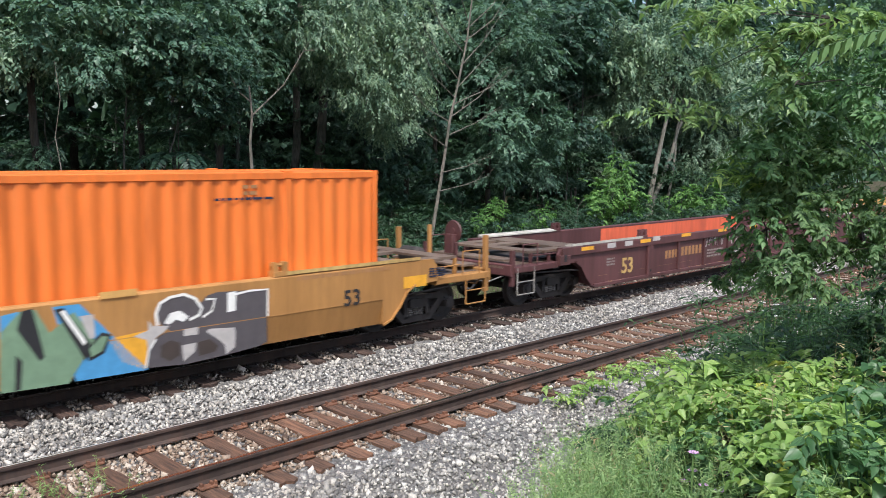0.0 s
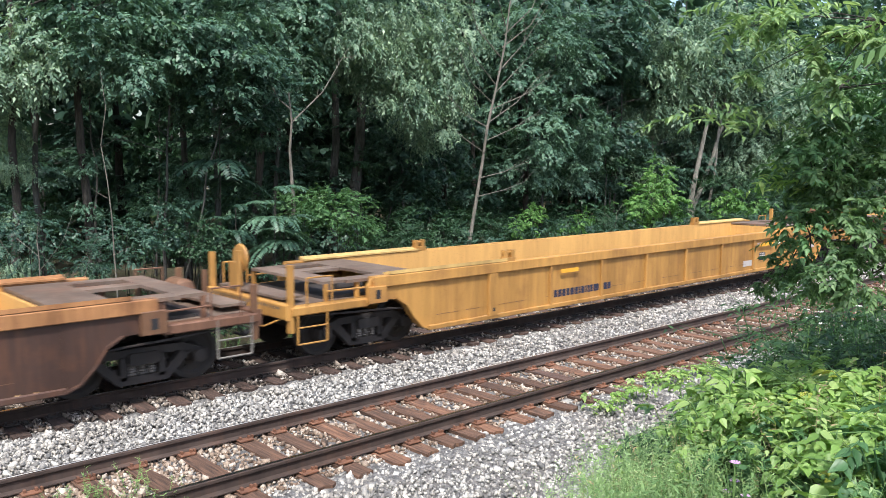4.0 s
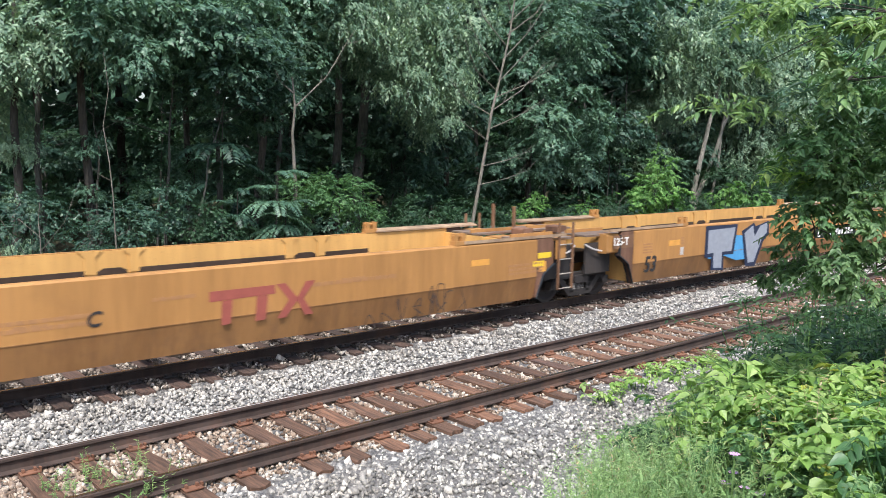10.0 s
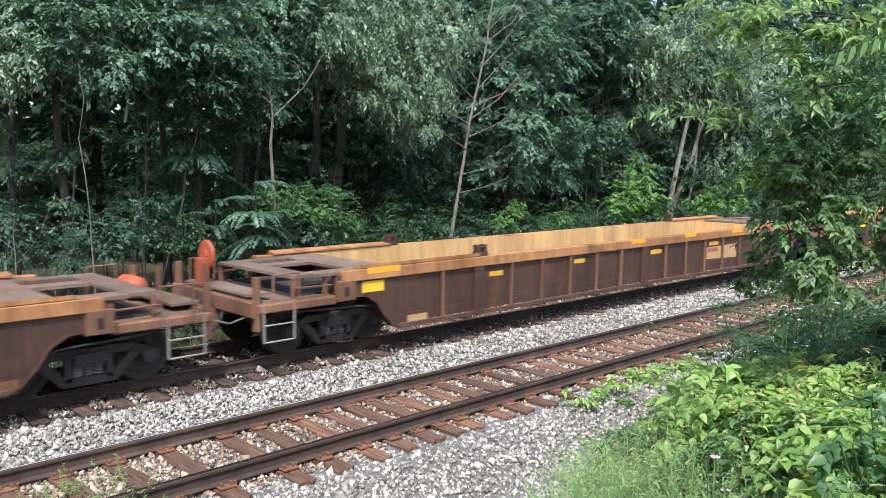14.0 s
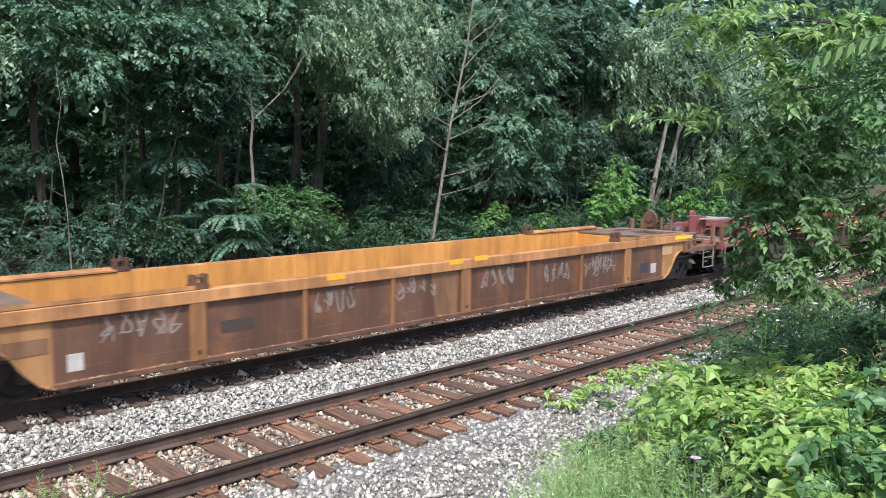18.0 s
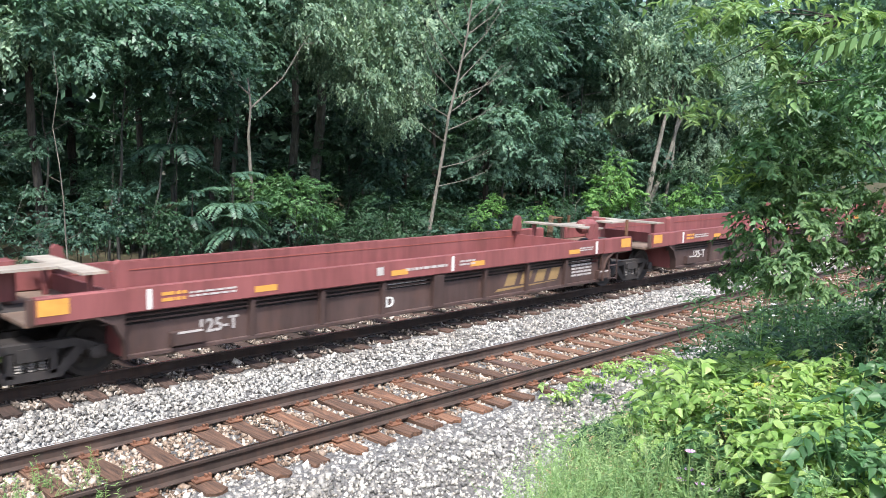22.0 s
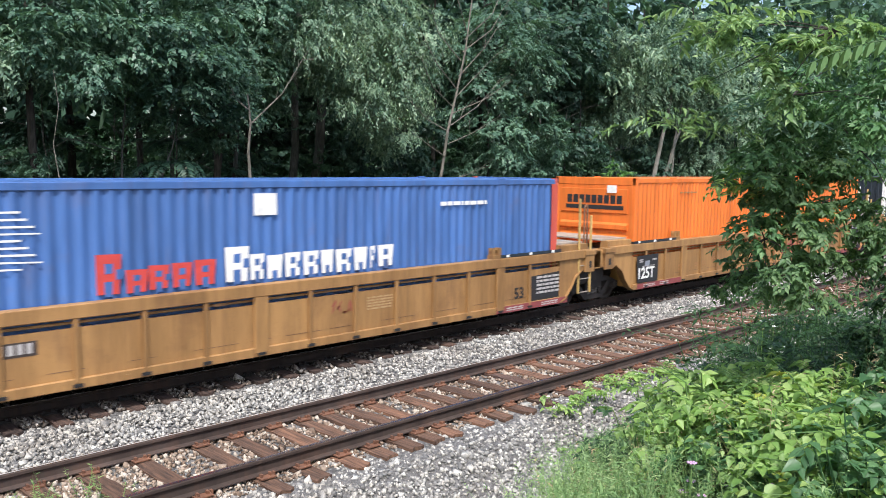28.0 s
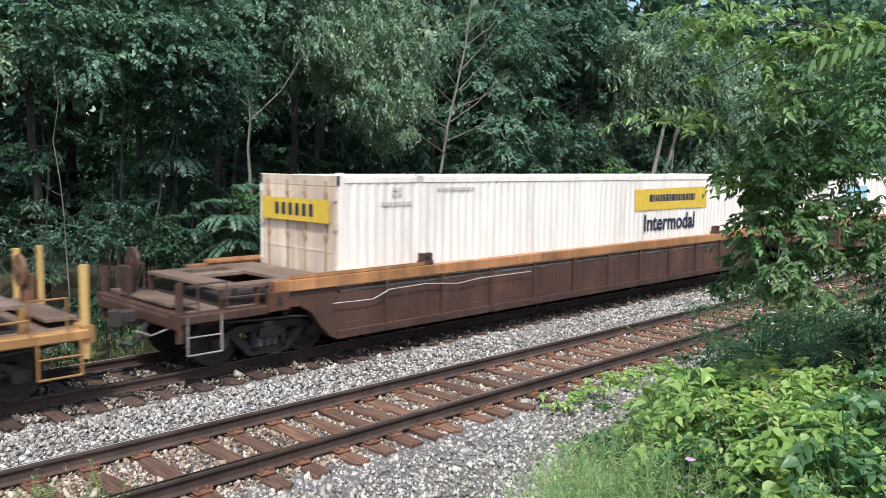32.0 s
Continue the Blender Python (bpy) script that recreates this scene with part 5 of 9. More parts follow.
decal(c, "graffiti", [(10.85, 0.72), (11.09, 0.92), (11.22, 0.87), (11.12, 0.62), (10.90, 0.53)], "black", 2, y=-1.500)
decal(c, "graffiti", [(10.91, 0.71), (11.09, 0.87), (11.17, 0.84), (11.08, 0.65), (10.93, 0.59)], "greenpaint", 3, y=-1.500)
decal(c, "graffiti", [(9.95, 0.78), (10.03, 0.68), (9.99, 0.31), (9.92, 0.30)], "black", 3, y=-1.500)
decal(c, "graffiti", [(11.71, 0.29), (11.76, 0.54), (11.88, 0.7), (12.1, 0.8), (11.97, 0.9), (11.9, 1.04), (11.94, 1.2), (12.08, 1.29), (12.3, 1.32), (12.48, 1.29), (12.62, 1.15), (12.72, 1.25), (12.89, 1.29), (13.46, 1.26), (13.8, 1.24), (13.79, 0.37), (13.65, 0.32), (13.03, 0.27), (12.36, 0.24)], "mural", 1, y=-1.500)
decal(c, "graffiti", [(12.02, 0.92), (12.11, 1.06), (12.27, 1.08), (12.41, 0.97), (12.33, 0.9), (12.21, 0.95), (12.1, 0.89)], "white", 2, y=-1.500)
decal(c, "graffiti", [(12.33, 0.78), (12.56, 0.79), (12.56, 0.67), (12.32, 0.68)], "pale", 2, y=-1.500)
decal(c, "graffiti", [(11.54, 0.79), (11.77, 0.85), (11.77, 1.0), (11.84, 0.9), (12.1, 0.87), (12.01, 0.79), (11.88, 0.72), (11.76, 0.55), (11.74, 0.71)], "pale", 2, y=-1.500)
decal(c, "graffiti", [(12.7, 0.69), (12.75, 0.73), (13.19, 0.69), (13.21, 0.59), (13.19, 0.37), (13.03, 0.28), (13.01, 0.44), (12.89, 0.55)], "pale", 2, y=-1.500)
decal(c, "graffiti", [(13.08, 1.26), (13.23, 1.27), (13.22, 0.96), (13.07, 0.95)], "white", 2, y=-1.500)
decal(c, "graffiti", [(12.29, 0.54), (12.53, 0.55), (12.5, 0.41), (12.31, 0.29)], "pale", 2, y=-1.500)
decal(c, "graffiti", [(11.96, 0.59), (12.1, 0.65), (12.26, 0.59), (12.25, 0.4), (12.09, 0.33), (11.95, 0.42)], "brown2", 2, y=-1.500)
decal(c, "graffiti", [(12.55, 0.55), (12.76, 0.57), (12.9, 0.44), (12.84, 0.36), (12.57, 0.33)], "brown2", 2, y=-1.500)
ribbon(c, [(11.91, 0.9), (11.89, 1.08), (11.96, 1.23), (12.12, 1.3), (12.34, 1.32), (12.53, 1.23), (12.63, 1.07), (12.58, 0.97), (12.42, 0.92)], 0.045, -1.5085, "white", "graffiti_outline", "pale painted outline")
ribbon(c, [(12.7, 1.2), (12.86, 1.19), (12.8, 1.01), (12.64, 0.93)], 0.035, -1.5085, "white", "graffiti_outline", "pale painted outline")
ribbon(c, [(13.19, 1.22), (13.46, 1.25), (13.81, 1.24), (13.8, 0.79)], 0.035, -1.5085, "white", "graffiti_outline", "pale painted outline")
ribbon(c, [(11.71, 0.29), (11.76, 0.54), (11.88, 0.7)], 0.03, -1.5085, "white", "graffiti_outline", "pale painted outline")
bars(c, 14.39, 16.46, 1.29, 1.41, 1, "fade", 1, -1.500, 1)
letters(c, "53", 15.57, 0.88, 0.40, "black", 0.0, -1.500)
bars(c, 17.48, 17.95, 1.06, 1.26, 4, "navy", 2, -1.500, 1)
block(c, 17.11, 1.03, 0.60, 0.22, "amber", "marking", -1.500, 1)
block(c, 11.34, 1.44, 0.55, 0.10, "inside", "reflector", -1.520, 1)
k = container(-6.3, 9.89, "orangebox2", "bright orange corrugated container standing in the yellow well car", left_end="shutter")
bars(k, 13.37, 13.63, 2.75, 2.96, 2, "fade", 3, -1.296, 1)
bars(k, 12.86, 13.95, 2.68, 2.75, 1, "navy", 4, -1.296, 1)
c = well_car(16.6, 16.4, "darkred", "dark maroon well car, bright red inside, with white scrawls")
letters(c, "53", 1.48, 0.67, 0.55, "gold2", 0.0, -1.455)
figures(c, 3.30, 4.00, 0.70, 0.92, 4, "fade", -1.455)
figures(c, 4.15, 5.34, 0.72, 0.96, 6, "fade", -1.455)
bars(c, 5.66, 6.62, 0.54, 0.80, 3, "chalk", 7, -1.455, 1)
bars(c, 7.36, 7.75, 0.55, 0.72, 2, "pale", 8, -1.455, 1)
bars(c, 0.55, 0.90, 0.74, 0.95, 3, "chalk", 9, -1.455, 1)
for x, z in [(-0.36, 1.26), (2.21, 1.27), (4.30, 1.30), (6.42, 1.31), (8.48, 1.30), (12.68, 1.29), (14.38, 1.29)]:
    block(c, x, z, 0.50, 0.09, "amber", "reflector", -1.520)
for x, z in [(0.65, 1.26), (1.42, 1.26), (2.74, 1.30)]:
    block(c, x, z, 0.35, 0.12, "pale", "marking", -1.520)
scrawl(c, 6.06, 1.04, 1.20, 0.34, "pale", 20, -1.458, 2, 0.030)
scrawl(c, 7.51, 1.00, 1.30, 0.34, "pale", 21, -1.458, 2, 0.030)
scrawl(c, 9.07, 0.95, 1.50, 0.34, "pale", 22, -1.458, 2, 0.030)
scrawl(c, 10.55, 0.95, 1.40, 0.34, "pale", 23, -1.458, 2, 0.030)
scrawl(c, 13.62, 0.84, 1.30, 0.34, "pale", 24, -1.458, 2, 0.030)
scrawl(c, 13.65, 0.80, 1.30, 0.45, "pale", 29, -1.458, 4, 0.040)
bars(c, 15.13, 15.51, 0.51, 0.84, 5, "tan", 30, -1.455, 1)
block(c, 16.60, 0.67, 0.22, 0.25, "pale", "marking", -1.500, 1)
part("red_liner", Build().box(4.32, 13.23, 1.316, 1.324, 0.5, 1.27), "redinside", c, "bright red painted liner")
# brown cars with yellow inner walls
c = well_car(39.3, 16.05, "brown", "rust-brown ribbed well car, empty, with a yellow inner wall", widemat="rib")
for x, z in [(5.59, 1.35), (10.58, 1.42)]:
    block(c, x, z, 0.55, 0.09, "amber", "reflector", -1.520)
bars(c, 3.56, 3.87, 1.35, 1.43, 2, "pale", 40, -1.520, 1)
for x, z in [(-0.86, 1.41)]:
    block(c, x, z, 0.60, 0.10, "amber", "reflector", -1.520)
bars(c, 2.49, 2.90, 0.85, 1.04, 2, "chalk", 41, -1.455, 1)
bars(c, 3.19, 3.76, 0.89, 1.05, 2, "chalk", 42, -1.455, 1)
bars(c, 11.91, 12.25, 0.79, 0.94, 3, "chalk", 43, -1.455, 1)
letters(c, "53", 13.78, 0.89, 0.40, "rib", 0.0, -1.455)
c = well_car(61.9, 16.2, "yellowrib", "yellow ribbed well car, empty, with tan inner walls")
decal(c, "marking", [(12.76, 0.81), (13.13, 0.81), (13.12, 0.58), (12.75, 0.58)], "black", 1, y=-1.455)
bars(c, 12.80, 13.09, 0.62, 0.81, 3, "pale", 45, -1.455, 2)
for x, z in [(13.06, 1.05)]:
    block(c, x, z, 0.80, 0.10, "amber", "reflector", -1.520)
bars(c, 12.51, 12.75, 1.03, 1.12, 2, "pale", 46, -1.520, 1)
block(c, 13.84, 1.05, 0.15, 0.12, "white", "marking", -1.520, 1)
block(c, 12.10, 0.55, 0.50, 0.16, "pale", "marking", -1.455, 1)
bars(c, 3.62, 5.64, 0.43, 0.71, 1, "navy", 47, -1.455, 1)
for x, z in [(4.07, 1.06)]:
    block(c, x, z, 0.60, 0.09, "amber", "reflector", -1.520)
block(c, 16.18, 0.79, 0.30, 0.10, "pale", "marking", -1.475, 1)
c = well_car(85.15, 15.75, "brown", "rust-brown ribbed well car with white loops painted between ribs", rib0=1.17)
for x, z in ((4.68, 0.77), (5.60, 0.76), (6.58, 0.76), (7.58, 0.78), (8.64, 0.82)):
    rings(c, x, z, 0.50, 0.72, "dust", 0, -1.457, 0.028)
    scrawl(c, x + 0.02, z - 0.15, 0.26, 0.22, "dust", int(x * 10), -1.457, 2, 0.022)
rings(c, 10.66, 0.72, 0.50, 0.60, "dust", 0, -1.457)
rings(c, 10.63, 0.78, 0.70, 0.80, "dust", 0, -1.457)
rings(c, 14.95, 0.78, 0.60, 0.70, "dust", 0, -1.457)
scrawl(c, 14.7, 0.80, 1.2, 0.50, "dust", 53, -1.457, 2, 0.022)
scrawl(c, 1.64, 0.95, 0.52, 0.26, "teal", 50, -1.457, 3, 0.026)
for x, z in [(-0.80, 1.40)]:
    block(c, x, z, 0.60, 0.10, "amber", "reflector", -1.520)
bars(c, 3.40, 3.78, 0.88, 1.04, 2, "pale", 51, -1.455, 1)
bars(c, 2.62, 2.86, 0.58, 0.71, 2, "pale", 52, -1.455, 1)
for x, z in [(2.72, 1.37), (9.83, 1.41), (12.54, 1.42)]:
    block(c, x, z, 0.60, 0.09, "amber", "reflector", -1.520)
# three smooth yellow units on shared trucks
c = well_car(107.75, 16.0, "smooth", "smooth orange-yellow well car unit with a black number panel", True, False, 2.0, "three yellow units")
letters(c, "53", 0.44, 0.62, 0.54, "black", 0.2, -1.500)
letters(c, "B", 6.86, 1.00, 0.24, "black", 0.2, -1.500)
decal(c, "number_panel", [(3.21, 1.03), (6.35, 1.11), (6.36, 0.78), (3.23, 0.79)], "black", 1, y=-1.500)
figures(c, 3.40, 4.48, 0.83, 1.02, 4, "white", -1.5, 2, 0.2)
figures(c, 4.66, 6.14, 0.84, 1.04, 6, "white", -1.5, 2, 0.2)
block(c, 4.91, 1.18, 0.45, 0.10, "gold", "marking", -1.500, 1)
block(c, 7.92, 1.19, 0.40, 0.14, "fade2", "marking", -1.500, 1)
bars(c, 7.77, 9.23, 0.87, 1.03, 2, "fade", 63, -1.500, 1)
bars(c, 0.10, 0.34, 1.22, 1.37, 3, "fade", 64, -1.500, 1)
bars(c, 0.79, 0.96, 1.22, 1.37, 2, "fade", 65, -1.500, 1)
bars(c, 1.31, 1.49, 1.21, 1.34, 2, "fade", 66, -1.500, 1)
block(c, 1.75, 1.18, 0.30, 0.14, "fade2", "marking", -1.500, 1)
bars(c, 2.01, 2.25, 1.04, 1.22, 3, "fade", 67, -1.500, 1)
block(c, 2.08, 0.92, 0.15, 0.20, "pale", "marking", -1.500, 1)
bars(c, -0.97, -0.02, 1.20, 1.31, 2, "gold", 68, -1.500, 1)
block(c, -0.90, 0.96, 0.20, 0.24, "gold", "marking", -1.500, 1)
block(c, -1.27, 1.35, 0.35, 0.24, "fade2", "marking", -1.500, 1)
bars(c, 2.45, 2.65, 0.99, 1.17, 3, "fade", 681, -1.500, 1)
block(c, 16.25, 1.22, 0.42, 0.12, "gold", "reflector", -1.492)
block(c, 16.20, 0.98, 0.22, 0.22, "fade2", "reflector", -1.492)
c = well_car(127.0, 15.6, "smooth", "smooth orange-yellow well car unit with a large dull red mark", False, False, 2.0, "three yellow units")
letters(c, "53", 0.74, 0.68, 0.54, "black", 0.2, -1.500)
letters(c, "C", 6.48, 0.99, 0.30, "black", 0.2, -1.500)
decal(c, "logo_shape", [(8.2, 1.21), (9.32, 1.21), (9.34, 1.07), (8.2, 1.05)], "dullred", 1, y=-1.500)
decal(c, "logo_shape", [(8.4, 1.05), (8.58, 1.05), (8.54, 0.68), (8.39, 0.67)], "dullred", 2, y=-1.500)
decal(c, "logo_shape", [(9.0, 1.07), (9.2, 1.06), (9.15, 0.67), (8.97, 0.67)], "dullred", 2, y=-1.500)
decal(c, "logo_shape", [(9.36, 0.66), (9.52, 0.66), (9.76, 0.94), (9.52, 1.22), (9.35, 1.22), (9.58, 0.94)], "dullred", 2, y=-1.500)
decal(c, "logo_shape", [(9.88, 0.66), (10.04, 0.66), (9.86, 0.94), (10.08, 1.22), (9.90, 1.22), (9.72, 0.94)], "dullred", 3, y=-1.500)
scrawl(c, 12.34, 0.44, 2.60, 0.55, "brown2", 71, -1.503, 2, 0.018)
scrawl(c, 12.61, 0.62, 0.90, 0.50, "brown2", 72, -1.503, 3, 0.020)
bars(c, 5.09, 6.44, 0.91, 1.12, 2, "fade", 73, -1.500, 1)
bars(c, 4.80, 5.30, 1.12, 1.22, 1, "fade", 505, -1.500, 1)
bars(c, 5.46, 5.93, 0.95, 1.04, 1, "fade", 74, -1.500, 1)
bars(c, 7.33, 8.03, 1.13, 1.23, 1, "fade", 768, -1.500, 1)
bars(c, 10.61, 11.11, 1.12, 1.22, 1, "fade", 1086, -1.500, 1)
bars(c, 1.06, 1.71, 1.02, 1.30, 2, "fade", 75, -1.500, 1)
block(c, 1.55, 1.15, 0.40, 0.12, "fade2", "marking", -1.500, 1)
block(c, 2.22, 1.07, 0.12, 0.30, "pale", "marking", -1.500, 1)
bars(c, 9.89, 11.80, 1.08, 1.20, 1, "fade", 76, -1.500, 1)
block(c, 13.93, 1.21, 0.50, 0.12, "fade2", "marking", -1.500, 1)
bars(c, 14.74, 15.78, 0.86, 1.11, 3, "fade", 77, -1.500, 1)
block(c, 15.65, 1.05, 0.35, 0.12, "gold", "reflector", -1.500, 1)
block(c, -0.40, 1.34, 0.80, 0.30, "rib", "unit_panel", -1.492)
letters(c, "125-T", -0.52, 1.34, 0.25, "white", 0.0, -1.497)
block(c, -0.10, 1.34, 0.16, 0.28, "fade2", "reflector", -1.492, 2)
block(c, -0.06, 1.05, 0.10, 0.16, "gold", "reflector", -1.492, 2)
block(c, 15.85, 1.22, 0.42, 0.12, "gold", "reflector", -1.492)
block(c, 15.80, 0.98, 0.22, 0.22, "fade2", "reflector", -1.492)
c = well_car(146.05, 15.5, "smooth", "smooth orange-yellow well car unit with silver and blue graffiti", False, True, 0, "three yellow units")
letters(c, "53", 0.69, 0.70, 0.54, "black", 0.2, -1.500)
letters(c, "A", 9.27, 0.98, 0.24, "black", 0.1, -1.500)
decal(c, "graffiti", [(3.20, 1.53), (4.86, 1.51), (4.70, 0.69), (4.17, 0.70), (4.19, 0.28), (3.55, 0.33), (3.54, 0.68), (3.20, 0.69)], "navy", 2, y=-1.500)
decal(c, "graffiti", [(3.34, 1.41), (4.72, 1.43), (4.58, 0.78), (4.08, 0.79), (4.08, 0.35), (3.66, 0.39), (3.64, 0.79), (3.34, 0.78)], "silver", 3, y=-1.500)
decal(c, "graffiti", [(5.10, 1.30), (5.76, 1.51), (5.87, 1.40), (6.63, 1.53), (6.69, 1.14), (6.39, 0.98), (5.94, 0.26), (5.39, 0.29)], "navy", 2, y=-1.500)
decal(c, "graffiti", [(5.25, 1.24), (5.71, 1.43), (5.84, 1.11), (6.13, 1.40), (6.54, 1.47), (6.55, 1.20), (6.28, 1.05), (5.86, 0.38), (5.52, 0.38)], "silver", 3, y=-1.500)
decal(c, "graffiti", [(3.20, 1.07), (3.34, 1.34), (5.11, 1.18), (6.35, 0.91), (5.75, 0.50), (4.87, 0.50), (4.17, 0.68), (3.40, 0.64)], "skyblue", 1, y=-1.500)
decal(c, "number_panel", [(9.71, 1.12), (12.86, 1.12), (12.90, 0.77), (9.76, 0.82)], "black", 1, y=-1.500)
figures(c, 9.90, 11.0, 0.86, 1.05, 4, "white", -1.5, 2, 0.2)
figures(c, 11.18, 12.66, 0.86, 1.06, 6, "white", -1.5, 2, 0.2)
block(c, 8.04, 1.22, 0.60, 0.12, "fade2", "marking", -1.500, 1)
bars(c, 0.40, 0.78, 0.98, 1.25, 4, "fade", 82, -1.500, 1)
block(c, 1.74, 1.18, 0.50, 0.14, "fade2", "marking", -1.500, 1)
bars(c, 2.05, 2.18, 1.11, 1.32, 3, "fade", 83, -1.500, 1)
block(c, 2.10, 0.95, 0.15, 0.20, "pale", "marking", -1.500, 1)
bars(c, 14.11, 14.36, 1.28, 1.40, 2, "fade", 85, -1.500, 1)
bars(c, 14.87, 15.05, 1.24, 1.37, 2, "fade", 86, -1.500, 1)
block(c, 14.28, 0.66, 0.35, 0.10, "pale", "marking", -1.460, 1)
block(c, -0.22, 1.30, 0.26, 0.28, "amber", "reflector", -1.47, 2)
block(c, -0.10, 0.98, 0.2, 0.26, "gold", "reflector", -1.47, 2)
block(c, -0.40, 1.34, 0.80, 0.30, "rib", "unit_panel", -1.492)
letters(c, "125-T", -0.52, 1.34, 0.25, "white", 0.0, -1.497)
decal(c, "reflector", [(16.70, 1.49), (17.15, 1.50), (17.15, 1.27), (16.70, 1.27)], "amber", 1, y=-1.492)
decal(c, "placard", [(16.70, 1.25), (17.16, 1.26), (17.16, 1.00), (16.70, 0.98)], "white", 1, y=-1.492)
for x, z in ((16.84, 1.17), (17.04, 1.18), (16.84, 1.06), (17.04, 1.07)):
    block(c, x, z, 0.17, 0.09, "teal", "placard_pane", -1.492, 2)
bars(c, 15.71, 16.62, 1.15, 1.29, 1, "inside", 300, -1.500, 1)
block(c, 16.49, 0.99, 0.30, 0.24, "gold", "marking", -1.500, 1)
bars(c, 14.07, 14.32, 1.29, 1.45, 3, "fade", 301, -1.500, 1)
bars(c, 14.53, 14.79, 1.28, 1.43, 3, "fade", 302, -1.500, 1)
bars(c, 15.28, 15.52, 1.24, 1.37, 2, "fade", 303, -1.500, 1)
block(c, 13.87, 1.19, 0.60, 0.12, "fade2", "marking", -1.500, 1)
bars(c, 13.36, 13.56, 1.13, 1.36, 4, "fade", 304, -1.500, 1)
block(c, 15.56, 0.99, 0.32, 0.08, "navy2", "marking", -1.500, 1)
block(c, 15.34, 1.00, 0.08, 0.10, "gold", "marking", -1.500, 1)
block(c, 15.77, 0.99, 0.08, 0.10, "gold", "marking", -1.500, 1)
c = well_car(168.46, 16.0, "brown", "dark brown ribbed well car with yellow reflector stripes", brakemat="signal2", rib0=1.5, inner="inside2")
for x, z in [(3.76, 1.41), (6.54, 1.44), (8.17, 1.43), (10.67, 1.44), (13.30, 1.42)]:
    block(c, x, z, 0.60, 0.10, "amber", "reflector", -1.520)
for x, z in [(5.85, 1.08), (8.99, 1.05), (11.91, 1.06), (14.85, 1.06), (3.10, 1.07)]:
    block(c, x, z, 0.52, 0.10, "mustard", "marking", -1.456)
figures(c, 3.66, 4.34, 0.86, 1.05, 6, "pale", -1.456, 1, 0.2)
figures(c, 2.78, 3.32, 0.82, 1.01, 4, "pale", -1.456, 1, 0.2)
decal(c, "faded_stain", [(5.61, 1.06), (5.99, 1.05), (5.92, 0.83), (5.75, 0.80), (5.64, 0.87)], "rib", 1, y=-1.456)
block(c, 15.93, 0.38, 0.50, 0.20, "rib", "marking", -1.475, 1)
for x, z in [(-0.29, 1.40)]:
    block(c, x, z, 0.60, 0.10, "amber", "reflector", -1.520)
block(c, -0.78, 1.14, 0.50, 0.20, "gold", "marking", -1.475, 1)
bars(c, 7.06, 8.05, 1.44, 1.53, 1, "pale", 92, -1.520, 1)
block(c, 0.36, 0.39, 0.35, 0.18, "tan", "marking", -1.456, 1)
bars(c, 2.30, 2.84, 0.85, 1.01, 1, "pale", 93, -1.456, 1)
c = well_car(191.2, 16.05, "brown", "dark brown ribbed well car with a tan patch on its side", brakemat="signal2", inner="inside2")
for x, z in [(7.75, 1.42), (10.21, 1.43), (12.82, 1.41), (16.80, 1.38)]:
    block(c, x, z, 0.60, 0.10, "amber", "reflector", -1.520)
for x, z in [(8.65, 1.08), (11.59, 1.11), (14.63, 1.04)]:
    block(c, x, z, 0.50, 0.10, "mustard", "marking", -1.456)
decal(c, "paint_patch", [(11.21, 1.01), (12.91, 1.03), (12.91, 0.63), (11.21, 0.69)], "tan", 1, y=-1.456)
bars(c, 11.26, 11.84, 0.83, 1.03, 1, "dullred", 95, -1.456, 2)
block(c, 15.60, 0.39, 0.55, 0.18, "tan", "marking", -1.456, 1)
block(c, 16.21, 1.08, 0.20, 0.20, "gold", "marking", -1.475, 1)
for x, z in [(-0.40, 1.41)]:
    block(c, x, z, 0.75, 0.11, "amber", "reflector", -1.520)
block(c, -0.62, 1.12, 0.50, 0.20, "gold", "marking", -1.475, 1)
block(c, 0.46, 0.38, 0.50, 0.20, "tan", "marking", -1.456, 1)
for x, z in [(2.64, 1.06), (5.45, 1.10), (8.62, 1.09)]:
    block(c, x, z, 0.40, 0.10, "mustard", "marking", -1.456)
bars(c, 13.44, 13.95, 1.33, 1.46, 2, "pale", 96, -1.520, 1)
c = well_car(214.1, 16.2, "brown", "dark brown ribbed well car with small white numbers")
for x, z in [(-0.03, 1.40), (3.75, 1.41), (6.52, 1.42)]:
    block(c, x, z, 0.60, 0.10, "amber", "reflector", -1.520)
block(c, -0.33, 1.11, 0.50, 0.20, "gold", "marking", -1.475, 1)
for x, z in [(5.81, 1.08), (9.09, 0.98)]:
    block(c, x, z, 0.40, 0.10, "gold", "marking", -1.456)
bars(c, 2.59, 3.16, 0.83, 1.00, 1, "pale", 97, -1.456, 1)
bars(c, 3.58, 4.32, 0.82, 1.03, 1, "pale", 98, -1.456, 1)
block(c, 0.68, 0.40, 0.45, 0.20, "tan", "marking", -1.456, 1)
for x, z in [(16.32, 1.37)]:
    block(c, x, z, 0.80, 0.10, "amber", "reflector", -1.520)
block(c, 16.17, 1.09, 0.40, 0.25, "gold", "marking", -1.475, 1)
block(c, 16.91, 0.99, 0.12, 0.10, "signal", "marking", -1.475, 1)
part("flag_plate", Build().box(-3.02, -2.98, 0.35, 0.75, 1.35, 1.85, 0.02), "signal", c, "orange end marker plate")
c = well_car(237.2, 15.75, "rust", "rust-orange ribbed well car with pale scrawls and a yellow inner wall")
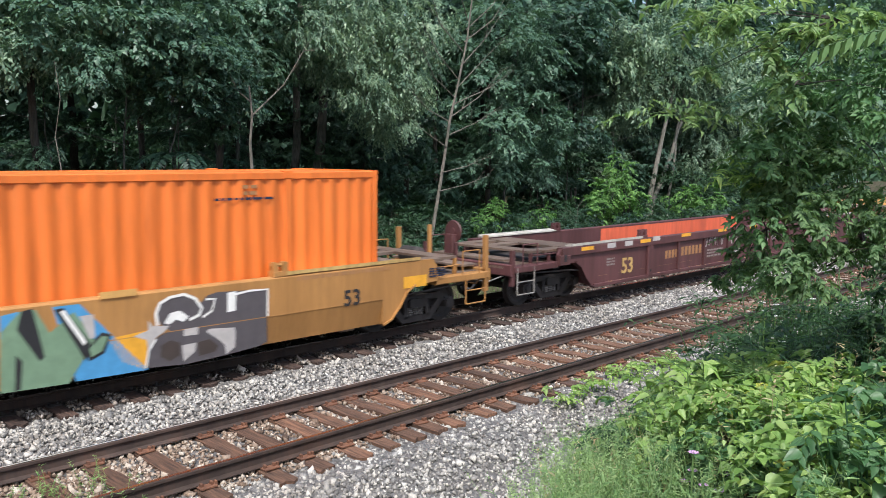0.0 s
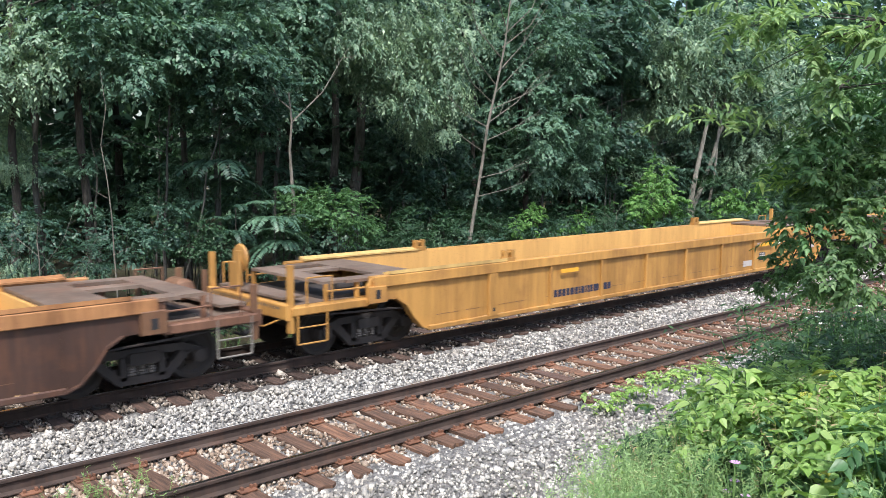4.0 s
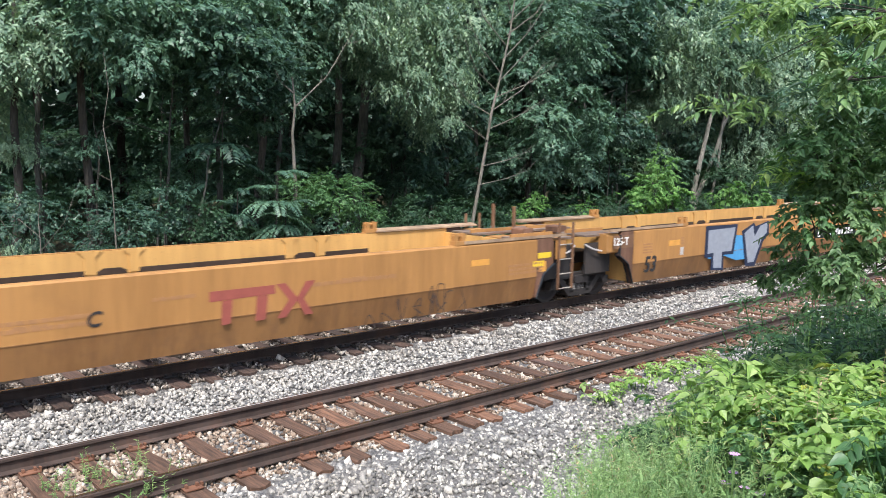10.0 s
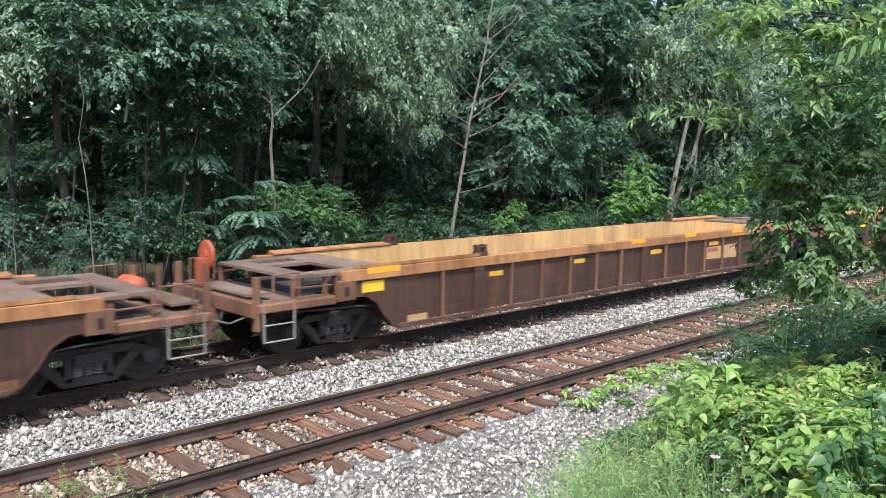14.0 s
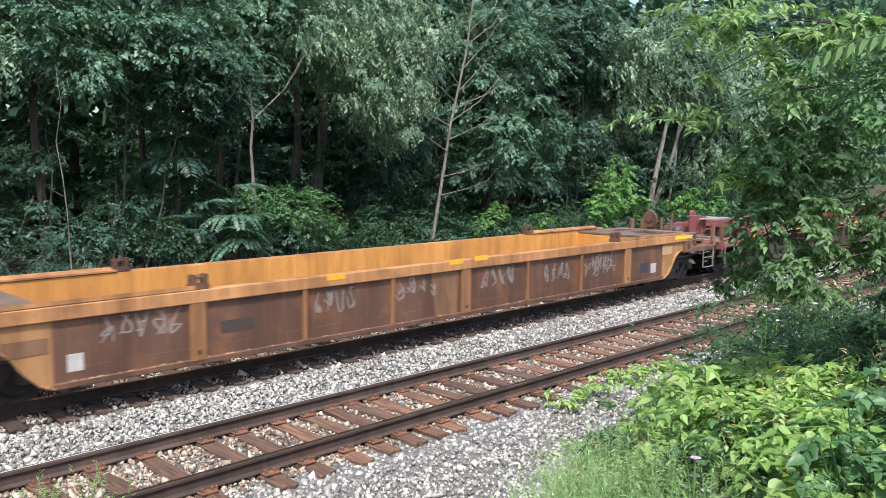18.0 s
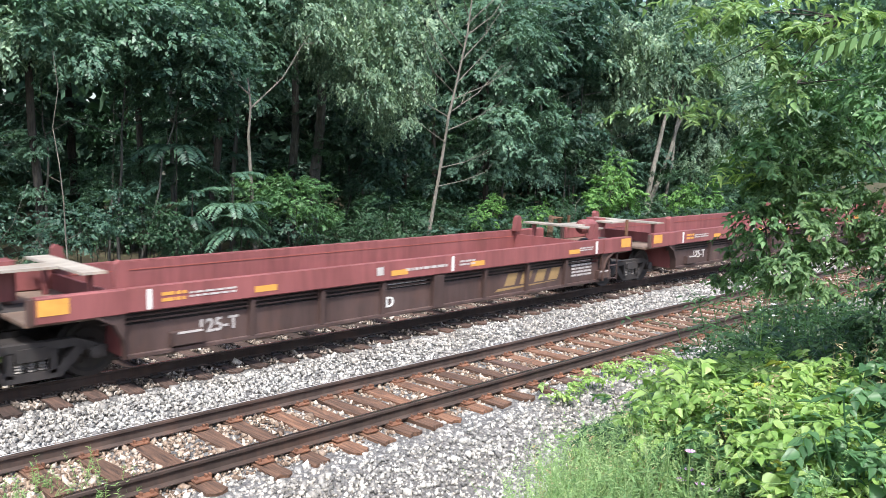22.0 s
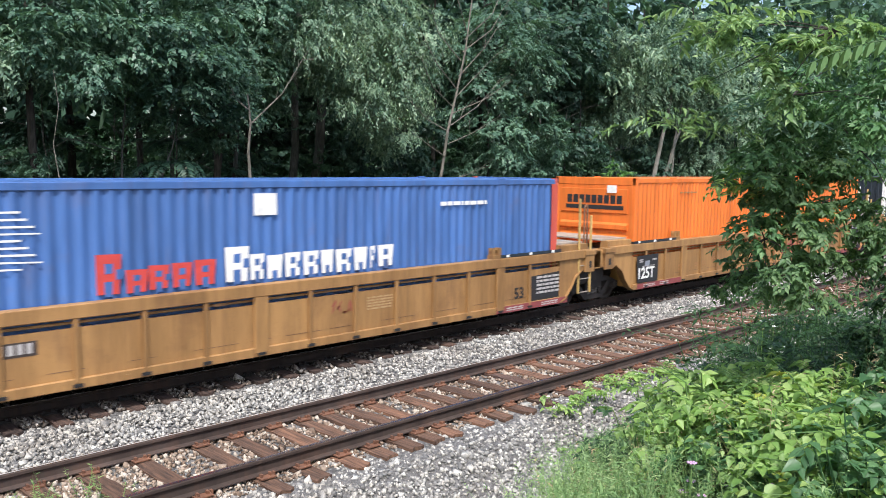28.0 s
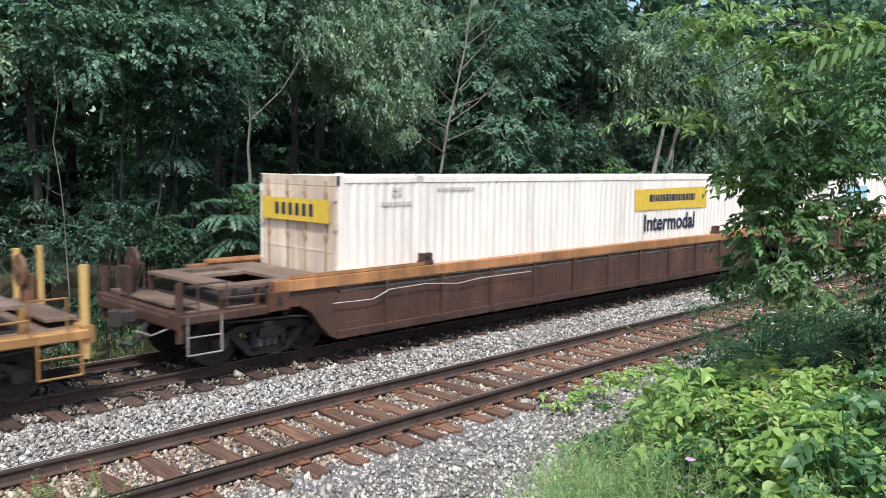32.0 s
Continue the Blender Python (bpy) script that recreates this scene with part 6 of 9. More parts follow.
for x, z in [(4.76, 1.39), (7.77, 1.41), (8.50, 1.43)]:
    block(c, x, z, 0.40, 0.10, "amber", "reflector", -1.520)
decal(c, "paint_patch", [(7.13, 1.22), (7.90, 1.20), (7.85, 0.33), (7.24, 0.35)], "rib", 1, y=-1.456)
scrawl(c, 1.26, 1.01, 1.30, 0.36, "chalk", 100, -1.457, 3, 0.030)
scrawl(c, 4.75, 0.97, 1.00, 0.36, "chalk", 101, -1.457, 3, 0.030)
scrawl(c, 6.71, 0.98, 1.10, 0.36, "chalk", 102, -1.457, 3, 0.030)
scrawl(c, 9.07, 0.98, 1.10, 0.36, "chalk", 103, -1.457, 3, 0.030)
scrawl(c, 11.13, 0.91, 1.00, 0.36, "chalk", 104, -1.457, 3, 0.030)
scrawl(c, 12.92, 0.96, 0.90, 0.36, "chalk", 105, -1.457, 3, 0.030)
block(c, 0.30, 0.61, 0.22, 0.25, "pale", "marking", -1.456, 1)
block(c, 2.84, 0.79, 0.60, 0.20, "brown2", "marking", -1.456, 1)
decal(c, "paint_patch", [(-0.65, 1.01), (-0.05, 1.01), (-0.06, 0.80), (-0.66, 0.79)], "rib", 1, y=-1.475)
for x, z in [(16.75, 1.36)]:
    block(c, x, z, 0.90, 0.09, "gold", "reflector", -1.520)
decal(c, "paint_patch", [(14.31, 0.86), (14.66, 0.87), (14.63, 0.42), (14.31, 0.43)], "rib", 1, y=-1.456)
block(c, 14.87, 0.66, 0.40, 0.25, "navy2", "marking", -1.456, 1)
block(c, 15.31, 0.62, 0.25, 0.25, "pale", "marking", -1.456, 1)
scrawl(c, 12.84, 0.95, 1.50, 0.50, "chalk", 108, -1.457, 3, 0.030)
block(c, 15.96, 1.04, 0.50, 0.22, "tan", "marking", -1.475, 1)
# five maroon units on shared trucks
for i, (u, mark) in enumerate(zip((259.4, 275.0, 290.1, 305.6, 320.4), "AEDCB")):
    L = 12.0 if i else 12.5
    c = well_car(u, L, "deep", "maroon articulated well car unit, empty, with orange reflectors", i == 0, i == 4, 1.95, "five maroon units")
    letters(c, mark, L * 0.43, 0.56, 0.28, "white", 0.0, -1.362)
    if i:
        letters(c, "125-T", 1.55, 0.62, 0.30, "pale", 0.0, -1.362)
        part("side_box", Build().box(0.72, 1.26, -1.47, -1.36, 0.40, 0.62, 0.012), "maroonlow", c, "brown equipment box on the side")
        block(c, 1.02, 0.60, 0.40, 0.035, "pale", "marking", -1.472)
    if i < 4:
        part("side_box", Build().box(L - 0.12, L + 0.40, -1.47, -1.36, 0.38, 0.58, 0.012), "maroonlow", c, "brown equipment box on the side")
        block(c, L + 0.12, 0.56, 0.40, 0.03, "pale", "marking", -1.472)
    bars(c, L - 1.1, L - 0.3, 0.50, 0.90, 5, "pale", i, -1.362)
    bars(c, L * 0.43 - 0.05, L * 0.43 + 0.95, 0.82, 0.94, 2, "pale", 9 + i, -1.362)
    for q, w in ((-1.0, 0.42), (2.35, 0.42), (L * 0.44, 0.42), (L * 0.62, 0.42), (L - 1.2, 0.42), (L + 0.95, 0.42)):
        block(c, q, 1.14 if 0 < q < L else 1.22, w, 0.10 if 0 < q < L else 0.22, "fade2", "reflector", -1.507 if 0 < q < L else -1.522)
    block(c, 0.36, 1.18, 0.07, 0.30, "white", "marking", -1.507)
    block(c, L - 0.3, 1.18, 0.07, 0.30, "white", "marking", -1.507)
    block(c, L * 0.53 + 0.35, 1.19, 0.07, 0.30, "white", "marking", -1.507)
    block(c, L * 0.40, 1.20, 0.16, 0.15, "pale", "marking", -1.507)
    bars(c, 0.55, 0.95, 1.10, 1.28, 2, "fade2", 20 + i, -1.507)
    bars(c, 1.0, 1.8, 1.13, 1.24, 2, "pale", 30 + i, -1.507)
    bars(c, L * 0.53 - 0.95, L * 0.53 + 0.2, 1.13, 1.22, 1, "pale", 40 + i, -1.507)
    bars(c, L * 0.53 + 0.55, L * 0.53 + 1.0, 1.12, 1.25, 2, "pale", 50 + i, -1.507)
    bars(c, L - 1.0, L - 0.45, 1.13, 1.23, 2, "pale", 60 + i, -1.507)
    figures(c, L * 0.70, L * 0.70 + 2.05, 0.53, 0.80, 4, "goldworn", -1.362, 1, 0.45)
    decal(c, "logo_stripe", [(L * 0.68, 0.43), (L * 0.68 + 1.10, 0.46), (L * 0.70 + 2.0, 0.50), (L * 0.68 + 0.10, 0.49)], "goldworn", 1, y=-1.362)
    if i in (0, 3):
        scrawl(c, L * 0.66, 1.20, 0.9, 0.2, "pale", 130 + i, -1.508, 2, 0.025)
# smooth brown car with an orange container
c = well_car(339.6, 16.3, "brownsmooth", "smooth brown well car with soiled number panels")
letters(c, "53", 0.75, 0.73, 0.54, "black", 0.2, -1.500)
for x, z in [(-0.27, 1.06)]:
    block(c, x, z, 0.90, 0.11, "gold", "reflector", -1.500)
for x, z in [(3.16, 1.11), (6.60, 1.08), (9.88, 1.05), (12.78, 1.07)]:
    block(c, x, z, 0.35, 0.10, "gold", "reflector", -1.500)
decal(c, "number_panel", [(3.33, 1.01), (6.49, 1.02), (6.51, 0.70), (3.41, 0.73)], "brown2", 1, y=-1.500)
bars(c, 3.63, 4.55, 0.78, 0.95, 1, "pale", 140, -1.500, 2)
bars(c, 4.93, 6.39, 0.81, 0.99, 1, "pale", 141, -1.500, 2)
decal(c, "number_panel", [(10.11, 1.05), (12.71, 1.07), (12.76, 0.64), (10.14, 0.68)], "brown2", 1, y=-1.500)
bars(c, 10.30, 12.46, 0.76, 1.09, 1, "pale", 142, -1.500, 2)
scrawl(c, 8.12, 0.98, 1.80, 0.70, "pale", 143, -1.504, 3, 0.060)
scrawl(c, 7.54, 0.58, 1.00, 0.60, "pale", 144, -1.504, 2, 0.050)
k = container(339.99, 356.1, "orangebox", "orange container with closed double doors and lock rods", doors="doors", pitch=0.20, deep=0.024)
decal(k, "logo_shape", [(2.86, 2.67), (3.01, 2.67), (2.91, 2.46), (2.75, 2.46)], "black", 1, y=-1.296)
decal(k, "logo_gap", [(2.84, 2.56), (2.90, 2.56), (2.90, 2.52), (2.85, 2.51)], "orangebox", 2, y=-1.296)
decal(k, "logo_shape", [(3.04, 2.67), (3.19, 2.67), (3.09, 2.46), (2.93, 2.46)], "black", 1, y=-1.296)
decal(k, "logo_gap", [(3.06, 2.63), (3.17, 2.63), (3.17, 2.59), (3.06, 2.59)], "orangebox", 2, y=-1.296)
decal(k, "logo_shape", [(3.22, 2.68), (3.38, 2.68), (3.27, 2.47), (3.12, 2.46)], "black", 1, y=-1.296)
decal(k, "logo_gap", [(3.21, 2.56), (3.32, 2.57), (3.32, 2.52), (3.21, 2.52)], "orangebox", 2, y=-1.296)
decal(k, "logo_shape", [(3.41, 2.68), (3.57, 2.68), (3.46, 2.47), (3.30, 2.47)], "black", 1, y=-1.296)
decal(k, "logo_gap", [(3.43, 2.64), (3.49, 2.64), (3.49, 2.60), (3.43, 2.59)], "orangebox", 2, y=-1.296)
decal(k, "logo_shape", [(3.60, 2.69), (3.76, 2.69), (3.65, 2.47), (3.49, 2.47)], "black", 1, y=-1.296)
decal(k, "logo_gap", [(3.58, 2.57), (3.70, 2.58), (3.70, 2.53), (3.58, 2.53)], "orangebox", 2, y=-1.296)
decal(k, "logo_shape", [(3.79, 2.69), (3.95, 2.69), (3.84, 2.48), (3.68, 2.48)], "black", 1, y=-1.296)
decal(k, "logo_gap", [(3.81, 2.65), (3.93, 2.65), (3.93, 2.61), (3.81, 2.60)], "orangebox", 2, y=-1.296)
decal(k, "logo_shape", [(3.98, 2.70), (4.15, 2.70), (4.04, 2.48), (3.87, 2.48)], "black", 1, y=-1.296)
decal(k, "logo_gap", [(3.97, 2.58), (4.03, 2.58), (4.03, 2.54), (3.97, 2.54)], "orangebox", 2, y=-1.296)
decal(k, "logo_shape", [(4.18, 2.70), (4.35, 2.71), (4.24, 2.49), (4.07, 2.48)], "black", 1, y=-1.296)
decal(k, "logo_gap", [(4.20, 2.66), (4.33, 2.66), (4.33, 2.61), (4.21, 2.61)], "orangebox", 2, y=-1.296)
decal(k, "logo_shape", [(4.38, 2.71), (4.56, 2.71), (4.44, 2.49), (4.27, 2.49)], "black", 1, y=-1.296)
decal(k, "logo_gap", [(4.37, 2.59), (4.49, 2.59), (4.49, 2.55), (4.37, 2.55)], "orangebox", 2, y=-1.296)
decal(k, "logo_shape", [(2.77, 2.43), (4.33, 2.48), (4.34, 2.38), (2.77, 2.35)], "black", 1, y=-1.296)
part("logo_shape", Build().box(-0.062, -0.056, -0.95, 0.95, 2.38, 2.62), "black", k, "black sign shape on the doors")
part("logo_shape", Build().box(-0.062, -0.056, -0.95, 0.95, 2.22, 2.33), "black", k)
for q in range(9):
    part("sign_slot", Build().box(-0.066, -0.061, -0.88 + q * 0.2, -0.80 + q * 0.2, 2.42, 2.58), "orangebox", k)
# three yellow piped units with containers
c = well_car(362.6, 15.5, "piped", "yellow ribbed well car unit with pipes along its side", True, False, 1.95, "three loaded units")
decal(c, "marking_stripe", [(0.48, 0.275), (2.49, 0.275), (2.49, 0.415), (0.48, 0.415)], "stripered", 2, y=-1.505)
bars(c, 0.62, 1.2, 0.30, 0.39, 2, "pale", 160, -1.505, 3)
bars(c, 13.6, 14.2, 0.30, 0.39, 2, "pale", 167, -1.505, 3)
bars(c, 14.8, 15.4, 0.30, 0.39, 2, "pale", 168, -1.505, 3)
block(c, 3.29, 0.925, 1.50, 0.20, "brown2", "number_patch", -1.456, 1)
figures(c, 2.60, 3.16, 0.85, 0.99, 4, "tan", -1.456, 2)
figures(c, 3.30, 4.00, 0.86, 1.00, 6, "pale", -1.456, 2)
block(c, -0.11, 0.77, 0.14, 0.24, "pale", "marking", -1.475, 1)
letters(c, "53", 14.07, 0.64, 0.34, "black", 0.0, -1.456)
decal(c, "unit_panel", [(14.48, 0.98), (15.73, 1.03), (15.76, 0.36), (14.51, 0.34)], "black", 1, y=-1.456)
bars(c, 14.68, 15.56, 0.55, 0.98, 5, "pale", 162, -1.456, 2)
decal(c, "marking_stripe", [(13.27, 0.275), (15.77, 0.275), (15.77, 0.415), (13.27, 0.415)], "stripered", 2, y=-1.505)
bars(c, 6.68, 6.88, 1.16, 1.39, 3, "fade", 163, -1.456, 1)
scrawl(c, 9.18, 0.90, 0.50, 0.20, "dullred", 164, -1.457, 2, 0.030)
bars(c, 9.76, 10.38, 0.76, 1.02, 5, "tan", 165, -1.456, 1)
k = container(362.80, 378.18, "bluebox", "blue corrugated container with red corner posts and white lettering shapes", frame_mat="redpost", pitch=0.22)
for x in (0.0, 15.16):
    part("post_panel", Build().box(x, x + 0.22, -1.302, -1.298, 0.47, 3.02), "redpost", k, "wide red corner panel")
for y in (-1.29, 1.12):
    part("post_panel", Build().box(-0.006, -0.001, y, y + 0.17, 0.47, 3.02), "redpost", k, "wide red corner panel")
end_mark = letters(k, "53", 0.0, 2.15, 0.52, "white", 0.0, -1.296)
end_mark.location, end_mark.rotation_euler = (-0.08, -0.15, 2.15), (0, 0, -math.pi / 2)
part("placard", Build().box(-0.085, -0.08, -0.38, 0.08, 1.35, 1.85), "white", k)
part("corner_casting", Build().box(1.86, 2.04, -1.305, -1.300, 3.03, 3.15), "white", k, "white painted casting")
letters(k, "53", 1.11, 2.37, 0.55, "white", 0.0, -1.296)
block(k, 1.08, 1.92, 0.60, 0.45, "white", "placard", -1.296, 1)
bars(k, 0.89, 1.27, 1.81, 2.04, 3, "navy", 170, -1.296, 2)
decal(k, "logo_shape", [(2.48, 2.39), (2.86, 2.76), (3.19, 2.39), (2.86, 2.02)], "white", 1, y=-1.296)
decal(k, "logo_shape", [(2.57, 2.39), (2.86, 2.67), (3.11, 2.39), (2.86, 2.10)], "red", 2, y=-1.296)
decal(k, "logo_shape", [(2.67, 2.39), (2.86, 2.59), (3.03, 2.39), (2.86, 2.19)], "white", 3, y=-1.296)
block(k, 2.85, 2.39, 0.16, 0.34, "navy", "logo_shape", -1.296, 4)
decal(k, "logo_stripe", [(2.99, 2.75), (3.74, 2.75), (3.74, 2.72), (2.99, 2.72)], "white", 1, y=-1.296)
decal(k, "logo_stripe", [(2.99, 2.66), (3.82, 2.65), (3.82, 2.62), (2.99, 2.63)], "white", 1, y=-1.296)
decal(k, "logo_stripe", [(2.99, 2.57), (3.91, 2.55), (3.91, 2.52), (2.99, 2.54)], "white", 1, y=-1.296)
decal(k, "logo_stripe", [(2.99, 2.48), (3.99, 2.45), (3.99, 2.43), (2.99, 2.45)], "white", 1, y=-1.296)
decal(k, "logo_stripe", [(2.99, 2.38), (3.74, 2.37), (3.74, 2.34), (2.99, 2.35)], "white", 1, y=-1.296)
decal(k, "logo_stripe", [(2.99, 2.29), (3.82, 2.27), (3.82, 2.24), (2.99, 2.26)], "white", 1, y=-1.296)
decal(k, "logo_stripe", [(2.99, 2.20), (3.91, 2.17), (3.91, 2.14), (2.99, 2.17)], "white", 1, y=-1.296)
decal(k, "logo_stripe", [(2.99, 2.11), (4.00, 2.06), (4.00, 2.04), (2.99, 2.08)], "white", 1, y=-1.296)
decal(k, "logo_stripe", [(2.99, 2.01), (3.74, 1.98), (3.74, 1.96), (2.99, 1.98)], "white", 1, y=-1.296)
block(k, 7.52, 2.75, 0.44, 0.36, "white", "placard", -1.296, 1)
bars(k, 11.58, 12.95, 2.59, 2.73, 1, "white", 171, -1.296, 1)
decal(k, "lettering_shape", [(4.71, 2.10), (5.09, 2.09), (5.04, 1.51), (4.72, 1.52)], "red", 1, y=-1.296)
decal(k, "lettering_gap", [(4.84, 1.96), (4.96, 1.96), (4.95, 1.82), (4.84, 1.81)], "bluebox", 2, y=-1.296)
decal(k, "lettering_gap", [(4.83, 1.70), (4.95, 1.70), (4.94, 1.48), (4.83, 1.48)], "bluebox", 2, y=-1.296)
decal(k, "lettering_gap", [(5.00, 1.87), (5.10, 1.87), (5.10, 1.73), (5.00, 1.72)], "bluebox", 2, y=-1.296)
decal(k, "lettering_shape", [(5.14, 1.85), (5.49, 1.84), (5.44, 1.51), (5.16, 1.50)], "red", 1, y=-1.296)
decal(k, "lettering_gap", [(5.26, 1.77), (5.37, 1.76), (5.36, 1.68), (5.26, 1.68)], "bluebox", 2, y=-1.296)
decal(k, "lettering_gap", [(5.26, 1.61), (5.36, 1.61), (5.36, 1.47), (5.25, 1.47)], "bluebox", 2, y=-1.296)
decal(k, "lettering_shape", [(5.49, 1.89), (5.82, 1.88), (5.78, 1.53), (5.50, 1.52)], "red", 1, y=-1.296)
decal(k, "lettering_gap", [(5.60, 1.80), (5.71, 1.80), (5.70, 1.71), (5.60, 1.71)], "bluebox", 2, y=-1.296)
decal(k, "lettering_gap", [(5.60, 1.64), (5.70, 1.63), (5.70, 1.48), (5.60, 1.48)], "bluebox", 2, y=-1.296)
decal(k, "lettering_gap", [(5.75, 1.74), (5.84, 1.74), (5.84, 1.65), (5.74, 1.65)], "bluebox", 2, y=-1.296)
decal(k, "lettering_shape", [(5.86, 1.90), (6.20, 1.89), (6.15, 1.53), (5.88, 1.52)], "red", 1, y=-1.296)
decal(k, "lettering_gap", [(5.98, 1.81), (6.08, 1.81), (6.08, 1.71), (5.98, 1.71)], "bluebox", 2, y=-1.296)
decal(k, "lettering_gap", [(5.97, 1.64), (6.08, 1.64), (6.07, 1.48), (5.97, 1.48)], "bluebox", 2, y=-1.296)
decal(k, "lettering_shape", [(6.23, 1.92), (6.60, 1.91), (6.56, 1.52), (6.25, 1.52)], "red", 1, y=-1.296)
decal(k, "lettering_gap", [(6.36, 1.82), (6.47, 1.82), (6.47, 1.72), (6.36, 1.72)], "bluebox", 2, y=-1.296)
decal(k, "lettering_gap", [(6.36, 1.64), (6.47, 1.64), (6.47, 1.48), (6.36, 1.48)], "bluebox", 2, y=-1.296)
decal(k, "lettering_shape", [(6.76, 2.08), (7.20, 2.08), (7.16, 1.51), (6.78, 1.52)], "white", 1, y=-1.296)
decal(k, "lettering_gap", [(6.92, 1.96), (7.04, 1.97), (7.04, 1.82), (6.91, 1.82)], "bluebox", 2, y=-1.296)
decal(k, "lettering_gap", [(6.91, 1.71), (7.04, 1.71), (7.04, 1.48), (6.91, 1.48)], "bluebox", 2, y=-1.296)
decal(k, "lettering_gap", [(7.10, 1.88), (7.21, 1.88), (7.21, 1.73), (7.09, 1.73)], "bluebox", 2, y=-1.296)
decal(k, "lettering_shape", [(7.21, 1.94), (7.49, 1.94), (7.46, 1.52), (7.23, 1.52)], "white", 1, y=-1.296)
decal(k, "lettering_gap", [(7.31, 1.86), (7.40, 1.86), (7.39, 1.75), (7.31, 1.75)], "bluebox", 2, y=-1.296)
decal(k, "lettering_gap", [(7.31, 1.66), (7.39, 1.66), (7.39, 1.48), (7.31, 1.48)], "bluebox", 2, y=-1.296)
decal(k, "lettering_gap", [(7.43, 1.79), (7.51, 1.79), (7.51, 1.68), (7.43, 1.68)], "bluebox", 2, y=-1.296)
decal(k, "lettering_shape", [(7.54, 1.90), (7.85, 1.90), (7.81, 1.51), (7.55, 1.51)], "white", 1, y=-1.296)
decal(k, "lettering_gap", [(7.64, 1.64), (7.74, 1.64), (7.74, 1.47), (7.64, 1.47)], "bluebox", 2, y=-1.296)
decal(k, "lettering_shape", [(7.89, 1.92), (8.21, 1.92), (8.18, 1.52), (7.91, 1.51)], "white", 1, y=-1.296)
decal(k, "lettering_gap", [(8.01, 1.84), (8.10, 1.84), (8.10, 1.73), (8.00, 1.73)], "bluebox", 2, y=-1.296)
decal(k, "lettering_gap", [(8.00, 1.65), (8.10, 1.65), (8.10, 1.48), (8.00, 1.48)], "bluebox", 2, y=-1.296)
decal(k, "lettering_gap", [(8.14, 1.77), (8.24, 1.77), (8.23, 1.67), (8.14, 1.66)], "bluebox", 2, y=-1.296)
decal(k, "lettering_shape", [(8.26, 1.92), (8.59, 1.92), (8.56, 1.52), (8.28, 1.51)], "white", 1, y=-1.296)
decal(k, "lettering_gap", [(8.38, 1.84), (8.48, 1.84), (8.48, 1.73), (8.38, 1.73)], "bluebox", 2, y=-1.296)
decal(k, "lettering_gap", [(8.38, 1.65), (8.48, 1.65), (8.48, 1.47), (8.38, 1.47)], "bluebox", 2, y=-1.296)
decal(k, "lettering_gap", [(8.52, 1.77), (8.62, 1.78), (8.62, 1.67), (8.52, 1.67)], "bluebox", 2, y=-1.296)
decal(k, "lettering_shape", [(8.64, 1.92), (8.91, 1.92), (8.88, 1.52), (8.66, 1.51)], "white", 1, y=-1.296)
decal(k, "lettering_gap", [(8.74, 1.65), (8.82, 1.65), (8.82, 1.47), (8.74, 1.47)], "bluebox", 2, y=-1.296)
decal(k, "lettering_shape", [(8.96, 1.91), (9.32, 1.91), (9.28, 1.51), (8.99, 1.50)], "white", 1, y=-1.296)
decal(k, "lettering_gap", [(9.09, 1.83), (9.20, 1.83), (9.20, 1.72), (9.09, 1.72)], "bluebox", 2, y=-1.296)
decal(k, "lettering_gap", [(9.09, 1.64), (9.20, 1.64), (9.20, 1.46), (9.09, 1.46)], "bluebox", 2, y=-1.296)
decal(k, "lettering_gap", [(9.24, 1.76), (9.35, 1.76), (9.35, 1.65), (9.24, 1.65)], "bluebox", 2, y=-1.296)
decal(k, "lettering_shape", [(9.37, 1.92), (9.69, 1.92), (9.65, 1.51), (9.40, 1.50)], "white", 1, y=-1.296)
decal(k, "lettering_gap", [(9.49, 1.64), (9.58, 1.64), (9.58, 1.46), (9.49, 1.46)], "bluebox", 2, y=-1.296)
decal(k, "lettering_shape", [(9.75, 1.92), (9.88, 1.93), (9.84, 1.55), (9.77, 1.52)], "white", 1, y=-1.296)
decal(k, "lettering_gap", [(9.79, 1.85), (9.83, 1.85), (9.84, 1.75), (9.79, 1.74)], "bluebox", 2, y=-1.296)
decal(k, "lettering_gap", [(9.79, 1.66), (9.84, 1.67), (9.84, 1.49), (9.80, 1.49)], "bluebox", 2, y=-1.296)
decal(k, "lettering_gap", [(9.85, 1.79), (9.91, 1.79), (9.91, 1.69), (9.85, 1.68)], "bluebox", 2, y=-1.296)
decal(k, "lettering_shape", [(9.94, 1.93), (10.33, 1.93), (10.29, 1.53), (9.97, 1.53)], "white", 1, y=-1.296)
decal(k, "lettering_gap", [(10.08, 1.85), (10.19, 1.85), (10.19, 1.74), (10.08, 1.74)], "bluebox", 2, y=-1.296)
decal(k, "lettering_gap", [(10.08, 1.66), (10.19, 1.66), (10.20, 1.49), (10.08, 1.49)], "bluebox", 2, y=-1.296)
part("lettering", text_mesh("53", 0.55, "white"), "", k, "", (-0.022, 0.25, 2.05)).rotation_euler = (0, 0, radians(-90))
part("placard", Build().box(-0.03, -0.026, -0.05, 0.55, 1.1, 1.6), "white", k)
c = well_car(381.2, 16.4, "piped", "yellow ribbed well car unit with a black marking panel", False, False, 1.5, "three loaded units")
decal(c, "unit_panel", [(0.11, 1.14), (1.16, 1.16), (1.15, 0.43), (0.16, 0.44)], "black", 1, y=-1.518)
letters(c, "125T", 0.55, 0.67, 0.40, "white", 0.0, -1.522)
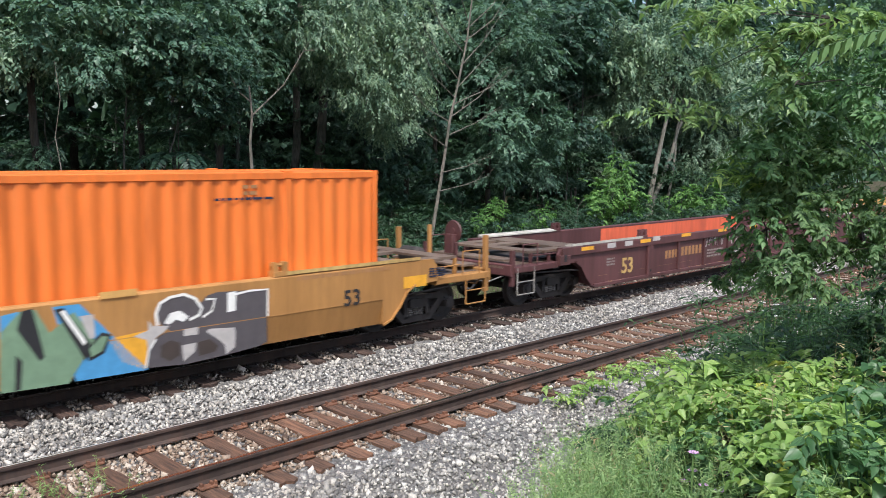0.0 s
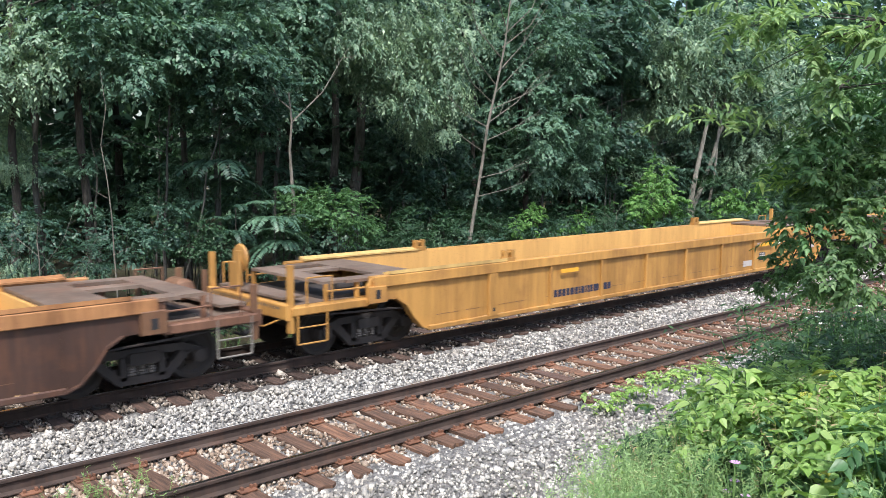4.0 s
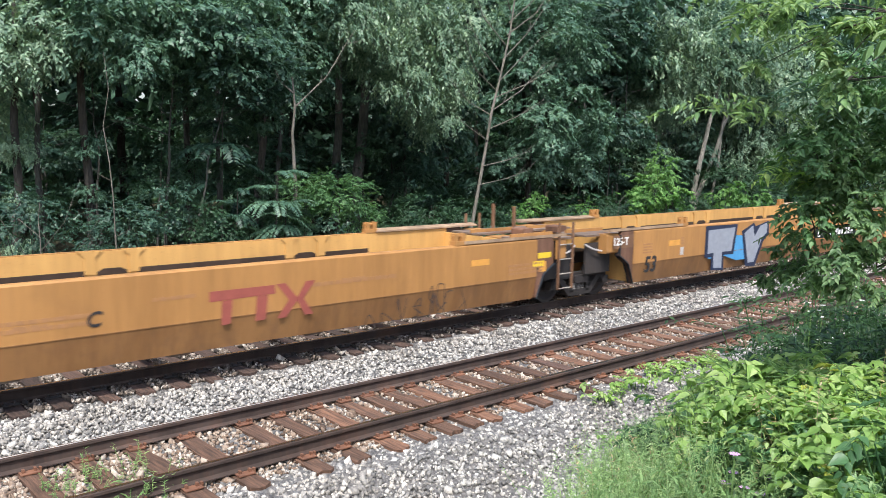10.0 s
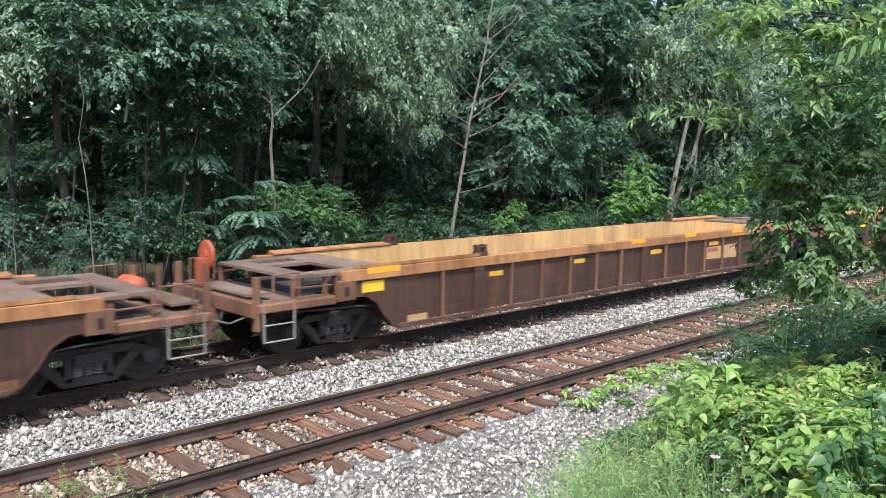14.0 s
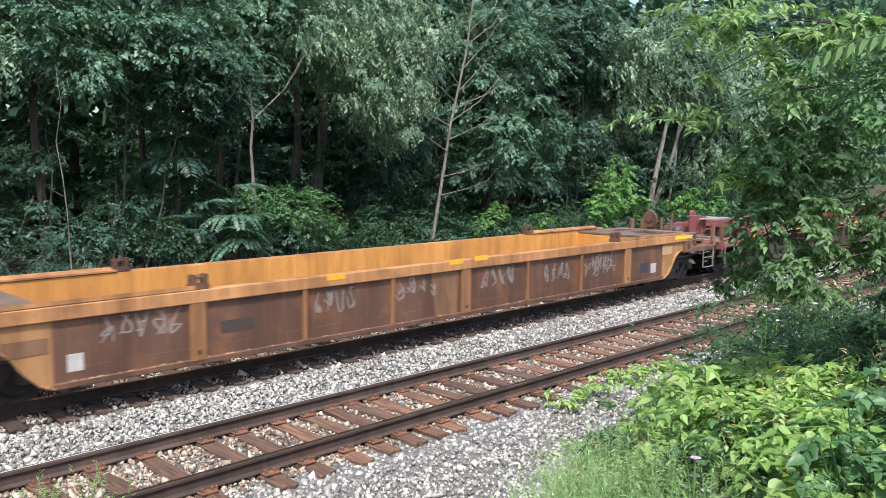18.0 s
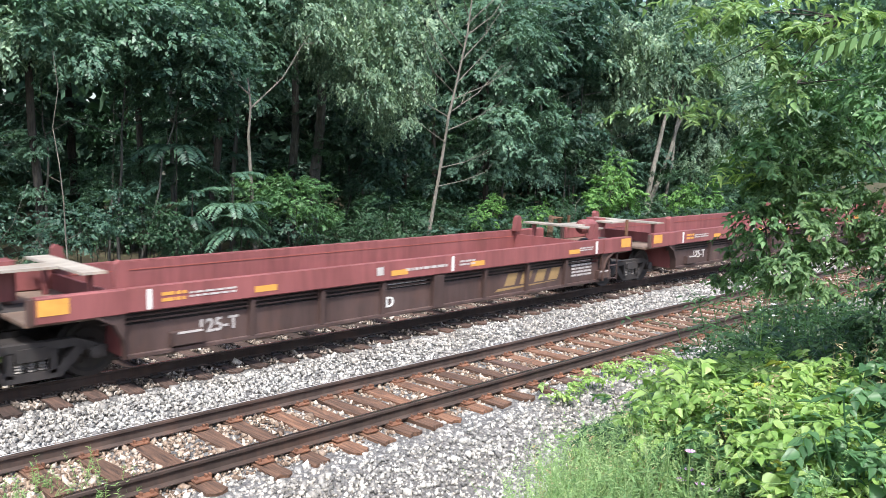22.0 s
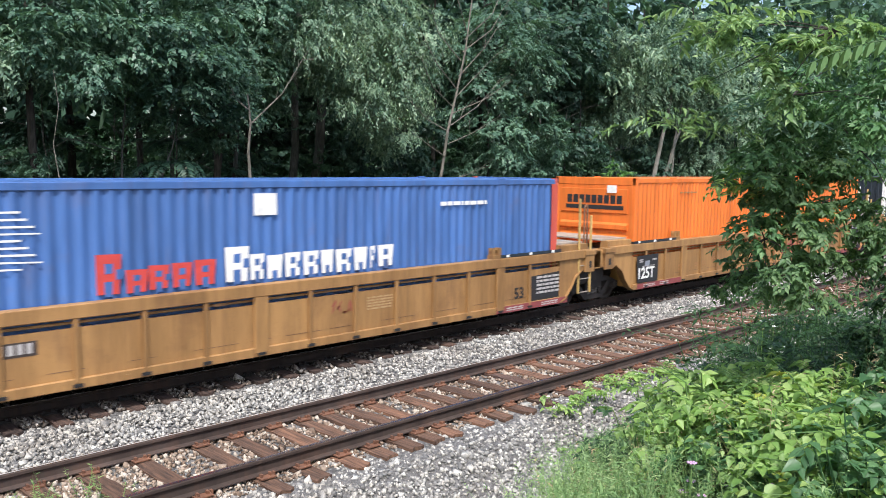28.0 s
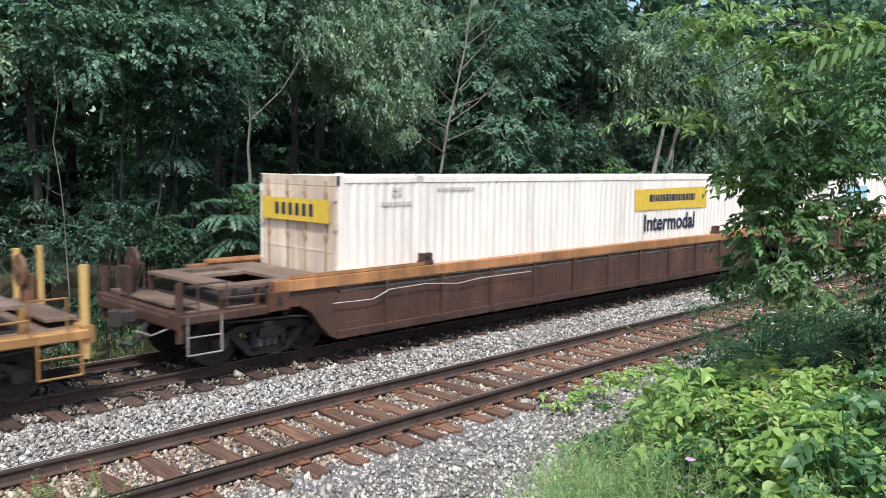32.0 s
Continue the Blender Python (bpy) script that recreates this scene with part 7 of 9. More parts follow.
bars(c, 0.40, 0.91, 0.89, 1.10, 3, "pale", 180, -1.476, 2)
decal(c, "marking_stripe", [(0.18, 0.275), (2.43, 0.275), (2.43, 0.415), (0.18, 0.415)], "stripered", 2, y=-1.505)
bars(c, 0.48, 1.05, 0.30, 0.39, 2, "pale", 181, -1.505, 3)
bars(c, 1.30, 1.75, 0.30, 0.39, 2, "pale", 183, -1.505, 3)
block(c, 0.62, 0.93, 0.22, 0.14, "silver", "marking", -1.518, 2)
bars(c, 0.24, 0.42, 0.96, 1.06, 2, "pale", 188, -1.518, 2)
bars(c, 0.88, 1.08, 0.98, 1.06, 1, "pale", 189, -1.518, 2)
bars(c, 0.38, 0.98, 0.82, 0.88, 2, "pale", 193, -1.518, 2)
decal(c, "logo_shape", [(9.03, 0.96), (9.86, 0.94), (9.79, 0.61), (9.16, 0.62)], "dullred", 1, y=-1.457)
decal(c, "logo_shape", [(9.81, 1.05), (10.22, 1.07), (10.15, 0.63), (9.96, 0.59)], "dullred", 1, y=-1.457)
decal(c, "logo_shape", [(10.29, 0.99), (10.80, 1.00), (10.73, 0.61), (10.44, 0.59)], "dullred", 1, y=-1.457)
letters(c, "53", 15.00, 0.77, 0.42, "black", 0.0, -1.456)
decal(c, "unit_panel", [(15.37, 1.41), (16.46, 1.41), (16.44, 0.38), (15.37, 0.38)], "black", 1, y=-1.518)
bars(c, 15.63, 16.35, 0.49, 0.93, 6, "chalk", 182, -1.518, 2)
bars(c, 15.48, 15.69, 1.18, 1.30, 2, "pale", 320, -1.518, 2)
bars(c, 16.11, 16.33, 1.20, 1.32, 2, "pale", 321, -1.518, 2)
block(c, 15.90, 1.16, 0.16, 0.14, "silver", "marking", -1.522, 2)
bars(c, 11.76, 12.22, 0.80, 1.11, 6, "tan", 183, -1.456, 1)
bars(c, 14.47, 14.63, 0.86, 1.05, 2, "navy", 184, -1.456, 1)
decal(c, "marking_stripe", [(14.07, 0.275), (16.59, 0.275), (16.59, 0.415), (14.07, 0.415)], "stripered", 2, y=-1.505)
bars(c, 2.34, 2.80, 0.58, 0.78, 2, "fade", 185, -1.456, 1)
bars(c, 3.28, 3.92, 0.61, 0.76, 2, "fade", 186, -1.456, 1)
bars(c, 4.25, 4.81, 0.75, 0.85, 2, "fade", 187, -1.456, 1)
k = container(381.5, 397.7, "orangebox2", "amber-orange corrugated container with black marks", left_end="shutter", pitch=0.20, deep=0.024)
decal(k, "logo_shape", [(12.25, 2.31), (12.41, 2.31), (12.31, 2.08), (12.16, 2.08)], "black", 1, y=-1.296)
decal(k, "logo_gap", [(12.25, 2.18), (12.30, 2.19), (12.30, 2.14), (12.25, 2.14)], "orangebox2", 2, y=-1.296)
decal(k, "logo_shape", [(12.43, 2.31), (12.59, 2.31), (12.49, 2.08), (12.34, 2.08)], "black", 1, y=-1.296)
decal(k, "logo_gap", [(12.46, 2.26), (12.57, 2.26), (12.56, 2.21), (12.45, 2.21)], "orangebox2", 2, y=-1.296)
decal(k, "logo_shape", [(12.61, 2.31), (12.77, 2.32), (12.67, 2.08), (12.52, 2.08)], "black", 1, y=-1.296)
decal(k, "logo_gap", [(12.61, 2.19), (12.72, 2.19), (12.72, 2.14), (12.61, 2.14)], "orangebox2", 2, y=-1.296)
decal(k, "logo_shape", [(12.79, 2.32), (12.96, 2.32), (12.86, 2.08), (12.70, 2.08)], "black", 1, y=-1.296)
decal(k, "logo_gap", [(12.82, 2.27), (12.88, 2.27), (12.88, 2.22), (12.82, 2.22)], "orangebox2", 2, y=-1.296)
decal(k, "logo_shape", [(12.98, 2.32), (13.15, 2.32), (13.05, 2.08), (12.89, 2.08)], "black", 1, y=-1.296)
decal(k, "logo_gap", [(12.98, 2.19), (13.10, 2.19), (13.09, 2.14), (12.98, 2.14)], "orangebox2", 2, y=-1.296)
decal(k, "logo_shape", [(13.18, 2.32), (13.34, 2.33), (13.24, 2.08), (13.08, 2.08)], "black", 1, y=-1.296)
decal(k, "logo_gap", [(13.20, 2.27), (13.32, 2.27), (13.32, 2.22), (13.20, 2.22)], "orangebox2", 2, y=-1.296)
decal(k, "logo_shape", [(13.37, 2.33), (13.54, 2.33), (13.44, 2.08), (13.27, 2.08)], "black", 1, y=-1.296)
decal(k, "logo_gap", [(13.37, 2.20), (13.43, 2.20), (13.43, 2.15), (13.37, 2.15)], "orangebox2", 2, y=-1.296)
decal(k, "logo_shape", [(13.57, 2.33), (13.75, 2.34), (13.65, 2.08), (13.47, 2.08)], "black", 1, y=-1.296)
decal(k, "logo_gap", [(13.60, 2.28), (13.73, 2.28), (13.73, 2.23), (13.60, 2.23)], "orangebox2", 2, y=-1.296)
decal(k, "logo_shape", [(13.78, 2.34), (13.96, 2.34), (13.85, 2.09), (13.67, 2.08)], "black", 1, y=-1.296)
decal(k, "logo_gap", [(13.77, 2.20), (13.90, 2.20), (13.90, 2.15), (13.77, 2.15)], "orangebox2", 2, y=-1.296)
decal(k, "logo_shape", [(12.16, 2.03), (13.93, 2.04), (13.90, 1.93), (12.13, 1.93)], "black", 1, y=-1.296)
bars(k, 13.03, 13.83, 1.95, 2.06, 1, "orangebox2", 190, -1.296, 2)
decal(k, "placard", [(7.62, 2.36), (7.84, 2.50), (8.03, 2.37), (8.00, 2.20), (7.85, 2.13), (7.66, 2.21)], "pale", 1, y=-1.296)
bars(k, 2.27, 3.23, 2.71, 2.78, 1, "fade", 191, -1.296, 1)
bars(k, 12.91, 13.93, 2.69, 2.75, 1, "fade", 192, -1.296, 1)
letters(k, "53", 14.86, 2.18, 0.30, "fade", 0.0, -1.296)
for q in range(9):
    part("logo_shape", Build().box(-0.026, -0.021, -0.90 + q * 0.2, -0.74 + q * 0.2, 2.46, 2.68), "black", k, "black sign shape on the end wall")
part("logo_shape", Build().box(-0.026, -0.021, -0.95, 0.90, 2.30, 2.41), "black", k, "black sign shape on the end wall")
part("placard", Build().box(-0.056, -0.051, -0.75, -0.45, 2.75, 2.95), "white", k)
c = well_car(400.65, 15.55, "piped", "yellow ribbed well car unit with dark panel and end steps", False, True, 0, "three loaded units")
decal(c, "unit_panel", [(-0.11, 1.14), (1.13, 1.18), (1.12, 0.37), (-0.02, 0.33)], "black", 1, y=-1.518)
letters(c, "125T", 0.47, 0.65, 0.40, "white", 0.0, -1.522)
decal(c, "marking_stripe", [(0.16, 0.275), (2.29, 0.275), (2.29, 0.415), (0.16, 0.415)], "stripered", 2, y=-1.505)
letters(c, "53", 14.05, 0.76, 0.40, "black", 0.0, -1.456)
block(c, 11.64, 0.975, 1.50, 0.21, "brown2", "number_patch", -1.456, 1)
figures(c, 10.96, 11.50, 0.91, 1.05, 4, "tan", -1.456, 2)
figures(c, 11.66, 12.32, 0.90, 1.04, 6, "pale", -1.456, 2)
block(c, 14.84, 0.66, 0.25, 0.30, "navy", "marking", -1.456, 1)
decal(c, "marking_stripe", [(13.19, 0.275), (15.71, 0.275), (15.71, 0.415), (13.19, 0.415)], "stripered", 2, y=-1.505)
bars(c, 4.92, 5.35, 0.67, 0.94, 5, "tan", 201, -1.456, 1)
scrawl(c, 6.10, 0.82, 0.50, 0.20, "dullred", 202, -1.457, 2, 0.030)
bars(c, 8.97, 9.44, 0.55, 0.64, 1, "navy", 203, -1.456, 1)
k = container(400.95, 416.25, "blackbox", "charcoal corrugated container with white corner posts and white logo", frame_mat="white", pitch=0.22)
decal(k, "logo_shape", [(3.00, 2.28), (3.35, 2.28), (3.32, 1.99), (3.02, 1.99)], "white", 1, y=-1.296)
decal(k, "logo_gap", [(3.11, 2.30), (3.21, 2.30), (3.22, 2.08), (3.12, 2.08)], "blackbox", 2, y=-1.296)
decal(k, "logo_shape", [(3.39, 2.28), (3.50, 2.29), (3.47, 2.00), (3.40, 1.99)], "white", 1, y=-1.296)
decal(k, "logo_shape", [(3.54, 2.30), (4.06, 2.30), (4.03, 1.99), (3.56, 1.99)], "white", 1, y=-1.296)
decal(k, "logo_gap", [(3.70, 2.32), (3.86, 2.32), (3.87, 2.09), (3.72, 2.09)], "blackbox", 2, y=-1.296)
decal(k, "logo_shape", [(4.10, 2.30), (4.48, 2.30), (4.45, 2.00), (4.12, 2.00)], "white", 1, y=-1.296)
decal(k, "logo_gap", [(4.22, 2.32), (4.33, 2.32), (4.35, 2.09), (4.23, 2.10)], "blackbox", 2, y=-1.296)
decal(k, "logo_shape", [(4.50, 2.31), (4.81, 2.32), (4.78, 2.00), (4.52, 2.00)], "white", 1, y=-1.296)
decal(k, "logo_gap", [(4.60, 2.34), (4.69, 2.34), (4.70, 2.10), (4.61, 2.10)], "blackbox", 2, y=-1.296)
decal(k, "logo_shape", [(4.81, 2.25), (5.04, 2.52), (5.30, 2.26), (5.13, 1.90)], "white", 1, y=-1.296)
decal(k, "logo_shape", [(4.91, 2.25), (5.05, 2.41), (5.21, 2.25), (5.10, 2.04)], "blackbox", 2, y=-1.296)
bars(k, 2.71, 3.90, 2.65, 2.74, 1, "white", 210, -1.296, 1)
bars(k, 1.33, 1.61, 2.67, 2.79, 2, "white", 211, -1.296, 1)
bars(k, 13.59, 13.85, 2.67, 2.82, 2, "white", 212, -1.296, 1)
block(k, 1.95, 3.05, 0.16, 0.16, "white", "placard", -1.296, 1)
block(k, 13.33, 3.05, 0.20, 0.16, "white", "placard", -1.296, 1)
for q in range(4):
    part("logo_shape", Build().box(-0.068, -0.062, 0.30 + q * 0.17, 0.385 + q * 0.17, 2.03, 2.17), "white", k, "white logo shape on the end wall")
ring = Build()
for q in range(16):
    a0, a1 = q * math.tau / 16, (q + 1) * math.tau / 16
    ring.poly([(-0.068, 0.08 + r * math.cos(a), 2.1 + r * math.sin(a)) for a, r in ((a0, 0.17), (a1, 0.17), (a1, 0.11), (a0, 0.11))], [(0, 1, 2, 3)])
part("logo_ring", ring, "white", k, "white ring shape on the end wall")
part("post_panel", Build().box(0.0, 0.20, -1.302, -1.298, 0.47, 3.02), "white", k, "wide white corner panel")
part("post_panel", Build().box(14.98, 15.28, -1.302, -1.298, 0.47, 3.02), "white", k, "wide white corner panel")
part("paint_scuff", Build().box(0.04, 0.10, -1.305, -1.3015, 0.8, 1.7), "gold", k)
for q in range(7):
    for y in (-0.35, -0.72):
        part("stencil_marking", Build().box(-0.068, -0.062, y, y + 0.10, 1.4 + q * 0.2 - (0.3 if y < -0.5 else 0), 1.53 + q * 0.2 - (0.3 if y < -0.5 else 0)), "white", k)
c = well_car(423.5, 16.3, "brownpiped", "dark brown well car with a loose white cable along its side")
part("loose_cable", Build().pipe([(-0.13, -1.53, 0.93), (0.77, -1.53, 0.91), (1.18, -1.53, 1.05), (2.13, -1.53, 1.07), (3.00, -1.53, 0.99), (3.67, -1.53, 1.04), (5.34, -1.53, 1.04)], 0.009), "pale", c, "loose white cable")
k = container(423.7, 439.6, "whitebox", "white container with cream doors and yellow signs", doors="doors", end_mat="cream", pitch=0.22, deep=0.012)
decal(k, "sign_panel", [(9.62, 2.77), (13.43, 2.82), (13.49, 2.22), (9.66, 2.22)], "signyellow", 1, y=-1.296)
bars(k, 10.34, 12.78, 2.37, 2.70, 1, "navy", 220, -1.296, 2)
letters(k, "Intermodal", 11.46, 1.86, 0.62, "navy", 0.0, -1.296)
bars(k, 2.43, 3.50, 2.83, 2.94, 1, "pale", 221, -1.296, 1)
bars(k, 0.96, 1.75, 2.56, 2.69, 1, "pale", 222, -1.296, 1)
bars(k, 1.24, 1.46, 2.74, 2.95, 2, "pale", 223, -1.296, 1)
part("sign_panel", Build().box(-0.104, -0.098, -1.10, 1.06, 2.29, 2.71), "signyellow", k, "yellow sign across both doors")
for q in range(6):
    part("sign_mark", Build().box(-0.108, -0.103, -0.62 + q * 0.22, -0.50 + q * 0.22, 2.39, 2.62), "navy", k)
# next car, half hidden by leaves
c = well_car(446.3, 16.3, "brown", "brown well car behind the leaves of the near tree")
k = container(446.5, 462.4, "whitebox", "white container with pale blue marks, seen through leaves", pitch=0.22, deep=0.012)
block(k, 3.0, 2.3, 2.4, 0.8, "cyan", "sign_panel", -1.296)

# ---- plants ----
SHAPES = dict(
    diamond=([(0, 0, 0), (0.42, 0.5, 0.07), (1, 0, -0.10), (0.42, -0.5, 0.07)], [(0, 1, 2, 3)]),
    ovate=([(0, 0, 0), (0.15, 0.40, 0.07), (0.38, 0.48, 0.08), (0.74, 0.23, 0.0), (1.06, 0, -0.18), (0.74, -0.23, 0.0), (0.38, -0.48, 0.08), (0.15, -0.40, 0.07)], [(0, 1, 2, 3, 4), (0, 4, 5, 6, 7)]),
    lobed=([(0, 0, 0), (0.12, 0.50, 0.06), (0.36, 0.27, 0.02), (0.56, 0.52, 0.05), (0.74, 0.20, 0.0), (1, 0, -0.12), (0.74, -0.20, 0.0), (0.56, -0.52, 0.05), (0.36, -0.27, 0.02), (0.12, -0.50, 0.06)],
           [(0, 1, 2, 3, 4, 5), (0, 5, 6, 7, 8, 9)]),
    blade=([(0, 0.5, 0), (0.5, 0.38, 0.03), (1, 0, -0.1), (0.5, -0.38, 0.03), (0, -0.5, 0)], [(0, 1, 2, 3, 4)]),
)


def unit(a):
    return a / np.maximum(np.linalg.norm(a, axis=-1, keepdims=True), 1e-9)


def leaf_cloud(name, P, D, N, L, W, shape, mat):
    """Leaves at P along D, facing N, of length L and width W."""
    tv, tf = SHAPES[shape]
    tv, tf = np.array(tv), np.array(tf)
    D = unit(D)
    S = unit(np.cross(N, D))
    N = np.cross(D, S)
    v = P[:, None] + tv[None, :, 0:1] * (D * L[:, None])[:, None] + tv[None, :, 1:2] * (S * W[:, None])[:, None] + tv[None, :, 2:3] * (N * L[:, None])[:, None]
    f = tf[None] + (np.arange(len(P)) * len(tv))[:, None, None]
    return fast_mesh(name, v.reshape(-1, 3), f.reshape(-1, tf.shape[1]), M[mat])


def twigs(rng, base, aim, length, droop, per, leaf, wide=0.45, spread=0.85, face_up=0.8, vary=0.22):
    """Leaves set in turn along drooping twigs; returns the arguments of leaf_cloud."""
    n = len(base)
    s = (np.arange(per) + rng.uniform(0.1, 0.9, (n, per))) / per
    aim = unit(aim)
    P = base[:, None] + aim[:, None] * (s * length[:, None])[..., None]
    P[..., 2] -= droop[:, None] * s ** 2
    tang = aim[:, None] * length[:, None, None] - np.array([0, 0, 1.0]) * (2 * droop[:, None] * s)[..., None]
    tang = unit(tang)
    side = unit(np.cross(tang, np.array([0, 0, 1.0]) + rng.normal(0, 0.25, tang.shape)))
    sign = np.where(np.arange(per) % 2, 1.0, -1.0)[None, :, None]
    D = tang * 0.7 + side * sign * spread + rng.normal(0, 0.30, tang.shape)
    D[..., 2] -= 0.22
    N = np.array([-0.10, -0.28, 1.0]) * face_up + rng.normal(0, 0.24, tang.shape) + 0.25 * aim[:, None]
    L = leaf * np.exp(rng.normal(0, vary, (n, per)))
    q = lambda a: a.reshape(-1, *a.shape[2:])
    return q(P), q(D), q(N), q(L), q(L) * wide


def crown_mesh(name, seed, size, count, per, leaf, mat, shape="diamond", droop=0.25, wide=0.46, shell=0.55, flat=0.0, boughs=16, plate=0.11):
    """A crown about its own centre: boughs carry flat sprays, sprays carry twigs, so that gaps stay between the layers."""
    rng = np.random.default_rng(seed)
    size = np.array(size)
    d = unit(rng.normal(size=(boughs, 3)))
    r = rng.uniform(0.35, 1.0, (boughs, 1)) ** 0.6
    bc = d * r * size
    pick = rng.integers(0, boughs, count)
    wide_of = rng.uniform(0.14, 0.27, boughs)
    off = rng.normal(0, 1, (count, 3)) * size * np.stack([wide_of[pick], wide_of[pick], np.full(count, plate)], 1)
    # a spray sinks towards its rim
    off[:, 2] -= 0.35 * np.hypot(off[:, 0], off[:, 1]) * (0.3 + flat)
    base = bc[pick] + off
    out = unit(base / size) * np.array([1, 1, 0.25]) + rng.normal(0, 0.50, (count, 3)) * np.array([1, 1, 0.6])
    out[:, 2] -= flat
    ln = rng.uniform(0.5, 1.05, count) * (0.10 + 0.30 * min(max(size), 2.0))
    P, D, N, L, W = twigs(rng, base, out, ln, droop * rng.uniform(0.4, 1.6, count), per, leaf, wide)
    # leaves of one spray face much the same way: up, and outward from the spray
    N = N * 0.6 + np.repeat(unit(off + 0.35 * unit(base) * size * 0.2) * 0.6, per, 0) + np.array([0, 0, 0.55])
    return leaf_cloud(name, P, D, N, L, W, shape, mat)


def trunk_build(rng, h, r, lean=(0, 0), limbs=6, limb_from=0.35, bend=0.25, twiglets=0, limb_len=2.6):
    b = Build()
    pts = [Vector((0, 0, -0.3))]
    n = 8
    for i in range(1, n + 1):
        t = i / n
        pts.append(Vector((lean[0] * t + rng.uniform(-1, 1) * bend * 0.3, lean[1] * t + rng.uniform(-1, 1) * bend * 0.3, h * t)))
    for i in range(n):
        b.rod(pts[i], pts[i + 1], r * (1 - 0.75 * i / n) * (1.25 if i == 0 else 1), 9, r * (1 - 0.75 * (i + 1) / n))
    for k in range(limbs):
        t = limb_from + (1 - limb_from) * (k + rng.random()) / limbs
        i = min(int(t * n), n - 1)
        p = pts[i].lerp(pts[i + 1], t * n - i)
        a = rng.uniform(0, math.tau)
        ln = limb_len * (1.2 - 0.7 * t) * rng.uniform(0.7, 1.3)
        q = p + Vector((math.cos(a), math.sin(a), rng.uniform(0.1, 0.7))) * ln * 0.55
        e = q + Vector((math.cos(a + rng.uniform(-0.5, 0.5)), math.sin(a + rng.uniform(-0.5, 0.5)), rng.uniform(-0.1, 0.6))) * ln * 0.5
        rr = r * (0.42 - 0.22 * t)
        b.rod(p, q, rr, 6, rr * 0.65)
        b.rod(q, e, rr * 0.65, 6, rr * 0.2)
        for j in range(twiglets):
            w = p.lerp(q, rng.random()) if j % 2 else q.lerp(e, rng.random())
            g = w + Vector((rng.uniform(-1, 1), rng.uniform(-1, 1), rng.uniform(-0.2, 0.7))) * ln * 0.28
            b.rod(w, g, rr * 0.25, 4, rr * 0.08)
    return b


CROWNS = {}
def crowns():
    for kind, mat, leaf, wide, droop, flat, plate in (("dark", "leafdark", 0.185, 0.60, 0.18, 0.12, 0.07), ("mid", "leafmid", 0.180, 0.58, 0.20, 0.18, 0.08), ("pale", "leafpale", 0.185, 0.42, 0.50, 0.42, 0.12)):
        s = 300 + len(CROWNS) * 50
        CROWNS[kind] = [crown_mesh("crown", s + i, (1.75, 1.75, 1.4), 260, 14, leaf, mat, droop=droop, wide=wide, flat=flat, boughs=20, plate=plate) for i in range(4)]
        CROWNS[kind + "_broad"] = [crown_mesh("crown", s + 20 + i, (1.75, 1.75, 1.4), 400, 15, leaf * 0.64, mat, droop=droop * 0.7, wide=wide, flat=flat, boughs=34, plate=plate * 0.8) for i in range(3)]
    CROWNS["far"] = [crown_mesh("crown", 350 + i, (2.6, 2.6, 2.4), 170, 13, 0.26, "leafdark", droop=0.3, wide=0.6, boughs=22) for i in range(2)]
    CROWNS["far_broad"] = CROWNS["far"]
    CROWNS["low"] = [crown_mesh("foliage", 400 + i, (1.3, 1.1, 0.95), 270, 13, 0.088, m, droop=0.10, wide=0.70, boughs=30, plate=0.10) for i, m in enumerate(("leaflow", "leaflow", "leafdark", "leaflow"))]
    CROWNS["rich"] = [crown_mesh("foliage", 450 + i, (1.25, 1.1, 0.95), 420, 13, 0.085, "leafrich", droop=0.10, wide=0.72, boughs=34, plate=0.12) for i in range(2)]
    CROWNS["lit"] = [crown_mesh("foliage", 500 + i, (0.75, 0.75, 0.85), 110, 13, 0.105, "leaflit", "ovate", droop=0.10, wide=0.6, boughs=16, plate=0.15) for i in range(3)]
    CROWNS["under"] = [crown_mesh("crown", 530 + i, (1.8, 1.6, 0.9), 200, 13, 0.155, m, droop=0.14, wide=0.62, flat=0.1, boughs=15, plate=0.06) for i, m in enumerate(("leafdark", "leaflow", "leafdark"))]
    CROWNS["under_broad"] = CROWNS["under"]


crowns()
FOREST = random.Random(21)


def forest_tree(x, y, h, kind, spread=1.0, r=0.16, lean=(0, 0), crowns_at=None, label="", barkmat="bark", limbs=6):
    """A trunk with limbs, and a crown made of several leaf masses."""
    rng = FOREST
    g = height(x, y)
    names = dict(dark="tall dark green woodland tree", mid="green woodland tree with broad leaves", pale="pale green tree with drooping narrow leaves", far="dark tree deep in the wood", under="young shade tree with layered leaves in the understorey")
    t = thing("tree", (x, y, g), label or names[kind], "tree", "trees of the wood")
    part("trunk", trunk_build(rng, h, r, lean, limbs, 0.6), barkmat, t)
    spots = list(crowns_at or [])
    for cx, cy, cz, sc in spots:
        o = part("crown", rng.choice(CROWNS[kind if sc < 0.85 or y > 27.2 else kind + "_broad"]), "", t, at=(cx, cy, cz))
        o.rotation_euler = (rng.uniform(-0.15, 0.15), rng.uniform(-0.15, 0.15), rng.uniform(0, 6.28))
        sc *= spread
        o.scale = (sc, sc, sc)
    return t


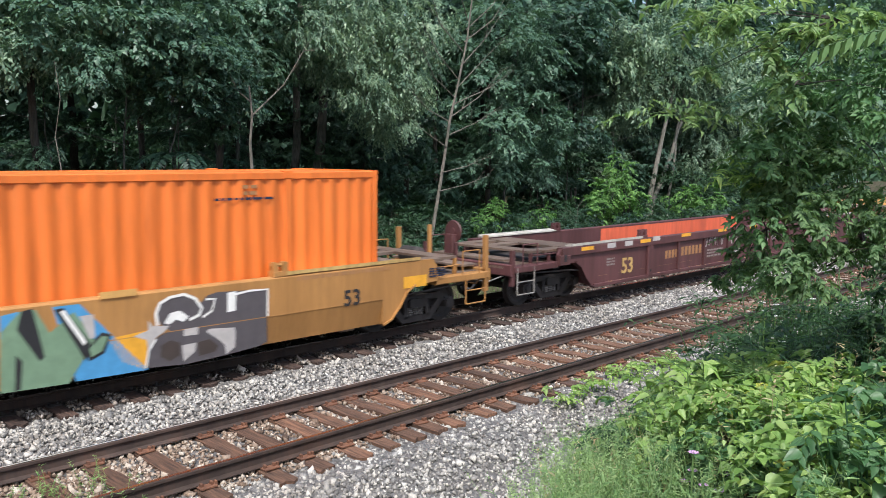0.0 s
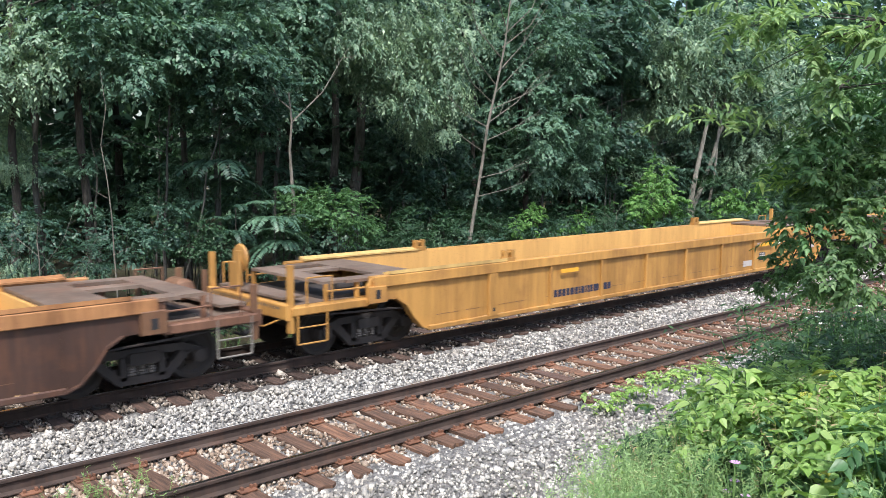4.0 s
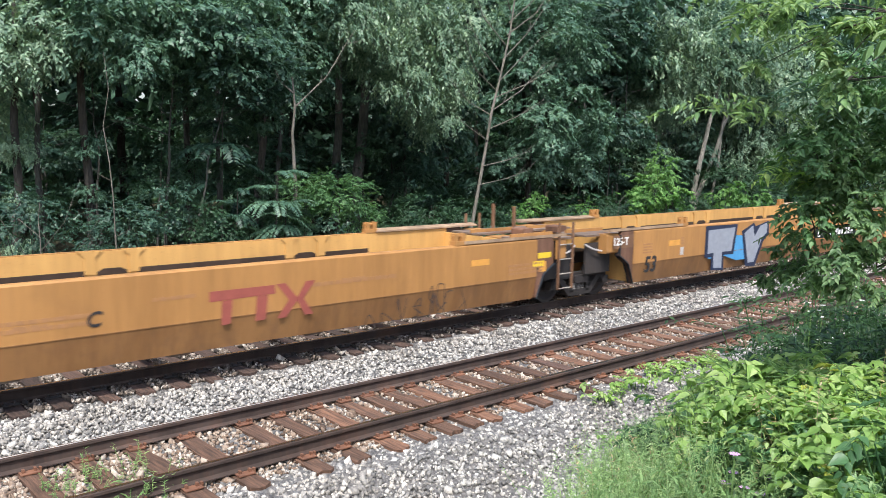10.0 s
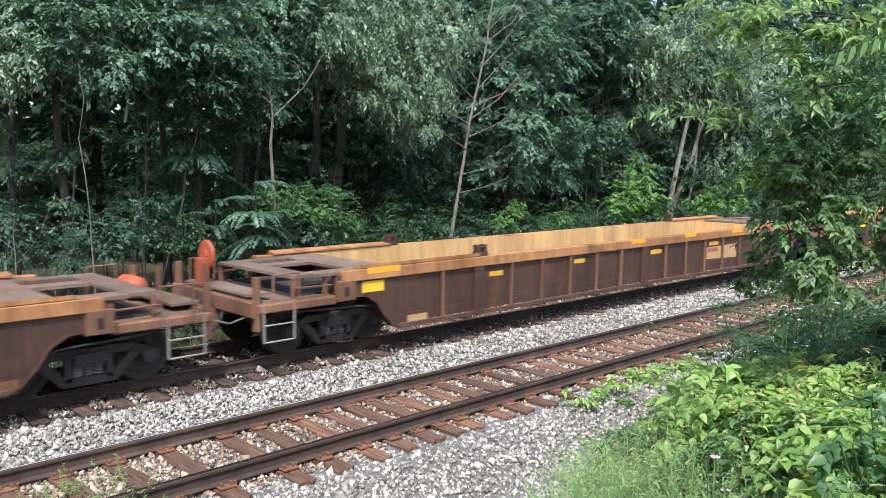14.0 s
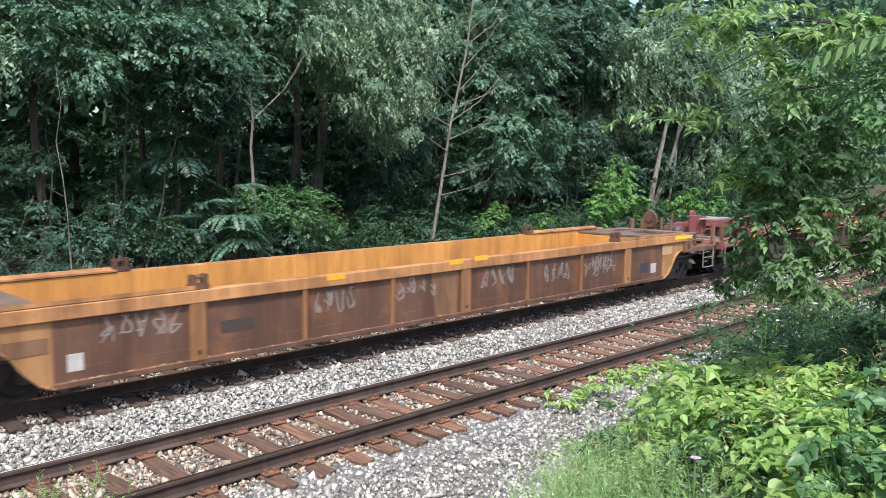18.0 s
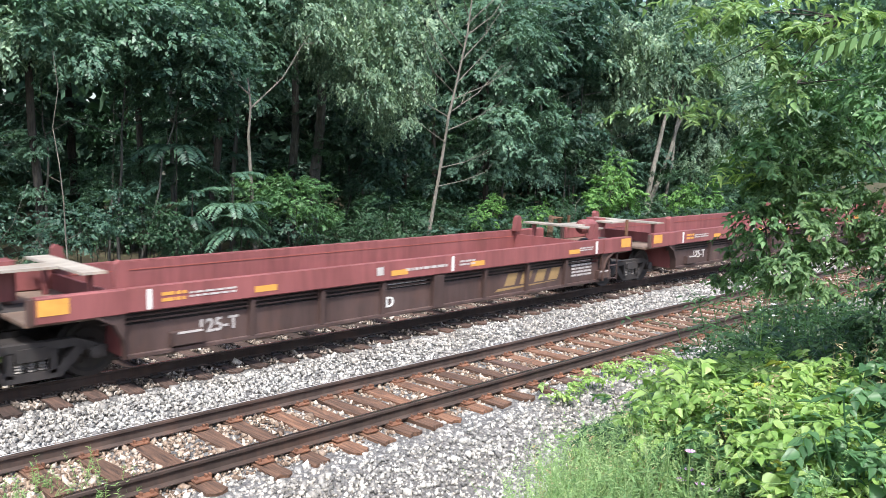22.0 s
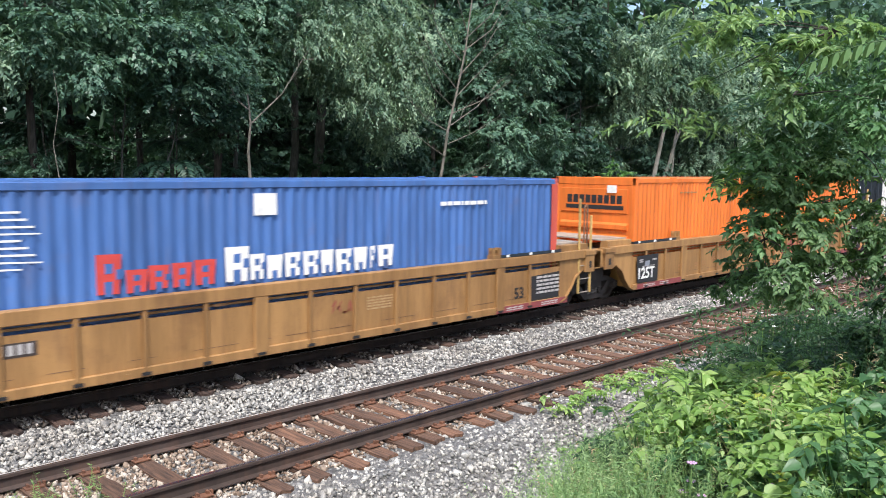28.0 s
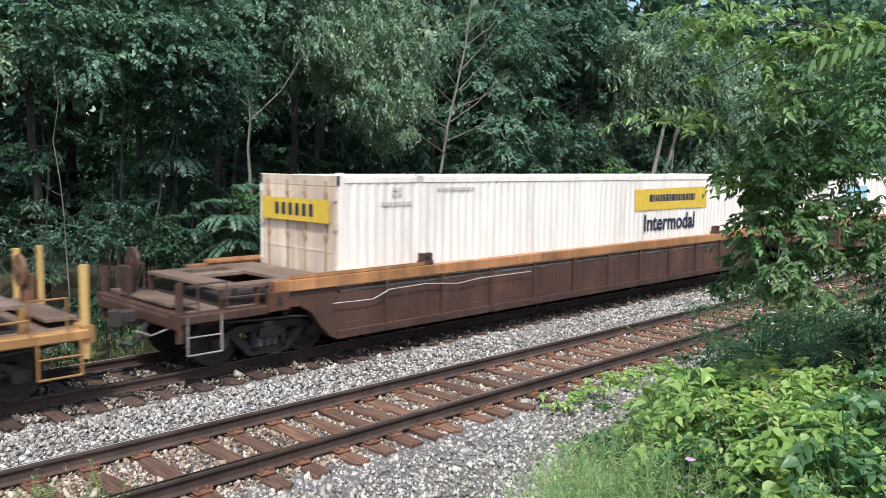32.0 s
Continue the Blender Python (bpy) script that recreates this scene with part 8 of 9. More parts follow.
def shrub(x, y, kind, sc, label, zoff=0.55):
    rng = FOREST
    g = height(x, y)
    s = thing("shrub", (x, y, g), label, "shrub", "undergrowth at the wood's edge")
    if "stem" not in CROWNS:
        CROWNS["stem"] = Build().rod((0, 0, -0.1), (0.25, 0, 1.0), 0.02, 5, 0.008).mesh("stem", M["bark"])
    for k in range(4):
        o = part("stem", CROWNS["stem"], "", s)
        o.rotation_euler = (0, rng.uniform(-0.1, 0.2), rng.uniform(0, 6.28))
        o.scale = (sc, sc, zoff + (0.7 + 0.4 * rng.random()) * sc)
    o = part("foliage", rng.choice(CROWNS[kind]), "", s, at=(0, 0, zoff + 0.75 * sc))
    o.rotation_euler = (rng.uniform(-0.15, 0.15), rng.uniform(-0.15, 0.15), rng.uniform(0, 6.28))
    o.scale = (sc, sc, sc * rng.uniform(0.85, 1.2))
    return s


# trees that can be told apart
forest_tree(5.5, 21.0, 12.0, "pale", 1.0, 0.12, (0.2, 0), [(0.1, -0.5, 6.6, 0.67), (0.7, -1.0, 6.8, 0.54), (-0.2, -0.5, 5.8, 0.39), (-0.9, 0.0, 6.4, 0.71), (-0.5, 1.0, 4.9, 0.58), (0.1, 0, 1.6, 0.24), (0.1, 0, 2.7, 0.20), (0.1, 0, 3.9, 0.22)])
forest_tree(7.1, 20.5, 12.0, "mid", 1.0, 0.13, (-0.4, 0), [(0.1, -1.0, 6.8, 0.61), (0.4, -1.2, 6.1, 0.46), (-0.4, 0.0, 6.3, 0.40), (1.7, -0.5, 7.0, 0.65), (0.3, -0.5, 7.8, 0.79), (0, 0, 1.4, 0.22), (-0.1, 0, 2.9, 0.20), (-0.1, 0, 4.0, 0.26)])
forest_tree(10.4, 22.5, 12.0, "mid", 1.0, 0.12, (0.0, 0), [(-0.5, -2.5, 6.9, 0.70), (0.2, -2.5, 6.1, 0.50), (-0.7, -1.5, 5.8, 0.47), (0.8, -2.0, 7.4, 0.69), (0.3, -1.5, 8.5, 0.96), (0, 0, 2.0, 0.3), (0.1, 0, 3.4, 0.3)])
forest_tree(13.1, 24.0, 12.0, "mid", 1.0, 0.15, (1.9, 0), [(0.5, -2.0, 7.2, 0.76), (-0.2, -2.5, 5.7, 0.51), (-1.6, -1.0, 4.8, 0.52), (-0.7, -2.0, 4.8, 0.42), (0.7, -2.0, 8.9, 0.96)])
forest_tree(17.1, 25.0, 12.0, "mid", 1.0, 0.20, (0.5, 0), [(-1.8, -2.0, 7.8, 0.71), (-2.3, -2.0, 6.3, 0.51), (-1.6, -2.0, 9.2, 0.92)], barkmat="greybark")
forest_tree(17.2, 24.0, 12.0, "pale", 1.0, 0.24, (1.1, 0), [(-1.9, -3.0, 8.0, 0.63), (-0.5, -3.0, 8.0, 0.74), (-0.8, -3.0, 6.7, 0.59), (0.9, -3.0, 7.8, 0.77), (0.3, -3.0, 6.1, 0.61), (1.6, -3.0, 6.5, 0.68), (-1.1, -2.0, 6.9, 0.40), (1.2, -3.0, 5.2, 0.52), (2.4, -3.0, 8.3, 0.74), (0.7, -2.0, 9.7, 1.05)], barkmat="greybark")
forest_tree(22.6, 25.0, 12.0, "dark", 1.0, 0.12, (0.2, 0), [(-2.7, -2.0, 4.1, 0.67), (-3.5, -1.0, 4.3, 0.57), (-0.7, -2.0, 4.9, 0.70), (-3.2, -2.0, 2.6, 0.50), (0.2, -2.0, 3.2, 0.60)])
forest_tree(25.4, 23.0, 12.0, "mid", 1.0, 0.14, (-0.2, 0), [(-0.6, -1.0, 9.0, 0.98), (-1.4, 0.0, 8.1, 0.86), (0.5, -1.5, 8.0, 0.75), (0.4, -2.0, 6.0, 0.67), (-1.3, -2.0, 5.1, 0.71), (1.7, -2.0, 4.8, 0.48), (-1.5, -1.0, 6.6, 0.72), (-1.1, -1.0, 3.8, 0.67), (1.4, -1.0, 3.8, 0.64)])
forest_tree(38.2, 28.0, 14.0, "dark", 1.0, 0.15, (-0.4, 0), [(-3.9, -2.0, 10.0, 1.27), (0.1, -1.0, 8.7, 1.04), (-3.3, -1.0, 7.6, 0.81), (-0.7, 0.0, 2.6, 0.86), (1.2, 0.0, 4.5, 0.80)])
forest_tree(43.6, 28.0, 14.0, "pale", 1.0, 0.11, (-2.6, 0), [(-4.3, -2.0, 10.5, 1.39), (-4.1, -1.0, 7.0, 0.97), (-3.0, -2.0, 7.6, 1.07), (-1.8, -1.0, 5.4, 0.83), (-4.4, -1.0, 3.6, 0.70), (-1.8, -1.0, 10.6, 1.3), (-1.0, 0.0, 8.2, 1.1)])
forest_tree(51.7, 27.0, 14.0, "pale", 1.0, 0.16, (-2.6, 0), [(-7.8, -2.0, 11.0, 1.68), (-9.3, -2.0, 8.4, 1.09), (-5.0, -2.0, 8.7, 1.57), (-2.6, -2.0, 6.1, 1.63), (-5.1, -2.0, 4.0, 0.98), (-0.1, -2.0, 10.1, 2.12), (0.9, -2.0, 2.6, 1.51), (9.4, -1.0, 6.6, 2.94)])
forest_tree(39.97, 24.5, 11, "mid", 1.0, 0.17, (3.62, 0), [(3.0, 0.5, 9.6, 1.1)], barkmat="palebark", limbs=0, label="woodland tree with a pale grey leaning trunk")
forest_tree(40.04, 24.5, 11, "mid", 1.0, 0.15, (6.64, 0), [(5.4, 0.5, 9.6, 1.1)], barkmat="palebark", limbs=0, label="woodland tree with a pale grey leaning trunk")
forest_tree(42.01, 24.5, 11, "mid", 1.0, 0.09, (2.44, 0), [(2.0, 0.5, 9.6, 1.1)], barkmat="palebark", limbs=0, label="woodland tree with a pale grey leaning trunk")
# slim understorey stems
for x, y, h, r, lean in ((8.8, 20.6, 7, 0.05, 0.5), (9.0, 20.2, 6, 0.04, 1.6), (6.2, 22.0, 9, 0.10, 0.3), (11.8, 23.0, 9, 0.09, -0.4), (14.4, 24.5, 9, 0.10, 0.5), (19.5, 24.0, 9, 0.07, 0.4), (28.5, 25.0, 9, 0.07, 1.0), (33.0, 26.0, 10, 0.08, -0.8), (36.0, 26.5, 10, 0.07, 0.9)):
    forest_tree(x, y, h, "dark", 1.0, r, (lean, 0), [(lean, 0.3, h + 0.2, 0.9)], barkmat="greybark", label="slender young woodland tree")
# the wood behind, closed above by added crowns out of view
for rank, (y0, y1, step, kinds, r0) in enumerate([(27.5, 30.5, 3.6, ("dark", "mid", "dark"), 0.13), (32, 38, 4.0, ("far",), 0.16)]):
    x = 2.0 + rank * 3
    while x < 66 + rank * 26:
        y = FOREST.uniform(y0, y1)
        h = FOREST.uniform(12, 14)
        k = FOREST.choice(kinds)
        spots = [(FOREST.uniform(-1.4, 1.4), FOREST.uniform(-1.2, 1.2), z + FOREST.uniform(-0.6, 0.6), FOREST.uniform(0.95, 1.35)) for z in ((7.4, 9.2) if k != "far" else (2.6, 7.0))]
        # unseen high crown, added only to shade the leaves below
        if FOREST.random() < (0.35, 0.55)[rank]:
            spots += [(FOREST.uniform(-1, 1), FOREST.uniform(-1, 1), 12.3, 2.0)]
        forest_tree(x + FOREST.uniform(-1, 1), y, h, k, 1.0, r0 * FOREST.uniform(0.7, 1.3), (FOREST.uniform(-0.8, 0.8), 0), spots)
        x += step * FOREST.uniform(0.8, 1.25)
# young trees between the trunks
x = 7.0
while x < 50:
    y, z = FOREST.uniform(23.5, 29.5), FOREST.uniform(2.2, 5.6)
    spots = [(FOREST.uniform(-0.6, 0.6), FOREST.uniform(-0.5, 0.3), z, FOREST.uniform(0.55, 0.95)), (FOREST.uniform(-1.1, 1.1), FOREST.uniform(-0.6, 0.3), z - FOREST.uniform(0.9, 1.6), FOREST.uniform(0.45, 0.75))]
    forest_tree(x * (0.8 + 0.2 * y / 23), y, z + 1.2, "under", 1.0, FOREST.uniform(0.03, 0.06), (FOREST.uniform(-0.5, 0.5), 0), spots, barkmat="greybark", limbs=4)
    x += FOREST.uniform(0.95, 1.6)
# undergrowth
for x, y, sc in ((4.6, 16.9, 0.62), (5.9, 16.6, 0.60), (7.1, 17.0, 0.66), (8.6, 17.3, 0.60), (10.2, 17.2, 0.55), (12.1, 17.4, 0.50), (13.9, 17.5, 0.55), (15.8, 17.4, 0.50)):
    shrub(x, y, "low", sc, "low shrub on the slope behind the track, coloured dark for shade", 0.35)
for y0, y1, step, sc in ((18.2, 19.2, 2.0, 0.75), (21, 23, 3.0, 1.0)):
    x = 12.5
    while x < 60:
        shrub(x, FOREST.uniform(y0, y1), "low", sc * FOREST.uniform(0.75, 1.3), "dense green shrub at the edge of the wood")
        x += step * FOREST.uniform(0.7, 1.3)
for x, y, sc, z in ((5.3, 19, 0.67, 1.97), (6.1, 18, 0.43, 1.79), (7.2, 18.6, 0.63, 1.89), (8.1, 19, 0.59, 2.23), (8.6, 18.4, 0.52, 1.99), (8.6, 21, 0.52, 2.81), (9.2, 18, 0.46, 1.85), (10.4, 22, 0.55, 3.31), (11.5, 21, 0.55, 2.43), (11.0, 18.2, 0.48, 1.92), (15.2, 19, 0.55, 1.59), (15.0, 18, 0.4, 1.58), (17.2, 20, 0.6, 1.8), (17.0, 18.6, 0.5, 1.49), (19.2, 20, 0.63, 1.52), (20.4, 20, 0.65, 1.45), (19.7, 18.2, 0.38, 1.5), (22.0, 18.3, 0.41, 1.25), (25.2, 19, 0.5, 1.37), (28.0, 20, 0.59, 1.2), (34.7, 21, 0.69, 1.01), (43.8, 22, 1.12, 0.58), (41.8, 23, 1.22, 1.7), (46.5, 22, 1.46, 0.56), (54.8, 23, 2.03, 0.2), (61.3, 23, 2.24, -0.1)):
    shrub(x, y, "low", sc, "leafy shrub under the trees, coloured dark for shade", z)
for x, y, sc, z in ((12.0, 18.8, 0.57, 2.42), (12.9, 18.6, 0.71, 2.24), (13.5, 18.4, 0.45, 2.04)):
    shrub(x, y, "rich", sc, "rounded green shrub at the edge of the wood", z)
# saplings whose lit look comes from the leaf colour
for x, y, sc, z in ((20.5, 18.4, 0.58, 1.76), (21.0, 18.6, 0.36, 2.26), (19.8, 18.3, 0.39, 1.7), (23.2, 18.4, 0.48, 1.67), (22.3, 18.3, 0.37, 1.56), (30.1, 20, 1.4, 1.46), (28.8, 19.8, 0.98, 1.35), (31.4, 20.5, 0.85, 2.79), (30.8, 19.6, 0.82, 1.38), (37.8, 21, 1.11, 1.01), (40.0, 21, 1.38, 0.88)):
    shrub(x, y, "lit", sc, "sapling with sunlight put into its bright green leaf colour", z)


def far_woods():
    """A closed mass of leaves behind the last trunks."""
    rng = np.random.default_rng(77)
    n = 52000
    x = rng.uniform(-10, 190, n)
    z = 30 * rng.random(n) ** 1.5 - 0.5
    y = 43 + rng.uniform(0, 5, n) + 1.5 * np.sin(x * 0.4)
    P = np.stack([x, y, z], 1)
    D = rng.normal(size=(n, 3))
    N = rng.normal(size=(n, 3)) + np.array([0, -0.8, 0.8])
    L = rng.uniform(0.7, 1.7, n)
    return tagged(new("far_woods", leaf_cloud("far_woods", P, D, N, L, L * 0.7, "diamond", "leafmid")), "dark far woodland leaves", "woods", kind="stuff")


far_woods()


def snag(x, y, h, r, lean, label, seed, limbs):
    rng = random.Random(seed)
    t = thing("dead_tree", (x, y, height(x, y)), label, "dead tree")
    part("trunk", trunk_build(rng, h, r, lean, 0), "snagbark", t)
    for z, dx, dz, ln in limbs:
        b = Build()
        p = Vector((lean[0] * z / h, lean[1] * z / h, z))
        q = p + Vector((dx * ln * 0.5, rng.uniform(-0.4, 0.4), dz * ln * 0.5))
        e = q + Vector((dx * ln * 0.5, rng.uniform(-0.4, 0.4), dz * ln * 0.7))
        b.rod(p, q, r * 0.30, 5, r * 0.20)
        b.rod(q, e, r * 0.20, 5, r * 0.06)
        for k in range(7):
            w = p.lerp(q, rng.random()) if k < 2 else q.lerp(e, rng.random())
            b.rod(w, w + Vector((dx * rng.uniform(0.1, 0.5), rng.uniform(-0.3, 0.3), rng.uniform(-0.1, 0.5))) * ln * 0.5, r * 0.09, 4, r * 0.03)
        part("branch", b, "snagbark", t)
    return t


snag(18.0, 19.0, 10.5, 0.070, (2.35, 0), "slender dead tree with bare grey branches", 5,
     [(3.0, 1, 0.25, 1.6), (3.6, 1, 0.2, 1.9), (4.4, -1, 0.5, 1.2), (4.8, 1, 0.35, 2.4), (5.2, -1, 0.6, 1.3), (5.4, 1, 0.5, 2.8), (5.8, 1, 0.45, 2.2), (6.0, -1, 0.7, 1.7), (6.3, 1, 0.6, 2.6), (6.6, -1, 0.9, 1.6), (7.0, 1, 0.9, 2.2), (7.5, -1, 0.9, 1.8), (7.8, 1, 0.8, 2.0), (8.2, 1, 1.0, 1.8), (8.5, -1, 1.1, 1.5)])
snag(11.95, 19.0, 5.9, 0.085, (-0.22, 0), "thin broken dead trunk with a forked top", 6, [(5.1, 1, 1.0, 1.7), (5.5, -1, 0.8, 0.6), (1.2, 1, 1.2, 0.8)])

snag(4.75, 17.3, 3.0, 0.022, (0.25, 0), "bare dry sapling with thin pale twigs", 8, [(1.2, 1, 1.2, 1.0), (1.6, -1, 1.4, 0.9), (2.0, 1, 1.5, 0.8), (2.3, -1, 1.2, 0.6)])
snag(5.3, 17.2, 2.2, 0.018, (0.5, 0), "bare dry sapling with thin pale twigs", 9, [(1.0, 1, 1.2, 0.8), (1.4, -1, 1.4, 0.7)])
snag(6.5, 17.4, 6.0, 0.020, (-0.25, 0), "thin pale climbing vine on a dead stem", 10, [(2.2, 1, 0.6, 0.3), (3.4, -1, 0.7, 0.3)])
snag(24.6, 18.4, 2.6, 0.02, (1.0, 0), "bare dry sapling with thin pale twigs", 11, [(1.2, 1, 0.8, 0.8), (1.9, -1, 1.0, 0.6)])

# ---- foreground ----
def fronds(name, seed, count, centre, spread, length, leaf, mat, wide=0.30, up=0.7, per=18, droop=0.45):
    """Feathered compound leaves spreading from stems."""
    rng = np.random.default_rng(seed)
    base = np.array(centre) + rng.normal(0, 1, (count, 3)) * np.array(spread)
    a = rng.uniform(0, math.tau, count)
    aim = np.stack([np.cos(a), np.sin(a), rng.uniform(0.0, up, count)], 1)
    ln = length * rng.uniform(0.75, 1.25, count)
    P, D, N, L, W = twigs(rng, base, aim, ln, droop * ln * rng.uniform(0.6, 1.3, count), per, leaf, wide, 1.5, 1.2)
    return leaf_cloud(name, P, D, N, L, W, "ovate", mat)


def pinnate(name, seed, count, top, length, leaflet, mat):
    """Long arching leaves with even pairs of leaflets, fanned out round the top of a stem."""
    rng = np.random.default_rng(seed)
    P, D, N, L = [], [], [], []
    pairs = 17
    for k in range(count):
        a = math.tau * (k * 0.382 + 0.05 * rng.random())
        rise = 0.80 - 0.7 * (k % 5) / 5
        ln = length * rng.uniform(0.8, 1.15)
        out = np.array([math.cos(a), 0.75 * math.sin(a), 0.0])
        start = np.array([0.05, 0, top - 0.30 * length * (k % 5)])
        for m in range(pairs):
            t = 0.16 + 0.84 * m / (pairs - 1)
            p = start + out * ln * t + np.array([0, 0, rise * ln * t - 0.70 * ln * t * t])
            tang = unit(out + np.array([0, 0, rise - 1.40 * t]))
            side = unit(np.cross(tang, np.array([0, 0, 1.0])))
            up = np.cross(side, tang)
            for s in (-1, 1):
                P.append(p)
                D.append(side * s + tang * 0.45 - np.array([0, 0, 0.18]) + rng.normal(0, 0.06, 3))
                N.append(up + rng.normal(0, 0.10, 3))
                L.append(leaflet * (0.55 + 0.75 * math.sin(math.pi * (0.12 + 0.76 * t))))
    L = np.array(L)
    return leaf_cloud(name, np.array(P), np.array(D), np.array(N), L, L * 0.30, "diamond", mat)


def sumac(x, y, sc, seed, mat="leafmid", lab="tree-of-heaven sapling with feathered leaves"):
    s = thing("sapling", (x, y, height(x, y)), lab, "sapling")
    part("stem", Build().rod((0, 0, -0.1), (0.1, 0, 2.0 * sc), 0.03, 6, 0.012), "bark", s)
    part("foliage", pinnate("foliage", seed, 20, 1.95 * sc, 0.60 * sc, 0.098 * sc, mat), "", s)
    return s


sumac(10.45, 17.8, 1.72, 31, "leafmid")
sumac(10.75, 17.9, 1.35, 32, "leafmid")
sumac(9.7, 18.4, 1.5, 35, "leafdark")
sumac(10.4, 20.5, 2.5, 33, "leafdark")
sumac(21.5, 18.0, 0.8, 34)


def near_tree():
    """The maple whose boughs hang into the view beside the camera."""
    x, y = 8.6, 2.3
    g = height(x, y)
    t = thing("tree", (x, y, g), "dark green maple leaning over the bank beside the track", "tree")
    rng = random.Random(9)
    foot = Vector((1.3, -1.0, 0.0))
    part("trunk", trunk_build(rng, 6.5, 0.11, (-0.3, 0.4), 5, 0.2, limb_len=1.2), "bark", t, at=(foot.x, foot.y, height(x + foot.x, y + foot.y) - g))
    masses = [(-2.26, 0.33, 3.98, 0.29, "d"), (-1.78, 0.23, 3.79, 0.37, "d"), (-2.57, 0.33, 3.70, 0.19, "d"), (-2.08, 0.21, 3.38, 0.31, "d"), (-2.29, 0.46, 3.31, 0.24, "d"), (-2.00, 0.77, 3.15, 0.18, "d"),
              (-2.51, 0.19, 3.10, 0.23, "d"), (-2.05, 0.08, 2.96, 0.23, "d"), (-2.32, 0.47, 2.88, 0.22, "d"), (-2.03, 0.75, 2.65, 0.14, "d"), (-2.53, 0.15, 2.72, 0.22, "d"), (-2.09, 0.09, 2.60, 0.24, "d"),
              (-2.42, 0.61, 2.55, 0.09, "d"), (-2.13, 0.90, 2.46, 0.07, "d"), (-2.62, 0.31, 2.55, 0.10, "d"), (-2.17, 0.23, 2.48, 0.10, "d"),
              (-2.32, 0.51, 3.63, 0.17, "r"), (-1.88, 0.48, 3.82, 0.20, "r"), (-2.60, 0.42, 3.46, 0.17, "r"), (-2.15, 0.38, 3.36, 0.17, "r"), (-2.41, 0.72, 3.35, 0.12, "r"), (-1.86, 0.36, 4.14, 0.20, "r"), (-2.62, 0.42, 2.99, 0.12, "r"),
              (-3.20, 0.57, 4.35, 0.11, "o"), (-3.10, 0.36, 4.38, 0.13, "o"), (-2.93, 0.01, 4.30, 0.14, "o"), (-3.00, 0.23, 4.13, 0.14, "o"), (-3.17, 0.60, 4.00, 0.10, "o"), (-2.94, 0.14, 3.94, 0.13, "o"), (-2.86, -0.19, 4.33, 0.21, "o"),
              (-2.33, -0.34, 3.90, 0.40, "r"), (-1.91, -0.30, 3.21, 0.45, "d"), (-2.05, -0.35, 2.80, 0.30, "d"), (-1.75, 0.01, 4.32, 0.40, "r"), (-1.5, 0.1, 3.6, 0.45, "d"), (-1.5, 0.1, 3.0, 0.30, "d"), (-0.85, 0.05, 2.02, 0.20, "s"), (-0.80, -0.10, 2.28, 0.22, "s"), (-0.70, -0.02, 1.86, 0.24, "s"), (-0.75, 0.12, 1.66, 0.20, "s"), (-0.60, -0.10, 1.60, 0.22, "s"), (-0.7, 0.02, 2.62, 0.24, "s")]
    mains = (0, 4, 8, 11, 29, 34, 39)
    # o: upper sprays paled for their light; s: low masses darkened for shade
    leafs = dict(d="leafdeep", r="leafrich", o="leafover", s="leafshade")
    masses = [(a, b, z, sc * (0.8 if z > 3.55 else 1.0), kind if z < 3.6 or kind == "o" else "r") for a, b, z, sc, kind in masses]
    for i, (a, b, z, sc, kind) in enumerate(masses):
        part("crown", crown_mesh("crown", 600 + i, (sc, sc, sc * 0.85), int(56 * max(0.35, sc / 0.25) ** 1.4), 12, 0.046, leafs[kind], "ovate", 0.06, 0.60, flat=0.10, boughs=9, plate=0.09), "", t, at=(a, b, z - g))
        tip = Vector((a, b, z - g))
        if i in mains:
            root = foot + Vector((-0.1, 0.1, max(1.4, (z - g) * 0.9)))
            mid = root.lerp(tip, 0.55) + Vector((0, 0.05, 0.16))
            part("bough", Build().rod(root, mid, 0.018, 6, 0.009).rod(mid, tip, 0.009, 6, 0.004), "bark", t)
        else:
            near = min((Vector((masses[m][0], masses[m][1], masses[m][2] - g)) for m in mains), key=lambda p: (p - tip).length)
            part("twig", Build().rod(near, near.lerp(tip, 0.5) + Vector((0, 0, 0.05)), 0.006, 5, 0.004).rod(near.lerp(tip, 0.5) + Vector((0, 0, 0.05)), tip, 0.004, 5, 0.002), "bark", t)
    return t


NEAR_TREE = near_tree()


def overhang(x, y, z, seed, count, spread, length, leaf, lab, mat="leafbright"):
    """A bough that hangs in from outside the view, with its own stem."""
    t = thing("bough", (x, y, z), lab, "branch")
    b = Build()
    b.pipe([(0, 0, 0), (0.5, -0.28, 0.12), (1.2, -0.7, 0.25), (2.4, -1.6, 0.3)], 0.003, 5)
    part("stem", b, "leafdeep", t)
    part("foliage", fronds("foliage", seed, count, (0.3, -0.12, 0.05), spread, length, leaf, mat, 0.36, 0.12, 14, 0.35), "", t)
    return t


overhang(5.30, 3.26, 3.73, 41, 13, (0.26, 0.14, 0.05), 0.34, 0.074, "leafy bough with bright feathered leaves", "leafover")
overhang(4.83, 2.66, 4.33, 42, 14, (0.35, 0.18, 0.06), 0.34, 0.074, "leafy bough with bright feathered leaves", "leafover")


